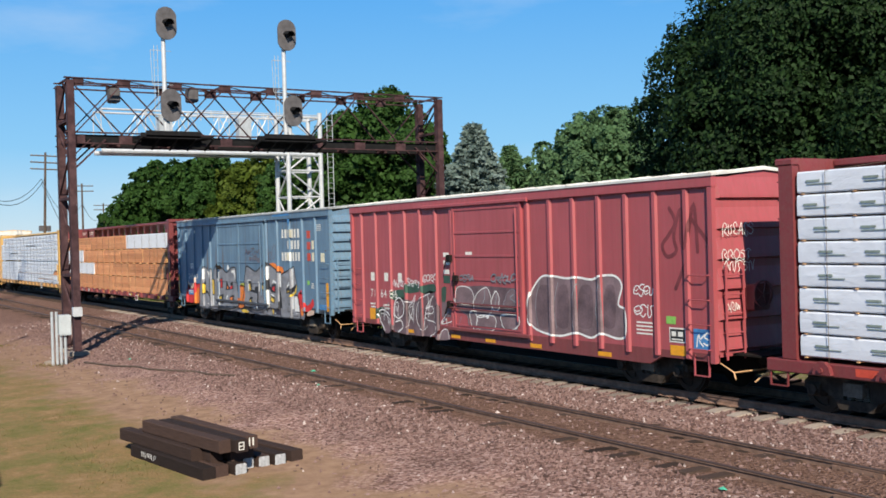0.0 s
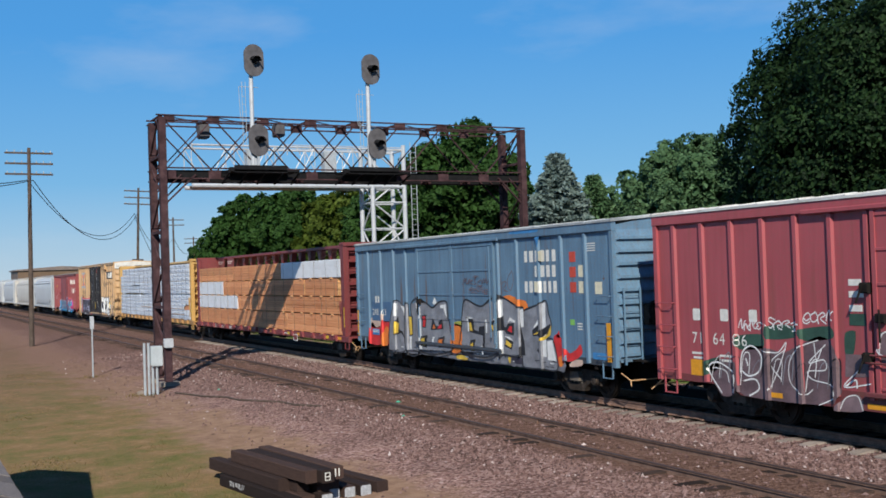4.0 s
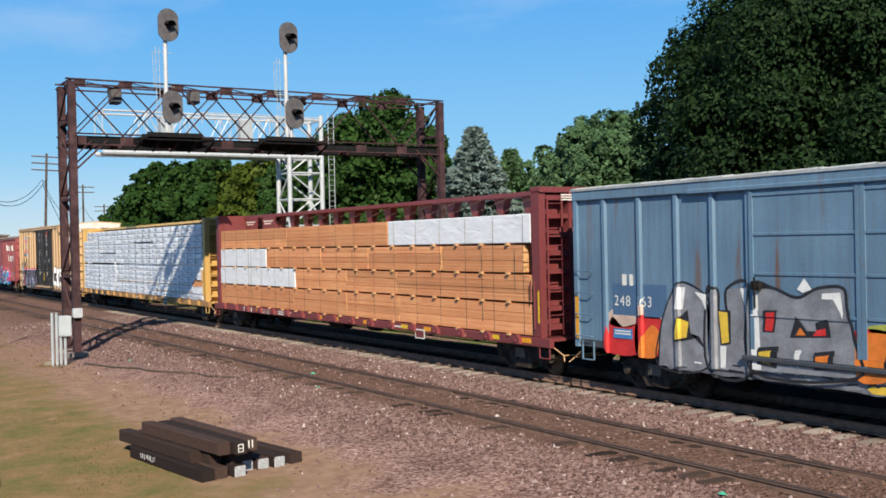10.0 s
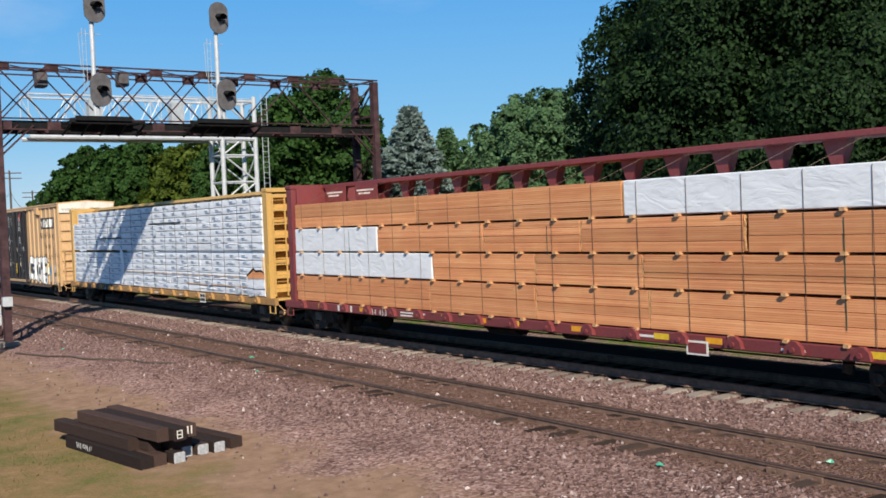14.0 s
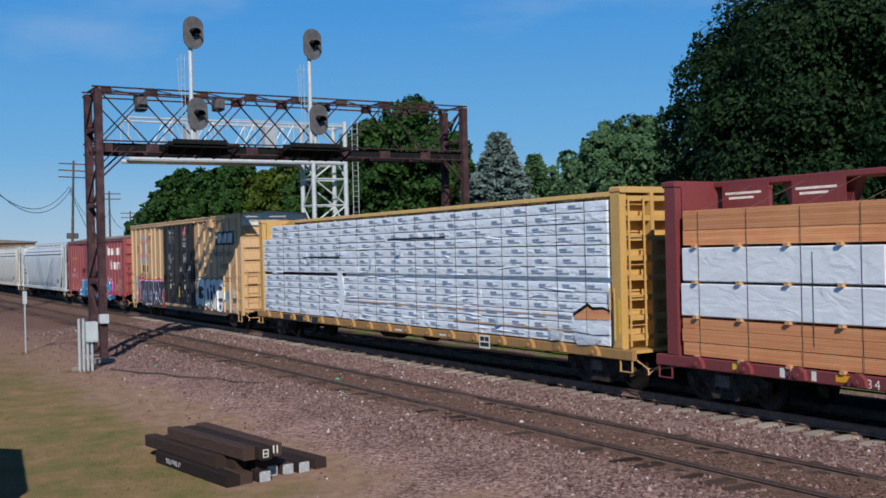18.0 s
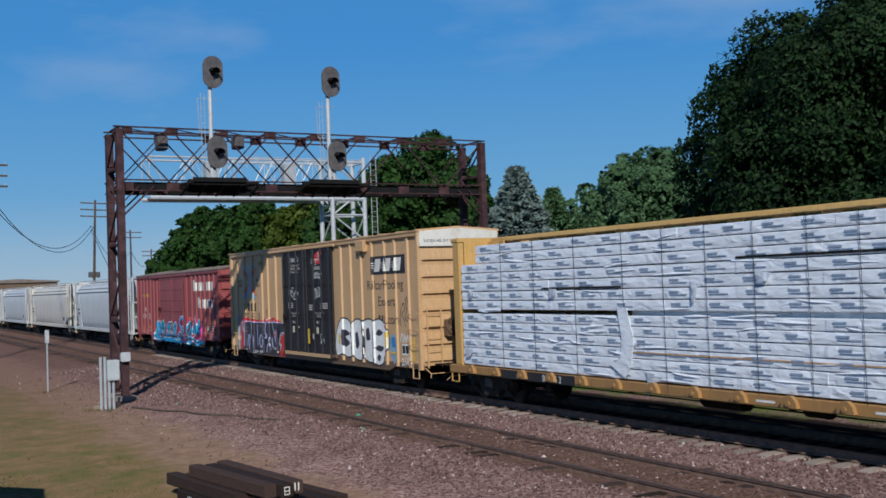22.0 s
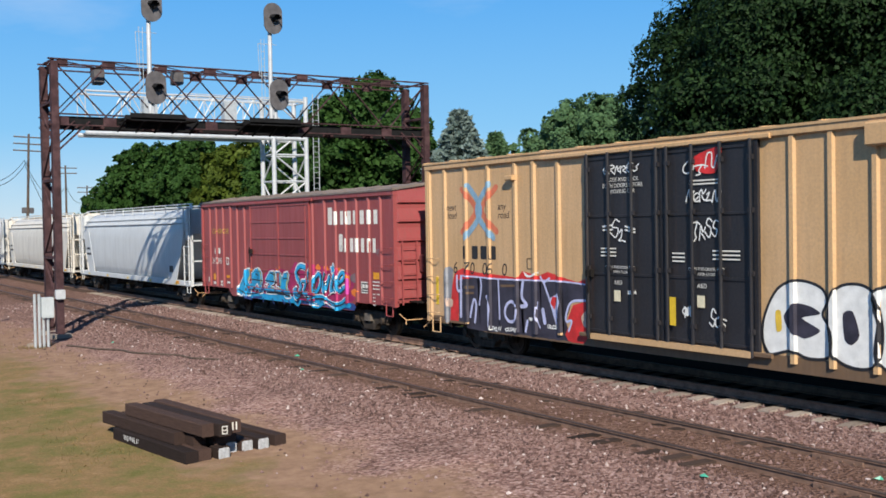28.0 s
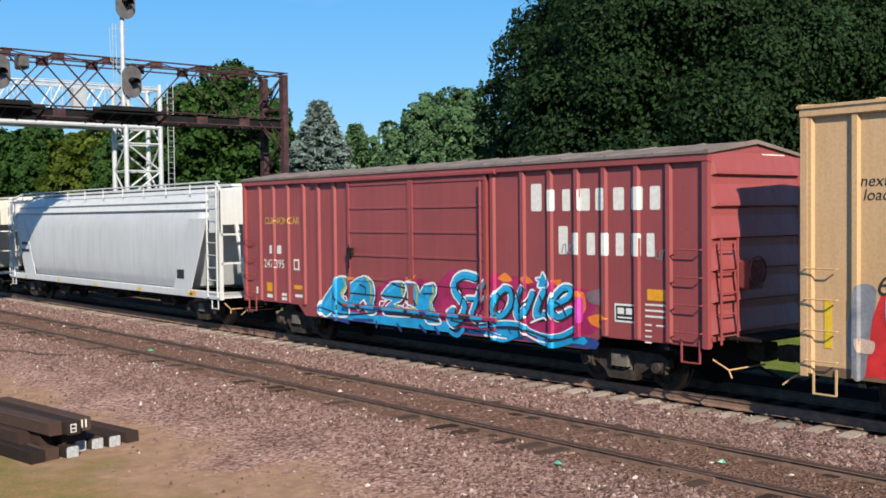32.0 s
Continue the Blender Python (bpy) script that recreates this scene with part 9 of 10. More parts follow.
def maroon_boxcar():
    ribs = [-7.31, -6.56, -5.8, -4.99, -4.27, -3.52, 2.57, 3.5, 4.3, 5.04, 5.76, 6.57, 7.32]
    car, h = boxcar("maroon_boxcar", -136.8, -120.4, 4.46, 1.0, 4.74, M_sp, M_roof_dark, ribs, [(-2.86, -0.26), (-0.26, 2.43)],
                    "maroon boxcar with white lettering and bright blue graffiti", belly=(-5.0, 5.3, 0.72), end_bars=6, door_bars=5)
    y = PANEL - 0.004
    block_word(car, 3.72, 7.28, 3.48, 3.92, 8, M_white, gap=0.36, big_first=True, label="large white block lettering", ribs=ribs)
    block_word(car, 4.5, 7.15, 2.6, 3.04, 7, M_white, gap=0.36, big_first=True, ribs=ribs)
    letters("CUSHION CAR", 0.285, car, -7.08, y, 3.22, M_letyel, spread=0.95, ribs=ribs)
    block_word(car, -6.85, -6.05, 2.38, 2.62, 2, M_white, gap=0.5)
    letters("247 395", 0.34, car, -7.15, y, 1.98, M_white, ribs=ribs)
    plaque(car, -5.55, -5.28, 1.95, 2.25, y, M_white, "label_plate")
    plaque(car, -5.5, -5.33, 2.0, 2.2, y - 0.004, M_sp, "label_plate")
    plaque(car, -7.0, -6.55, 1.3, 1.55, y, M_orange, label="orange inspection patch")
    plaque(car, -5.55, -5.1, 1.42, 1.53, y, M_orange)
    bars(car, [(-7.0, -6.6, 1.12, 0.1), (-6.2, -5.85, 1.2, 0.08), (-6.2, -5.85, 1.08, 0.08), (-5.5, -5.1, 1.2, 0.08), (-7.6, -7.5, 1.2, 0.2)], M_white)
    plaque(car, 6.0, 6.52, 1.32, 1.68, y, M_white, "label_plate")
    plaque(car, 6.04, 6.48, 1.36, 1.64, y - 0.004, M_black, "label_plate", "black and white consolidated stencil")
    bars(car, [(6.08, 6.24, 1.48, 0.12), (6.29, 6.44, 1.48, 0.12), (6.08, 6.44, 1.4, 0.03)], M_white, y - 0.009)
    plaque(car, 6.8, 7.28, 1.78, 1.99, y, M_orange, label="orange inspection patch")
    bars(car, [(6.75, 7.3, 1.68 - 0.11 * k, 0.035) for k in range(3)] + [(6.75, 6.9, 1.3 - 0.11 * k, 0.03) for k in range(4)] + [(7.0, 7.2, 1.3, 0.03)], M_white)
    # bright piece
    door = (-2.86, 2.43, [1.0 + 0.25 + 2.96 * k / 5 for k in range(6)])
    ink(car, [(-4.6, 0.9), (-4.34, 1.1), (-3.53, 1.54), (-2.84, 1.74), (-2.18, 1.79), (-1.71, 1.62), (-1.01, 1.89), (-0.12, 1.94), (0.78, 1.87), (1.19, 2.19), (2.08, 2.17), (2.99, 2.12), (3.57, 2.08), (4.39, 2.08), (4.9, 1.98), (5.3, 1.9), (5.55, 1.62), (5.42, 1.4), (5.72, 1.22), (5.4, 1.02), (5.0, 0.93), (3.26, 0.9), (0.41, 0.86), (-3.91, 0.82)], G_magenta, 0, ribs, door, curve=False, label="magenta and orange sprayed backing", name="sprayed_patch")
    ink(car, [(2.69, 2.03), (2.93, 2.17), (3.16, 2.01), (2.93, 1.96)], G_orange, 1, ribs, door, name="sprayed_patch")
    ink(car, [(3.45, 2.06), (3.59, 2.12), (3.79, 1.99), (3.56, 1.96)], G_orange, 1, ribs, door, name="sprayed_patch")
    ink(car, [(5.01, 1.87), (5.21, 1.83), (5.26, 1.53), (5.11, 1.37), (5.04, 1.63)], G_orange, 1, ribs, door, name="sprayed_patch")
    ink(car, [(5.3, 1.36), (5.62, 1.44), (5.84, 1.36), (5.6, 1.3), (5.7, 1.16), (5.4, 1.22)], G_orange, 1, ribs, door, name="sprayed_patch")
    ink(car, [(4.33, 2.05), (4.6, 2.08), (4.49, 1.94)], G_orange, 1, ribs, door, name="sprayed_patch")
    ink(car, [(-2.84, 1.77), (-3.01, 1.86), (-2.51, 1.85)], G_orange, 1, ribs, door, name="sprayed_patch")
    ink(car, [(-0.49, 1.93), (-0.05, 2.01), (-0.27, 1.85)], G_orange, 1, ribs, door, name="sprayed_patch")
    ink(car, [(5.04, 1.74), (5.19, 1.69), (5.16, 1.26), (5.01, 1.28)], G_pink, 2, ribs, door, name="sprayed_patch")
    ink(car, [(5.26, 1.83), (5.66, 1.94), (5.68, 1.63), (5.36, 1.65)], G_mauve, 2, ribs, door, name="sprayed_patch")
    ink(car, [(-4.24, 0.87), (-3.87, 1.26), (-3.47, 1.6), (-3.29, 1.77), (-2.89, 1.77), (-2.9, 1.57), (-3.04, 1.4), (-3.17, 1.27), (-2.8, 1.09), (-2.76, 0.83), (-3.36, 0.74), (-3.53, 0.88), (-3.89, 0.7)], G_black, 2, ribs, door, curve=False, name="shape_shadow")
    ob = ink(car, [(-4.35, 0.94), (-3.98, 1.32), (-3.57, 1.66), (-3.39, 1.83), (-2.99, 1.83), (-2.99, 1.64), (-3.14, 1.46), (-3.28, 1.33), (-2.9, 1.16), (-2.86, 0.89), (-3.46, 0.8), (-3.63, 0.94), (-3.99, 0.77)], G_cyan, 5, ribs, door, curve=False, label="bright blue shape with white outline")
    ink(ob, [(-4.35, 0.94), (-3.98, 1.32), (-3.57, 1.66), (-3.39, 1.83), (-2.99, 1.83), (-2.99, 1.64), (-3.14, 1.46), (-3.28, 1.33), (-2.9, 1.16), (-2.86, 0.89), (-3.46, 0.8), (-3.63, 0.94), (-3.99, 0.77)], G_white, 4, ribs, door, r=0.038, name="shape_edge")
    ink(car, [(-2.75, 1.39), (-2.74, 1.58), (-2.25, 1.8), (-2.0, 1.84), (-1.73, 1.75), (-1.63, 1.49), (-1.66, 1.14), (-1.55, 0.96), (-1.87, 0.89), (-2.1, 1.06), (-2.35, 0.98), (-2.51, 1.13), (-2.8, 1.07), (-2.84, 1.26)], G_black, 2, ribs, door, curve=False, name="shape_shadow")
    ob = ink(car, [(-2.85, 1.45), (-2.84, 1.65), (-2.34, 1.86), (-2.1, 1.9), (-1.82, 1.81), (-1.72, 1.55), (-1.76, 1.2), (-1.64, 1.02), (-1.96, 0.95), (-2.2, 1.12), (-2.44, 1.04), (-2.6, 1.2), (-2.9, 1.13), (-2.94, 1.32)], G_cyan, 5, ribs, door, curve=False, label="bright blue shape with white outline")
    ink(ob, [(-2.85, 1.45), (-2.84, 1.65), (-2.34, 1.86), (-2.1, 1.9), (-1.82, 1.81), (-1.72, 1.55), (-1.76, 1.2), (-1.64, 1.02), (-1.96, 0.95), (-2.2, 1.12), (-2.44, 1.04), (-2.6, 1.2), (-2.9, 1.13), (-2.94, 1.32)], G_white, 4, ribs, door, r=0.030, name="shape_edge")
    ink(car, [(-1.35, 1.41), (-1.15, 1.58), (-0.88, 1.74), (-0.44, 1.75), (-0.41, 1.53), (-0.56, 1.32), (-0.86, 1.21), (-0.41, 1.17), (0.02, 1.08), (-0.27, 0.95), (-1.24, 0.93), (-1.16, 1.12), (-0.89, 1.3), (-1.23, 1.33)], G_black, 2, ribs, door, curve=False, name="shape_shadow")
    ob = ink(car, [(-1.44, 1.47), (-1.24, 1.65), (-0.97, 1.8), (-0.53, 1.81), (-0.49, 1.59), (-0.64, 1.38), (-0.95, 1.27), (-0.5, 1.22), (-0.07, 1.14), (-0.36, 1.01), (-1.33, 0.99), (-1.25, 1.18), (-0.98, 1.36), (-1.32, 1.39)], G_cyan, 5, ribs, door, curve=False, label="bright blue shape with white outline")
    ink(ob, [(-1.44, 1.47), (-1.24, 1.65), (-0.97, 1.8), (-0.53, 1.81), (-0.49, 1.59), (-0.64, 1.38), (-0.95, 1.27), (-0.5, 1.22), (-0.07, 1.14), (-0.36, 1.01), (-1.33, 0.99), (-1.25, 1.18), (-0.98, 1.36), (-1.32, 1.39)], G_white, 4, ribs, door, r=0.030, name="shape_edge")
    ink(car, [(-0.37, 1.76), (0.03, 1.75), (0.17, 1.54), (0.31, 1.7), (0.72, 1.78), (0.75, 1.57), (0.58, 1.34), (0.75, 1.11), (0.91, 0.88), (0.43, 0.84), (0.3, 1.03), (0.09, 1.15), (-0.27, 1.27), (-0.3, 1.49)], G_black, 2, ribs, door, curve=False, name="shape_shadow")
    ob = ink(car, [(-0.45, 1.82), (-0.06, 1.81), (0.08, 1.59), (0.23, 1.76), (0.64, 1.84), (0.67, 1.62), (0.5, 1.39), (0.66, 1.16), (0.83, 0.93), (0.35, 0.9), (0.21, 1.09), (0.0, 1.21), (-0.35, 1.32), (-0.38, 1.55)], G_cyan, 5, ribs, door, curve=False, label="bright blue shape with white outline")
    ink(ob, [(-0.45, 1.82), (-0.06, 1.81), (0.08, 1.59), (0.23, 1.76), (0.64, 1.84), (0.67, 1.62), (0.5, 1.39), (0.66, 1.16), (0.83, 0.93), (0.35, 0.9), (0.21, 1.09), (0.0, 1.21), (-0.35, 1.32), (-0.38, 1.55)], G_white, 4, ribs, door, r=0.030, name="shape_edge")
    ink(car, [(-3.14, 1.8), (-3.05, 1.61), (-3.27, 1.41)], G_olive, 7, ribs, door, r=0.040, ring=False, name="shape_highlight")
    ink(car, [(-1.98, 1.85), (-1.85, 1.62), (-1.87, 1.29)], G_olive, 7, ribs, door, r=0.040, ring=False, name="shape_highlight")
    ink(car, [(-0.6, 1.79), (-0.6, 1.54)], G_olive, 7, ribs, door, r=0.040, ring=False, name="shape_highlight")
    ink(car, [(-0.09, 1.76), (-0.02, 1.57), (-0.07, 1.2), (0.07, 1.03)], G_olive, 7, ribs, door, r=0.030, ring=False, name="shape_highlight")
    ink(car, [(0.57, 1.77), (0.57, 1.55), (0.46, 1.37), (0.63, 1.07)], G_olive, 7, ribs, door, r=0.030, ring=False, name="shape_highlight")
    ink(car, [(-0.8, 1.25), (-0.65, 1.17)], G_olive, 7, ribs, door, r=0.030, ring=False, name="shape_highlight")
    ink(car, [(-3.48, 1.77), (-3.62, 1.44), (-3.98, 1.07)], G_sky, 7, ribs, door, r=0.040, ring=False, name="shape_highlight")
    ink(car, [(-2.18, 1.84), (-2.6, 1.54), (-2.73, 1.29)], G_sky, 7, ribs, door, r=0.040, ring=False, name="shape_highlight")
    ink(car, [(-0.79, 1.76), (-1.17, 1.56)], G_sky, 7, ribs, door, r=0.040, ring=False, name="shape_highlight")
    ink(car, [(-0.34, 1.73), (-0.24, 1.47)], G_sky, 7, ribs, door, r=0.040, ring=False, name="shape_highlight")
    ink(car, [(0.3, 1.71), (0.36, 1.5)], G_sky, 7, ribs, door, r=0.030, ring=False, name="shape_highlight")
    ink(car, [(-2.85, 1.45), (-2.35, 1.45), (-1.71, 1.44)], G_black, 8, ribs, door, r=0.020, ring=False, name="shape_line")
    ink(car, [(-1.44, 1.45), (-0.64, 1.44), (-0.35, 1.41)], G_black, 8, ribs, door, r=0.020, ring=False, name="shape_line")
    ink(car, [(-3.62, 1.49), (-3.45, 1.2), (-3.2, 1.11)], G_black, 8, ribs, door, r=0.030, ring=False, name="shape_line")
    ink(car, [(-2.35, 1.69), (-2.1, 1.61), (-2.11, 1.42)], G_black, 8, ribs, door, r=0.020, ring=False, name="shape_line")
    ink(car, [(-4.26, 1.0), (-3.2, 0.87), (-1.72, 1.01)], G_black, 8, ribs, door, r=0.020, ring=False, name="shape_line")
    ink(car, [(-1.25, 1.02), (-0.07, 1.03), (0.76, 0.97)], G_black, 8, ribs, door, r=0.030, ring=False, name="shape_line")
    ink(car, [(-0.94, 1.75), (-0.49, 1.68)], G_black, 8, ribs, door, r=0.020, ring=False, name="shape_line")
    ink(car, [(0.22, 1.58), (0.57, 1.6)], G_black, 8, ribs, door, r=0.020, ring=False, name="shape_line")
    ink(car, [(-0.21, 1.47), (-0.07, 1.29)], G_black, 8, ribs, door, r=0.030, ring=False, name="shape_line")
    ob = ink(car, [(-2.15, 1.34), (-1.99, 1.21), (-2.2, 1.11), (-2.37, 1.18)], G_white, 9, ribs, door, curve=False, name="shape_opening")
    ink(ob, [(-2.16, 1.28), (-2.08, 1.21), (-2.19, 1.16), (-2.29, 1.19)], G_magenta, 10, ribs, door, curve=False, name="shape_fill")
    ob = ink(car, [(-1.48, 1.33), (-1.17, 1.35), (-1.33, 1.2), (-1.52, 1.14)], G_white, 9, ribs, door, curve=False, name="shape_opening")
    ink(ob, [(-1.43, 1.3), (-1.26, 1.31), (-1.35, 1.22), (-1.46, 1.19)], G_magenta, 10, ribs, door, curve=False, name="shape_fill")
    ob = ink(car, [(-3.21, 1.4), (-3.0, 1.34), (-2.97, 1.2), (-3.12, 1.25)], G_white, 9, ribs, door, curve=False, name="shape_opening")
    ink(ob, [(-3.15, 1.35), (-3.04, 1.32), (-3.02, 1.24), (-3.1, 1.27)], G_magenta, 10, ribs, door, curve=False, name="shape_fill")
    ob = ink(car, [(-0.46, 1.39), (-0.3, 1.28), (-0.47, 1.17), (-0.57, 1.22)], G_white, 9, ribs, door, curve=False, name="shape_opening")
    ink(ob, [(-0.46, 1.33), (-0.36, 1.27), (-0.46, 1.21), (-0.52, 1.24)], G_magenta, 10, ribs, door, curve=False, name="shape_fill")
    ink(car, [(-4.2, 0.8), (-4.1, 0.98), (-2.87, 0.97), (-1.73, 0.95), (-0.36, 0.97), (1.2, 0.98), (1.1, 0.74), (-0.37, 0.74), (-1.73, 0.74), (-2.87, 0.75), (-3.91, 0.76)], G_cyan, 3, ribs, door, curve=False, name="shape_fill")
    ink(car, [(-3.55, 0.74), (-2.95, 0.69)], G_navy, 5, ribs, door, r=0.050, ring=False, name="shape_shadow")
    ink(car, [(-2.61, 0.77), (-1.8, 0.81)], G_navy, 5, ribs, door, r=0.040, ring=False, name="shape_shadow")
    ink(car, [(-1.65, 0.78), (-1.65, 0.66)], G_navy, 5, ribs, door, r=0.040, ring=False, name="shape_shadow")
    ink(car, [(-0.81, 0.79), (-0.66, 0.64)], G_navy, 5, ribs, door, r=0.040, ring=False, name="shape_shadow")
    ink(car, [(0.07, 0.81), (0.28, 0.69)], G_navy, 5, ribs, door, r=0.040, ring=False, name="shape_shadow")
    ink(car, [(0.62, 0.81), (0.76, 0.69)], G_navy, 5, ribs, door, r=0.040, ring=False, name="shape_shadow")
    ink(car, [(2.05, 2.03), (1.67, 2.07), (1.38, 1.94), (1.34, 1.7), (1.51, 1.54), (1.68, 1.37), (1.59, 1.13), (1.26, 0.96), (1.13, 1.13), (1.29, 1.25)], G_white, 4, ribs, door, r=0.130, ring=False, label="flowing bright blue stroke with white and black edge")
    ink(car, [(2.33, 1.91), (2.11, 1.59), (1.94, 1.16), (2.22, 1.1)], G_white, 4, ribs, door, r=0.110, ring=False, label="flowing bright blue stroke with white and black edge")
    ink(car, [(1.76, 1.55), (2.5, 1.57)], G_white, 4, ribs, door, r=0.090, ring=False, label="flowing bright blue stroke with white and black edge")
    ink(car, [(2.93, 1.83), (2.64, 1.62), (2.57, 1.29), (2.79, 1.22), (3.09, 1.48), (3.09, 1.78), (2.9, 1.83)], G_white, 4, ribs, door, r=0.110, ring=False, label="flowing bright blue stroke with white and black edge")
    ink(car, [(3.45, 1.84), (3.28, 1.49), (3.3, 1.25), (3.5, 1.32), (3.76, 1.75)], G_white, 4, ribs, door, r=0.110, ring=False, label="flowing bright blue stroke with white and black edge")
    ink(car, [(4.09, 1.82), (3.9, 1.48), (3.88, 1.29), (4.08, 1.33)], G_white, 4, ribs, door, r=0.110, ring=False, label="flowing bright blue stroke with white and black edge")
    ink(car, [(4.34, 1.55), (4.76, 1.71), (4.85, 1.89), (4.65, 1.91), (4.4, 1.71), (4.32, 1.44), (4.5, 1.31), (4.84, 1.46)], G_white, 4, ribs, door, r=0.110, ring=False, label="flowing bright blue stroke with white and black edge")
    ink(car, [(2.1, 2.0), (1.72, 2.05), (1.43, 1.91), (1.39, 1.67), (1.57, 1.51), (1.73, 1.35), (1.64, 1.11), (1.32, 0.94), (1.19, 1.1), (1.34, 1.23)], G_black, 5, ribs, door, r=0.090, ring=False, name="shape_shadow")
    ink(car, [(2.38, 1.89), (2.16, 1.57), (1.99, 1.14), (2.27, 1.08)], G_black, 5, ribs, door, r=0.080, ring=False, name="shape_shadow")
    ink(car, [(1.81, 1.53), (2.55, 1.55)], G_black, 5, ribs, door, r=0.060, ring=False, name="shape_shadow")
    ink(car, [(2.97, 1.81), (2.69, 1.59), (2.62, 1.27), (2.84, 1.2), (3.13, 1.46), (3.14, 1.76), (2.94, 1.8)], G_black, 5, ribs, door, r=0.090, ring=False, name="shape_shadow")
    ink(car, [(3.49, 1.82), (3.33, 1.47), (3.34, 1.23), (3.54, 1.3), (3.8, 1.73)], G_black, 5, ribs, door, r=0.090, ring=False, name="shape_shadow")
    ink(car, [(4.13, 1.8), (3.95, 1.46), (3.92, 1.26), (4.13, 1.31)], G_black, 5, ribs, door, r=0.090, ring=False, name="shape_shadow")
    ink(car, [(4.38, 1.53), (4.8, 1.69), (4.89, 1.87), (4.69, 1.89), (4.44, 1.69), (4.36, 1.42), (4.54, 1.29), (4.89, 1.44)], G_black, 5, ribs, door, r=0.080, ring=False, name="shape_shadow")
    ink(car, [(2.05, 2.03), (1.67, 2.07), (1.38, 1.94), (1.34, 1.7), (1.51, 1.54), (1.68, 1.37), (1.59, 1.13), (1.26, 0.96), (1.13, 1.13), (1.29, 1.25)], G_cyan, 7, ribs, door, r=0.080, ring=False, name="shape_fill")
    ink(car, [(2.33, 1.91), (2.11, 1.59), (1.94, 1.16), (2.22, 1.1)], G_cyan, 7, ribs, door, r=0.060, ring=False, name="shape_fill")
    ink(car, [(1.76, 1.55), (2.5, 1.57)], G_cyan, 7, ribs, door, r=0.040, ring=False, name="shape_fill")
    ink(car, [(2.93, 1.83), (2.64, 1.62), (2.57, 1.29), (2.79, 1.22), (3.09, 1.48), (3.09, 1.78), (2.9, 1.83)], G_cyan, 7, ribs, door, r=0.060, ring=False, name="shape_fill")
    ink(car, [(3.45, 1.84), (3.28, 1.49), (3.3, 1.25), (3.5, 1.32), (3.76, 1.75)], G_cyan, 7, ribs, door, r=0.070, ring=False, name="shape_fill")
    ink(car, [(4.09, 1.82), (3.9, 1.48), (3.88, 1.29), (4.08, 1.33)], G_cyan, 7, ribs, door, r=0.070, ring=False, name="shape_fill")
    ink(car, [(4.34, 1.55), (4.76, 1.71), (4.85, 1.89), (4.65, 1.91), (4.4, 1.71), (4.32, 1.44), (4.5, 1.31), (4.84, 1.46)], G_cyan, 7, ribs, door, r=0.060, ring=False, name="shape_fill")
    ink(car, [(2.02, 2.05), (1.64, 2.09), (1.35, 1.96), (1.31, 1.72)], G_sky, 9, ribs, door, r=0.020, ring=False, name="shape_highlight")
    ink(car, [(2.9, 1.85), (2.61, 1.63), (2.54, 1.31), (2.76, 1.24)], G_sky, 9, ribs, door, r=0.010, ring=False, name="shape_highlight")
    ink(car, [(3.42, 1.86), (3.26, 1.51), (3.27, 1.27), (3.47, 1.34)], G_sky, 9, ribs, door, r=0.020, ring=False, name="shape_highlight")
    ink(car, [(4.06, 1.84), (3.88, 1.5), (3.85, 1.3), (4.06, 1.34)], G_sky, 9, ribs, door, r=0.020, ring=False, name="shape_highlight")
    ink(car, [(4.31, 1.57), (4.74, 1.73), (4.82, 1.91), (4.63, 1.93)], G_sky, 9, ribs, door, r=0.020, ring=False, name="shape_highlight")
    ink(car, [(4.07, 2.2), (4.15, 2.08), (4.27, 1.98), (4.11, 1.91), (3.93, 1.91), (3.98, 2.02), (3.87, 2.07), (4.01, 2.09)], G_white, 5, ribs, door, r=0.040, curve=False, name="shape_edge")
    ink(car, [(4.07, 2.2), (4.15, 2.08), (4.27, 1.98), (4.11, 1.91), (3.93, 1.91), (3.98, 2.02), (3.87, 2.07), (4.01, 2.09)], G_cyan, 7, ribs, door, curve=False)
    ink(car, [(2.19, 0.97), (2.86, 1.08), (3.44, 1.08), (3.69, 0.96), (4.16, 0.88), (4.59, 0.94), (4.93, 1.1)], G_white, 7, ribs, door, r=0.060, ring=False, name="sprayed_line")
    ink(car, [(2.19, 0.96), (2.86, 1.06), (3.44, 1.06), (3.69, 0.95), (4.16, 0.87), (4.59, 0.93), (4.93, 1.08)], G_cyan, 9, ribs, door, r=0.050, ring=False, name="shape_fill")
    ink(car, [(2.4, 0.79), (2.85, 0.71), (3.29, 0.86)], G_cyan, 6, ribs, door, r=0.060, ring=False, name="shape_fill")
    ink(car, [(1.16, 0.76), (1.42, 0.69), (1.62, 0.84)], G_cyan, 6, ribs, door, r=0.050, ring=False, name="shape_fill")
    ink(car, [(3.94, 0.78), (4.37, 0.72), (4.85, 0.85)], G_cyan, 6, ribs, door, r=0.060, ring=False, name="shape_fill")
    ink(car, [(3.72, 1.14), (4.06, 1.26), (4.16, 1.23)], G_white, 9, ribs, door, r=0.020, ring=False, name="sprayed_line")
    ink(car, [(2.34, 0.77), (2.61, 0.75), (2.97, 0.74)], G_white, 8, ribs, door, r=0.020, ring=False, name="sprayed_line")
    ink(car, [(3.38, 0.95), (3.83, 0.79), (4.16, 0.75)], G_white, 8, ribs, door, r=0.020, ring=False, name="sprayed_line")
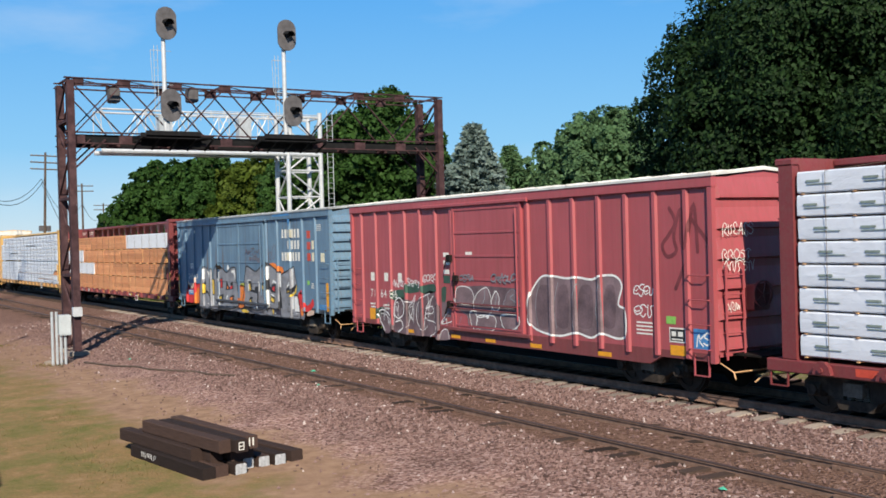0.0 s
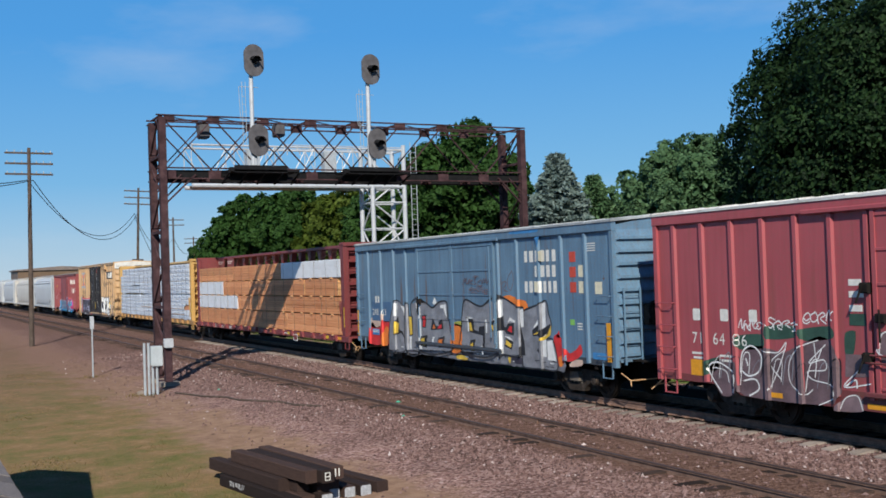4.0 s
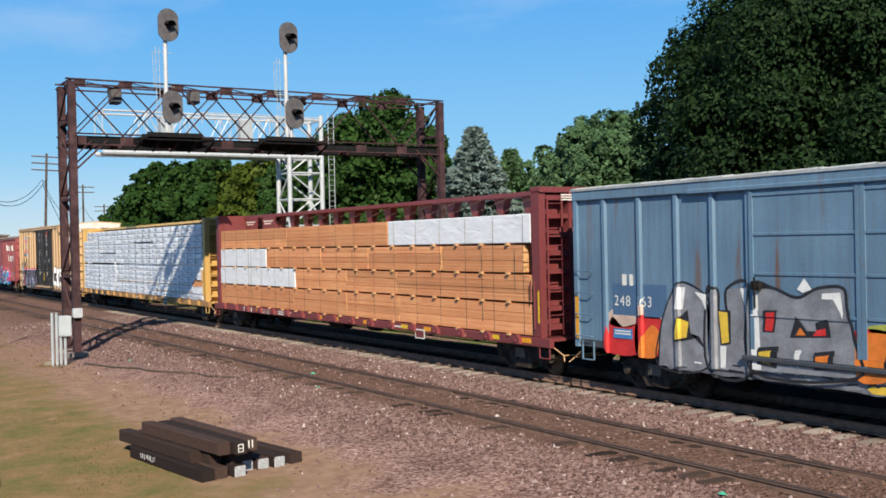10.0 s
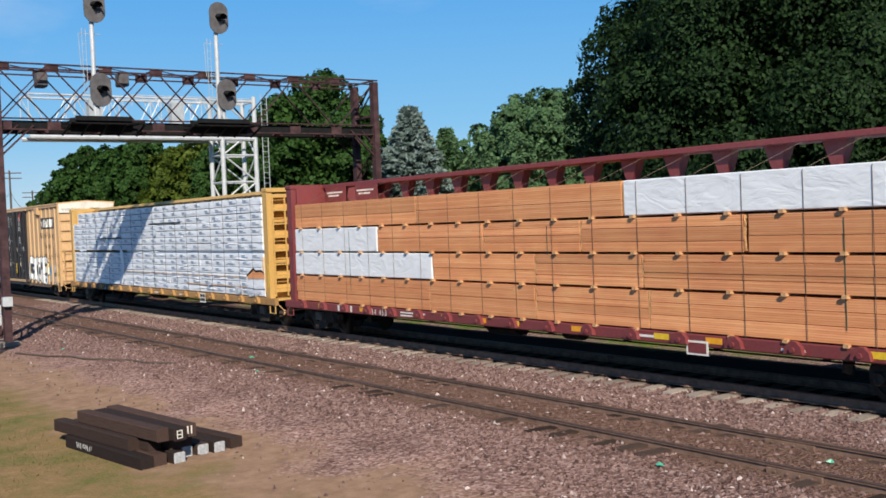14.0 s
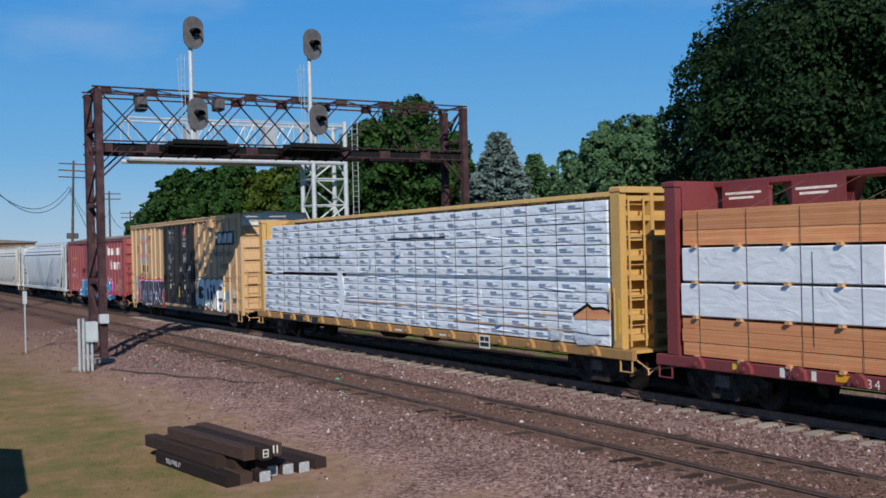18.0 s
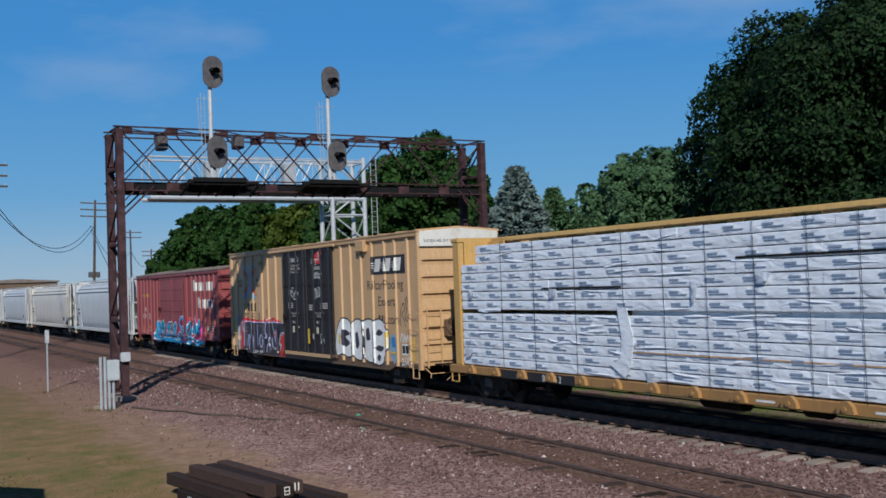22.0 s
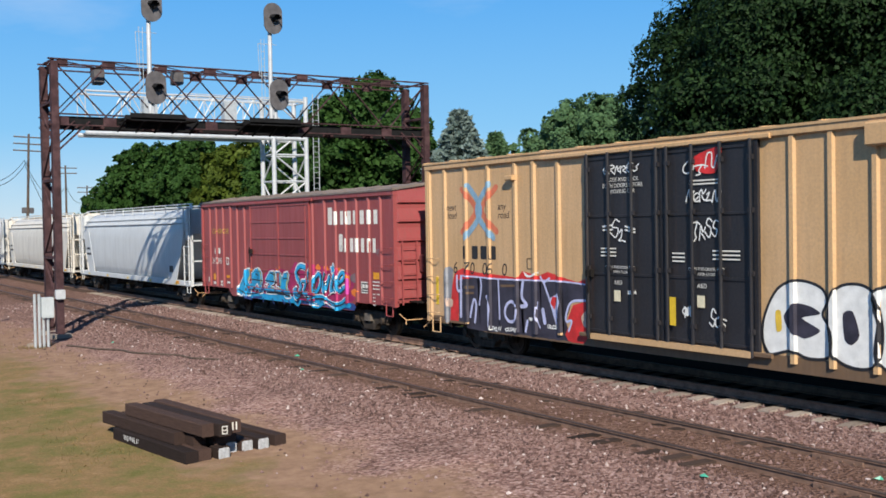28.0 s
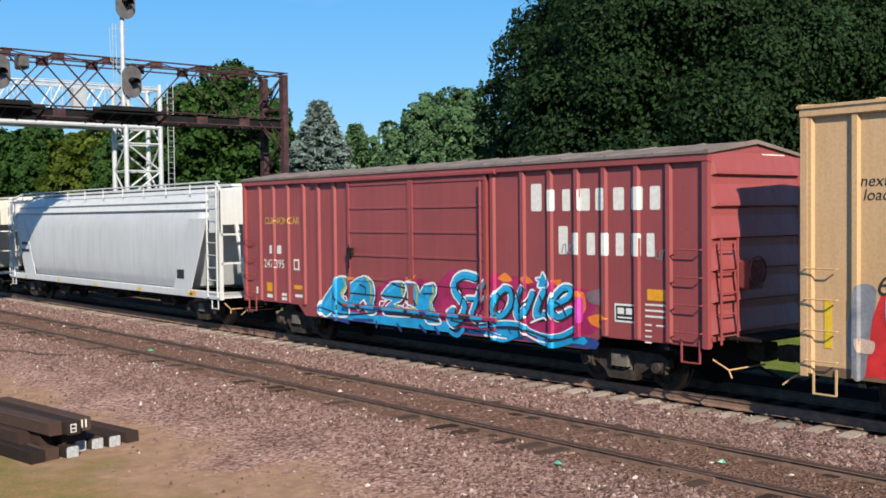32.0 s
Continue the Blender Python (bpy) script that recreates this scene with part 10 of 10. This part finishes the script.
    for pts in ([(1.45, 1.9), (1.62, 1.62), (1.5, 1.3)], [(2.1, 1.8), (2.28, 1.4), (2.12, 1.15)], [(2.7, 1.7), (2.95, 1.5), (2.8, 1.3)], [(3.3, 1.75), (3.42, 1.45), (3.62, 1.62)],
                [(3.98, 1.72), (4.08, 1.5), (4.0, 1.34)], [(4.42, 1.62), (4.62, 1.52), (4.72, 1.36)], [(1.2, 1.02), (1.9, 0.98), (2.6, 1.02)], [(2.5, 0.95), (3.4, 0.98), (4.4, 0.84), (4.9, 0.96)]):
        ink(car, pts, G_black, 10, ribs, door, r=0.02, ring=False, name="shape_line")
    # the piece runs on over the deep side sill
    blot(car, "sprayed_patch", G_navy, -4.0, 5.6, 0.74, 0.96, (), seed=47, y=-1.4433)
    for k, (x0, x1, m) in enumerate(((-3.9, -2.2, G_cyan), (-2.0, 0.4, G_cyan), (0.5, 1.3, G_magenta), (1.2, 2.3, G_cyan), (2.5, 3.5, G_cyan), (3.4, 4.0, G_magenta), (3.9, 5.3, G_cyan))):
        blot(car, "sprayed_patch", m, x0, x1, 0.8, 0.95, (), seed=80 + k, y=-1.4438 - 0.0004 * (k % 2))
    rng = random.Random(31)
    for k in range(16):
        x = -3.8 + 9.0 * k / 16 + rng.uniform(-0.1, 0.1)
        ink(car, [(x, 0.94), (x + rng.uniform(-0.1, 0.15), 0.87), (x + rng.uniform(0.0, 0.4), 0.8)], (G_black, G_navy, G_black, G_white)[k % 4], 2, (), r=0.018 if k % 4 < 3 else 0.01, ring=False, name="shape_line")
    for x0, x1, m in ((-2.84, -2.5, G_cyan), (-2.5, -2.3, G_black), (-2.3, -1.72, G_cyan), (-1.72, -1.4, G_navy), (-1.4, -0.5, G_cyan), (-0.5, -0.36, G_black), (-0.36, 0.1, G_cyan), (0.1, 0.34, G_navy), (0.34, 0.85, G_cyan), (0.85, 1.12, G_magenta), (1.12, 1.5, G_cyan), (1.5, 1.9, G_black), (1.9, 2.3, G_cyan), (2.3, 2.72, G_magenta)):
        plaque(car, x0, x1, 1.1, 1.165, -1.5625, m, "sprayed_patch")
    tag(car, 4.6, 4.95, 2.62, 2.85, G_silver, (), 48, 0.02, 2, y=y - 0.008)
    tag(car, 6.95, 7.3, 2.55, 2.8, G_silver, (), 49, 0.02, 2, y=y - 0.008)
    bm = B()
    box(bm, h + 0.002, h + 0.006, 0.2, 0.95, 4.42, 4.5)
    part("small_print", bm, M_white, car)


def hopper(u0, u1, mat, label, seed):
    """Covered hopper: rounded sides sloping in at the ends, walkway rails, open end platforms."""
    car, h = car_thing("covered_hopper", u0, u1, label, "hopper car")
    zs = [1.06, 1.2, 1.5, 2.0, 2.5, 3.0, 3.4, 3.7, 3.95, 4.15, 4.3, 4.4, 4.42]
    ys = [1.30, 1.40, 1.47, 1.50, 1.50, 1.49, 1.45, 1.37, 1.24, 1.03, 0.75, 0.4, 0.0]
    # body: slope sheets at both ends
    bm = B()
    sec = []
    for x, zlo in ((-h + 0.75, 3.35), (-h + 1.6, 3.1), (-h + 2.0, 2.6), (-h + 2.9, 1.15), (-h + 3.1, 1.06), (h - 3.1, 1.06), (h - 2.9, 1.15), (h - 2.0, 2.6), (h - 1.6, 3.1), (h - 0.75, 3.35)):
        half = []
        for z, yy in zip(zs, ys):
            zz = max(z, zlo + 0.001 * len(half))
            half.append((yy if z >= zlo else min(yy, 1.46), zz))
        pts = [(-a, b) for a, b in half] + [(a, b) for a, b in half[-2::-1]]
        sec.append([bm.verts.new((x, a, b)) for a, b in pts])
    for s0, s1 in zip(sec, sec[1:]):
        for k in range(len(s0) - 1):
            bm.faces.new((s0[k], s0[k + 1], s1[k + 1], s1[k]))
        bm.faces.new((s0[-1], s0[0], s1[0], s1[-1]))
    bm.faces.new(sec[0][::-1])
    bm.faces.new(sec[-1])
    bmesh.ops.remove_doubles(bm, verts=bm.verts[:], dist=0.0005)
    body = part("body", bm, mat, car, "smooth rounded hopper body")
    for p in body.data.polygons:
        p.use_smooth = abs(p.normal.x) < 0.3
    for s in (-1, 1):
        bm = B()
        bbox(bm, -h, h, *sorted((s * 1.36, s * 1.5)), 0.88, 1.12, 0.02)
        part("side_sill", bm, mat, car)
        for e in (-1, 1):
            bm = B()
            slab(bm, [(e * (h - x), z) for x, z in ((3.2, 1.1), (1.95, 1.1), (1.1, 2.75), (0.85, 3.4), (2.0, 3.4))], *sorted((s * 1.47, s * 1.497)))
            part("side_sheet", bm, mat, car, "side sheet cut back in a slant towards the end")
        bm = B()
        bbox(bm, -h + 0.8, h - 0.8, *sorted((s * 1.34, s * 1.46)), 3.66, 3.74, 0.03)
        bbox(bm, -h + 0.8, h - 0.8, *sorted((s * 1.22, s * 1.32)), 3.92, 3.98, 0.02)
        part("side_stiffener", bm, mat, car)
        bm = B()
        bar(bm, (-h + 0.6, s * 1.15, 4.55), (h - 0.6, s * 1.15, 4.55), 0.03, 6)
        for k in range(11):
            x = -h + 0.8 + (2 * h - 1.6) * k / 10
            bar(bm, (x, s * 1.15, 4.2), (x, s * 1.15, 4.55), 0.022, 6)
        part("roof_rail", bm, mat, car)
        e = s * h
        bm = B()
        for y in (-1.4, 1.4, -0.5, 0.5):
            bar(bm, (e - s * 0.1, y, 1.0), (e - s * (0.1 if abs(y) > 1 else 0.75), y, 4.3 if abs(y) > 1 else 3.3), 0, flat=(0.12, 0.08))
        bar(bm, (e - s * 0.1, -1.4, 4.3), (e - s * 0.7, -1.2, 4.5), 0, flat=(0.1, 0.06))
        for z in (2.0, 2.9):
            bar(bm, (e - s * 0.1, -1.4, z), (e - s * 0.1, 1.4, z), 0, flat=(0.08, 0.06))
        part("end_frame", bm, mat, car)
        bm = B()
        box(bm, *sorted((e - s * 0.02, e - s * 1.9)), -1.35, 1.35, 0.92, 0.97)
        part("end_platform", bm, mat, car)
        bm = B()
        box(bm, *sorted((e - s * 0.68, e - s * 0.74)), -1.4, 1.4, 3.2, 4.3)
        part("end_sheet", bm, mat, car)
        for y in (-1.43, 1.43):
            bm = B()
            bbox(bm, *sorted((e - s * 0.06, e - s * 0.74)), y - 0.02, y + 0.02, 2.95, 4.25, 0.01)
            part("corner_sheet", bm, mat, car, "upright sheet behind the ladder")
        ladder(car, e - s * 0.4, -1.47, 1.1, 4.2, 0.62, mat, 9, stiles=True)
        stirrup(car, e - s * 0.4, -1.46, 0.9, mat)
    for k in range(3):
        x = -h * 0.5 + k * h * 0.5
        bm = B()
        a = [(x - 1.3, 1.06), (x + 1.3, 1.06), (x + 0.45, 0.45), (x - 0.45, 0.45)]
        slab(bm, a, -0.9, 0.9)
        part("outlet_gate", bm, M_under, car, "hopper outlet below the body")
    bm = B()
    box(bm, -h + 0.9, h - 0.9, -0.55, 0.55, 4.42, 4.5)
    part("roof_walkway", bm, mat, car)
    y = -1.504
    bars(car, [(-h + 1.6, -h + 2.3, 2.35, 0.12), (-h + 1.6, -h + 2.5, 2.05, 0.12)], M_black, -1.507)
    plaque(car, h - 2.9, h - 2.4, 1.45, 1.75, -1.50, M_black, "label_plate")
    for k in range(5):
        plaque(car, -h + 2 + k * (2 * h - 4) / 4 - 0.15, -h + 2 + k * (2 * h - 4) / 4 + 0.15, 0.92, 1.02, -1.503, M_yellowbar, "reflector")
    plaque(car, h - 2.0, h - 1.6, 0.95, 1.1, -1.503, M_orange, "reflector")
    brake_wheel(car, h - 0.1, 2.0, mat)
    underframe(car, h, 1.85, 0.95)


lead_lumber_car()
red_boxcar()
blue_boxcar()
red_lumber_car()
yellow_lumber_car()
buff_boxcar()
maroon_boxcar()
hopper(-157.6, -138.3, M_grey, "pale grey covered hopper car, rounded sides", 1)
hopper(-180.3, -159.6, M_grey2, "cream-stained covered hopper car, rounded sides", 2)
hopper(-201.5, -182.3, M_grey, "pale grey covered hopper car, rounded sides", 3)
hopper(-222.8, -203.5, M_grey, "pale grey covered hopper car, rounded sides", 4)
hopper(-244.1, -224.8, M_grey2, "cream-stained covered hopper car, rounded sides", 5)
hopper(-265.4, -246.1, M_grey, "pale grey covered hopper car, rounded sides", 6)

# ---------- ties and loose stones ----------
def tie_rows():
    rng = random.Random(2)
    bm = B()
    bbox(bm, -0.11, 0.11, -1.3, 1.3, -0.17, 0.0, 0.01)
    wood = mesh_of("tie", bm, M_tie)
    bm = B()
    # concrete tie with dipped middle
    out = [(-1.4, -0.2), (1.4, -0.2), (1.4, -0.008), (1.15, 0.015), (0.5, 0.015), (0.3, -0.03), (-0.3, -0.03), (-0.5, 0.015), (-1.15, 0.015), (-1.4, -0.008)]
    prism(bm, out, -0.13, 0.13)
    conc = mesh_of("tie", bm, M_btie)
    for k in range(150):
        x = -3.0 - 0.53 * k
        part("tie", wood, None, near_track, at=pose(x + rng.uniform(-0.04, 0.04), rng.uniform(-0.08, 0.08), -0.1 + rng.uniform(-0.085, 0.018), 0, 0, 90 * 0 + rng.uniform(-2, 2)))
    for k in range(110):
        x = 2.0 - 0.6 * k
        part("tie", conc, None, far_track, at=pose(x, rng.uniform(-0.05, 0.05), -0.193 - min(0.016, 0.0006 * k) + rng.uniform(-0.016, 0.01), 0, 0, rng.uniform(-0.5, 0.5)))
    # the far rest, joined
    for par, me0, z, x0, st in ((near_track, wood, -0.085, -83.0, 0.53), (far_track, conc, -0.187, -64.6, 0.6)):
        vs = np.array([v.co[:] for v in me0.vertices])
        fs = [tuple(p.vertices) for p in me0.polygons]
        V, F = [], []
        for k in range(320):
            o = len(V)
            V += (vs + np.array([x0 - st * k, 0, z])).tolist()
            F += [tuple(i + o for i in f) for f in fs]
        me = raw_mesh("distant_ties", V, F, M_tie)
        tagged(part("distant_ties", me, None, par), kind="stuff")
    bm = B()
    box(bm, -0.09, 0.09, -0.09, 0.09, -0.006, 0.012)
    box(bm, -0.05, 0.05, -0.12, -0.08, 0.0, 0.03)
    box(bm, -0.05, 0.05, 0.08, 0.12, 0.0, 0.03)
    clip = mesh_of("rail_clip", bm, M_rail)
    for k in range(70):
        part("rail_clip", clip, None, far_track, at=(2.0 - 0.6 * k, -0.753, -0.172))


tie_rows()


def loose_stones():
    """Crushed stone over the ballast, thicker near the viewer."""
    rng = np.random.default_rng(11)
    base = np.array([(1, 0, 0), (-1, 0, 0), (0, 1, 0), (0, -1, 0), (0, 0, 1), (0, 0, -1)], float)
    fac = np.array([(0, 2, 4), (2, 1, 4), (1, 3, 4), (3, 0, 4), (2, 0, 5), (1, 2, 5), (3, 1, 5), (0, 3, 5)])
    n = 110000
    d = rng.uniform(0, 1, n) ** 1.5
    x = 1.0 - 60 * d
    y = rng.uniform(7.2, 19.8, n)
    y += rng.normal(0, 0.4, n)
    keep = (np.abs(np.abs(y - NEAR_Y) - 0.753) > 0.1) & (np.abs(np.abs(y - FAR_Y) - 0.753) > 0.1) & ((y > 9.9 + 0.4 * np.sin(x * 0.7) + 0.3 * np.sin(x * 1.9)) | (rng.uniform(0, 1, n) < 0.07))
    on_tie = (np.abs(y - FAR_Y) < 1.46) & (np.abs(((x - 2.0) / 0.6) - np.round((x - 2.0) / 0.6)) < 0.24) & (rng.uniform(0, 1, n) < 0.85)
    on_wood = (np.abs(y - NEAR_Y) < 1.28) & (np.abs(((x + 3.0) / 0.53) - np.round((x + 3.0) / 0.53)) < 0.2) & (rng.uniform(0, 1, n) < 0.8)
    keep &= (y < 16.3) & ~on_tie & ~on_wood & ((np.abs(y - NEAR_Y) > 1.25) | (rng.uniform(0, 1, n) < 0.18))
    x, y = x[keep], y[keep]
    n = len(x)
    z = np.interp(y, [p[0] for p in PROFILE], [p[1] for p in PROFILE])
    z = z + np.array([0.035 * noise.noise((a * 0.35, b * 0.5, 0)) * (0.35 if 10.5 < b < 19.2 else 1) for a, b in zip(x.tolist(), y.tolist())])
    s = rng.uniform(0.014, 0.042, (n, 1, 1)) * rng.uniform(0.6, 1.3, (n, 1, 3))
    V = base[None] * s * (1 + 0.35 * rng.normal(size=(n, 6, 3)))
    a = rng.uniform(0, 2 * np.pi, n)
    ca, sa = np.cos(a)[:, None], np.sin(a)[:, None]
    V = np.stack([V[..., 0] * ca - V[..., 1] * sa, V[..., 0] * sa + V[..., 1] * ca, V[..., 2]], -1)
    V += np.stack([x, y, z + 0.006], -1)[:, None]
    F = (fac[None] + 6 * np.arange(n)[:, None, None]).reshape(-1, 3)
    ob = new("loose_ballast", raw_mesh("loose_ballast", V.reshape(-1, 3).tolist(), F.tolist(), M_stone))
    tagged(ob, "crushed pink and grey ballast stones", "ballast stones", kind="stuff")


loose_stones()


def lawn_tufts():
    """Short dry and green grass blades over the lawn, thicker round the posts."""
    rng = np.random.default_rng(21)
    n = 42000
    x = rng.uniform(-52, -9, n)
    y = rng.uniform(1.5, 8.2, n) - 1.2 * rng.uniform(0, 1, n) ** 2
    f = np.array([noise.noise((a * 0.35, b * 0.5, 3)) for a, b in zip(x.tolist(), y.tolist())])
    keep = (f > -0.05) & (y < 6.4 + 1.2 * f)
    for cx, cy, m in ((-38.0, 7.7, 160), (-47.3, 7.4, 160), (-40.4, 9.0, 90)):
        x = np.append(x, rng.normal(cx, 0.45, m))
        y = np.append(y, rng.normal(cy - 0.1, 0.3, m))
        keep = np.append(keep, np.ones(m, bool))
    x, y = x[keep], y[keep]
    n = len(x)
    z = np.interp(y, [p[0] for p in PROFILE], [p[1] for p in PROFILE]) + np.array([0.035 * noise.noise((a * 0.35, b * 0.5, 0)) for a, b in zip(x.tolist(), y.tolist())]) - 0.02
    P = np.stack([x, y, z], 1)
    a = rng.uniform(0, 2 * np.pi, n)
    side = np.stack([np.cos(a), np.sin(a), np.zeros(n)], 1) * rng.uniform(0.008, 0.02, (n, 1))
    tip = np.stack([rng.normal(0, 0.035, n), rng.normal(0, 0.035, n), rng.uniform(0.02, 0.05, n)], 1)
    tall = np.zeros(n, bool)
    tall[-410:] = True
    tip[tall] *= 2.6
    V = np.stack([P - side, P + side, P + tip], 1).reshape(-1, 3)
    ob = new("grass", raw_mesh("grass", V.tolist(), np.arange(3 * n).reshape(n, 3).tolist(), L_grass))
    tagged(ob, "short patchy grass, partly dried out", "grass", kind="stuff")


lawn_tufts()


def ground_cable():
    """A loose brown cable lying between the case and the track."""
    bm = B()
    rng = random.Random(9)
    pts = [Vector((-37.4 + 1.05 * k, 8.6 + 0.28 * k + rng.uniform(-0.12, 0.12), 0)) for k in range(9)]
    for p in pts:
        p.z = ground_z(p.y) + 0.03
    tube(bm, pts, 0.03, 6)
    ob = new("loose_cable", mesh_of("loose_cable", bm, M_pole))
    tagged(ob, "loose brown cable lying on the ballast", "cable")
    for x, y, r, h in ((-38.6, 7.7, 0.22, 0.12), (-44.2, 9.8, 0.12, 0.07)):
        bm = B()
        ring = [(r * math.cos(a) * rng.uniform(0.7, 1.1), r * 0.7 * math.sin(a) * rng.uniform(0.7, 1.1)) for a in (k * math.pi / 4 for k in range(8))]
        lo = [bm.verts.new((a, b, -0.05)) for a, b in ring]
        mid = [bm.verts.new((a * 0.92, b * 0.92, h * 0.6)) for a, b in ring]
        top = bm.verts.new((0.02, 0, h))
        for k in range(8):
            bm.faces.new((lo[k - 1], lo[k], mid[k], mid[k - 1]))
            bm.faces.new((mid[k - 1], mid[k], top))
        ob = new("stone", mesh_of("stone", bm, M_ctie))
        ob.matrix_basis = pose(x, y, ground_z(y) + 0.01, 0, 0, 30 * x)
        tagged(ob, "rough grey-tan stone lying on the ballast", "stone", "loose stones")


ground_cable()


def litter():
    for k, (x, y) in enumerate(((-10.85, 11.35), (-9.1, 12.95), (-27.5, 12.6), (-25.0, 11.6), (-36.5, 9.9))):
        bm = B()
        rng = random.Random(k)
        ring = [bm.verts.new((0.09 * math.cos(a) * rng.uniform(0.5, 1.2), 0.05 * math.sin(a) * rng.uniform(0.5, 1.2), rng.uniform(0, 0.02))) for a in (i * math.pi / 4 for i in range(8))]
        top = bm.verts.new((0.02, 0, 0.05))
        for i in range(8):
            bm.faces.new((ring[i - 1], ring[i], top))
        bm.faces.new(ring[::-1])
        ob = new("plastic_litter", mesh_of("plastic_litter", bm, M_trash))
        ob.matrix_basis = pose(x, y, ground_z(y) + 0.02, 0, 0, 40 * k)
        tagged(ob, "crumpled scrap of green plastic on the ballast", "litter", "green scraps")


litter()


def motions():
    """The train rolls past; every wheel turns with it."""
    for car, u in CARS:
        walk(car, [(t, pose(u + s, FAR_Y, FAR_Z)) for t, s in ROLL])
    turn_rows = []
    ts, ss = [r[0] for r in ROLL], [r[1] for r in ROLL]
    step, s_end = 0.62, ROLL[-1][1]
    n = int(s_end / step) + 1
    for k in range(n + 1):
        s = s_end * k / n
        turn_rows.append((float(np.interp(s, ss, ts)), math.degrees(s / 0.457)))
    for w, x in WHEELSETS[:28]:
        walk(w, [(t, Matrix.Translation((x, 0, 0.457)) @ Matrix.Rotation(radians(a), 4, "Y")) for t, a in turn_rows])


motions()
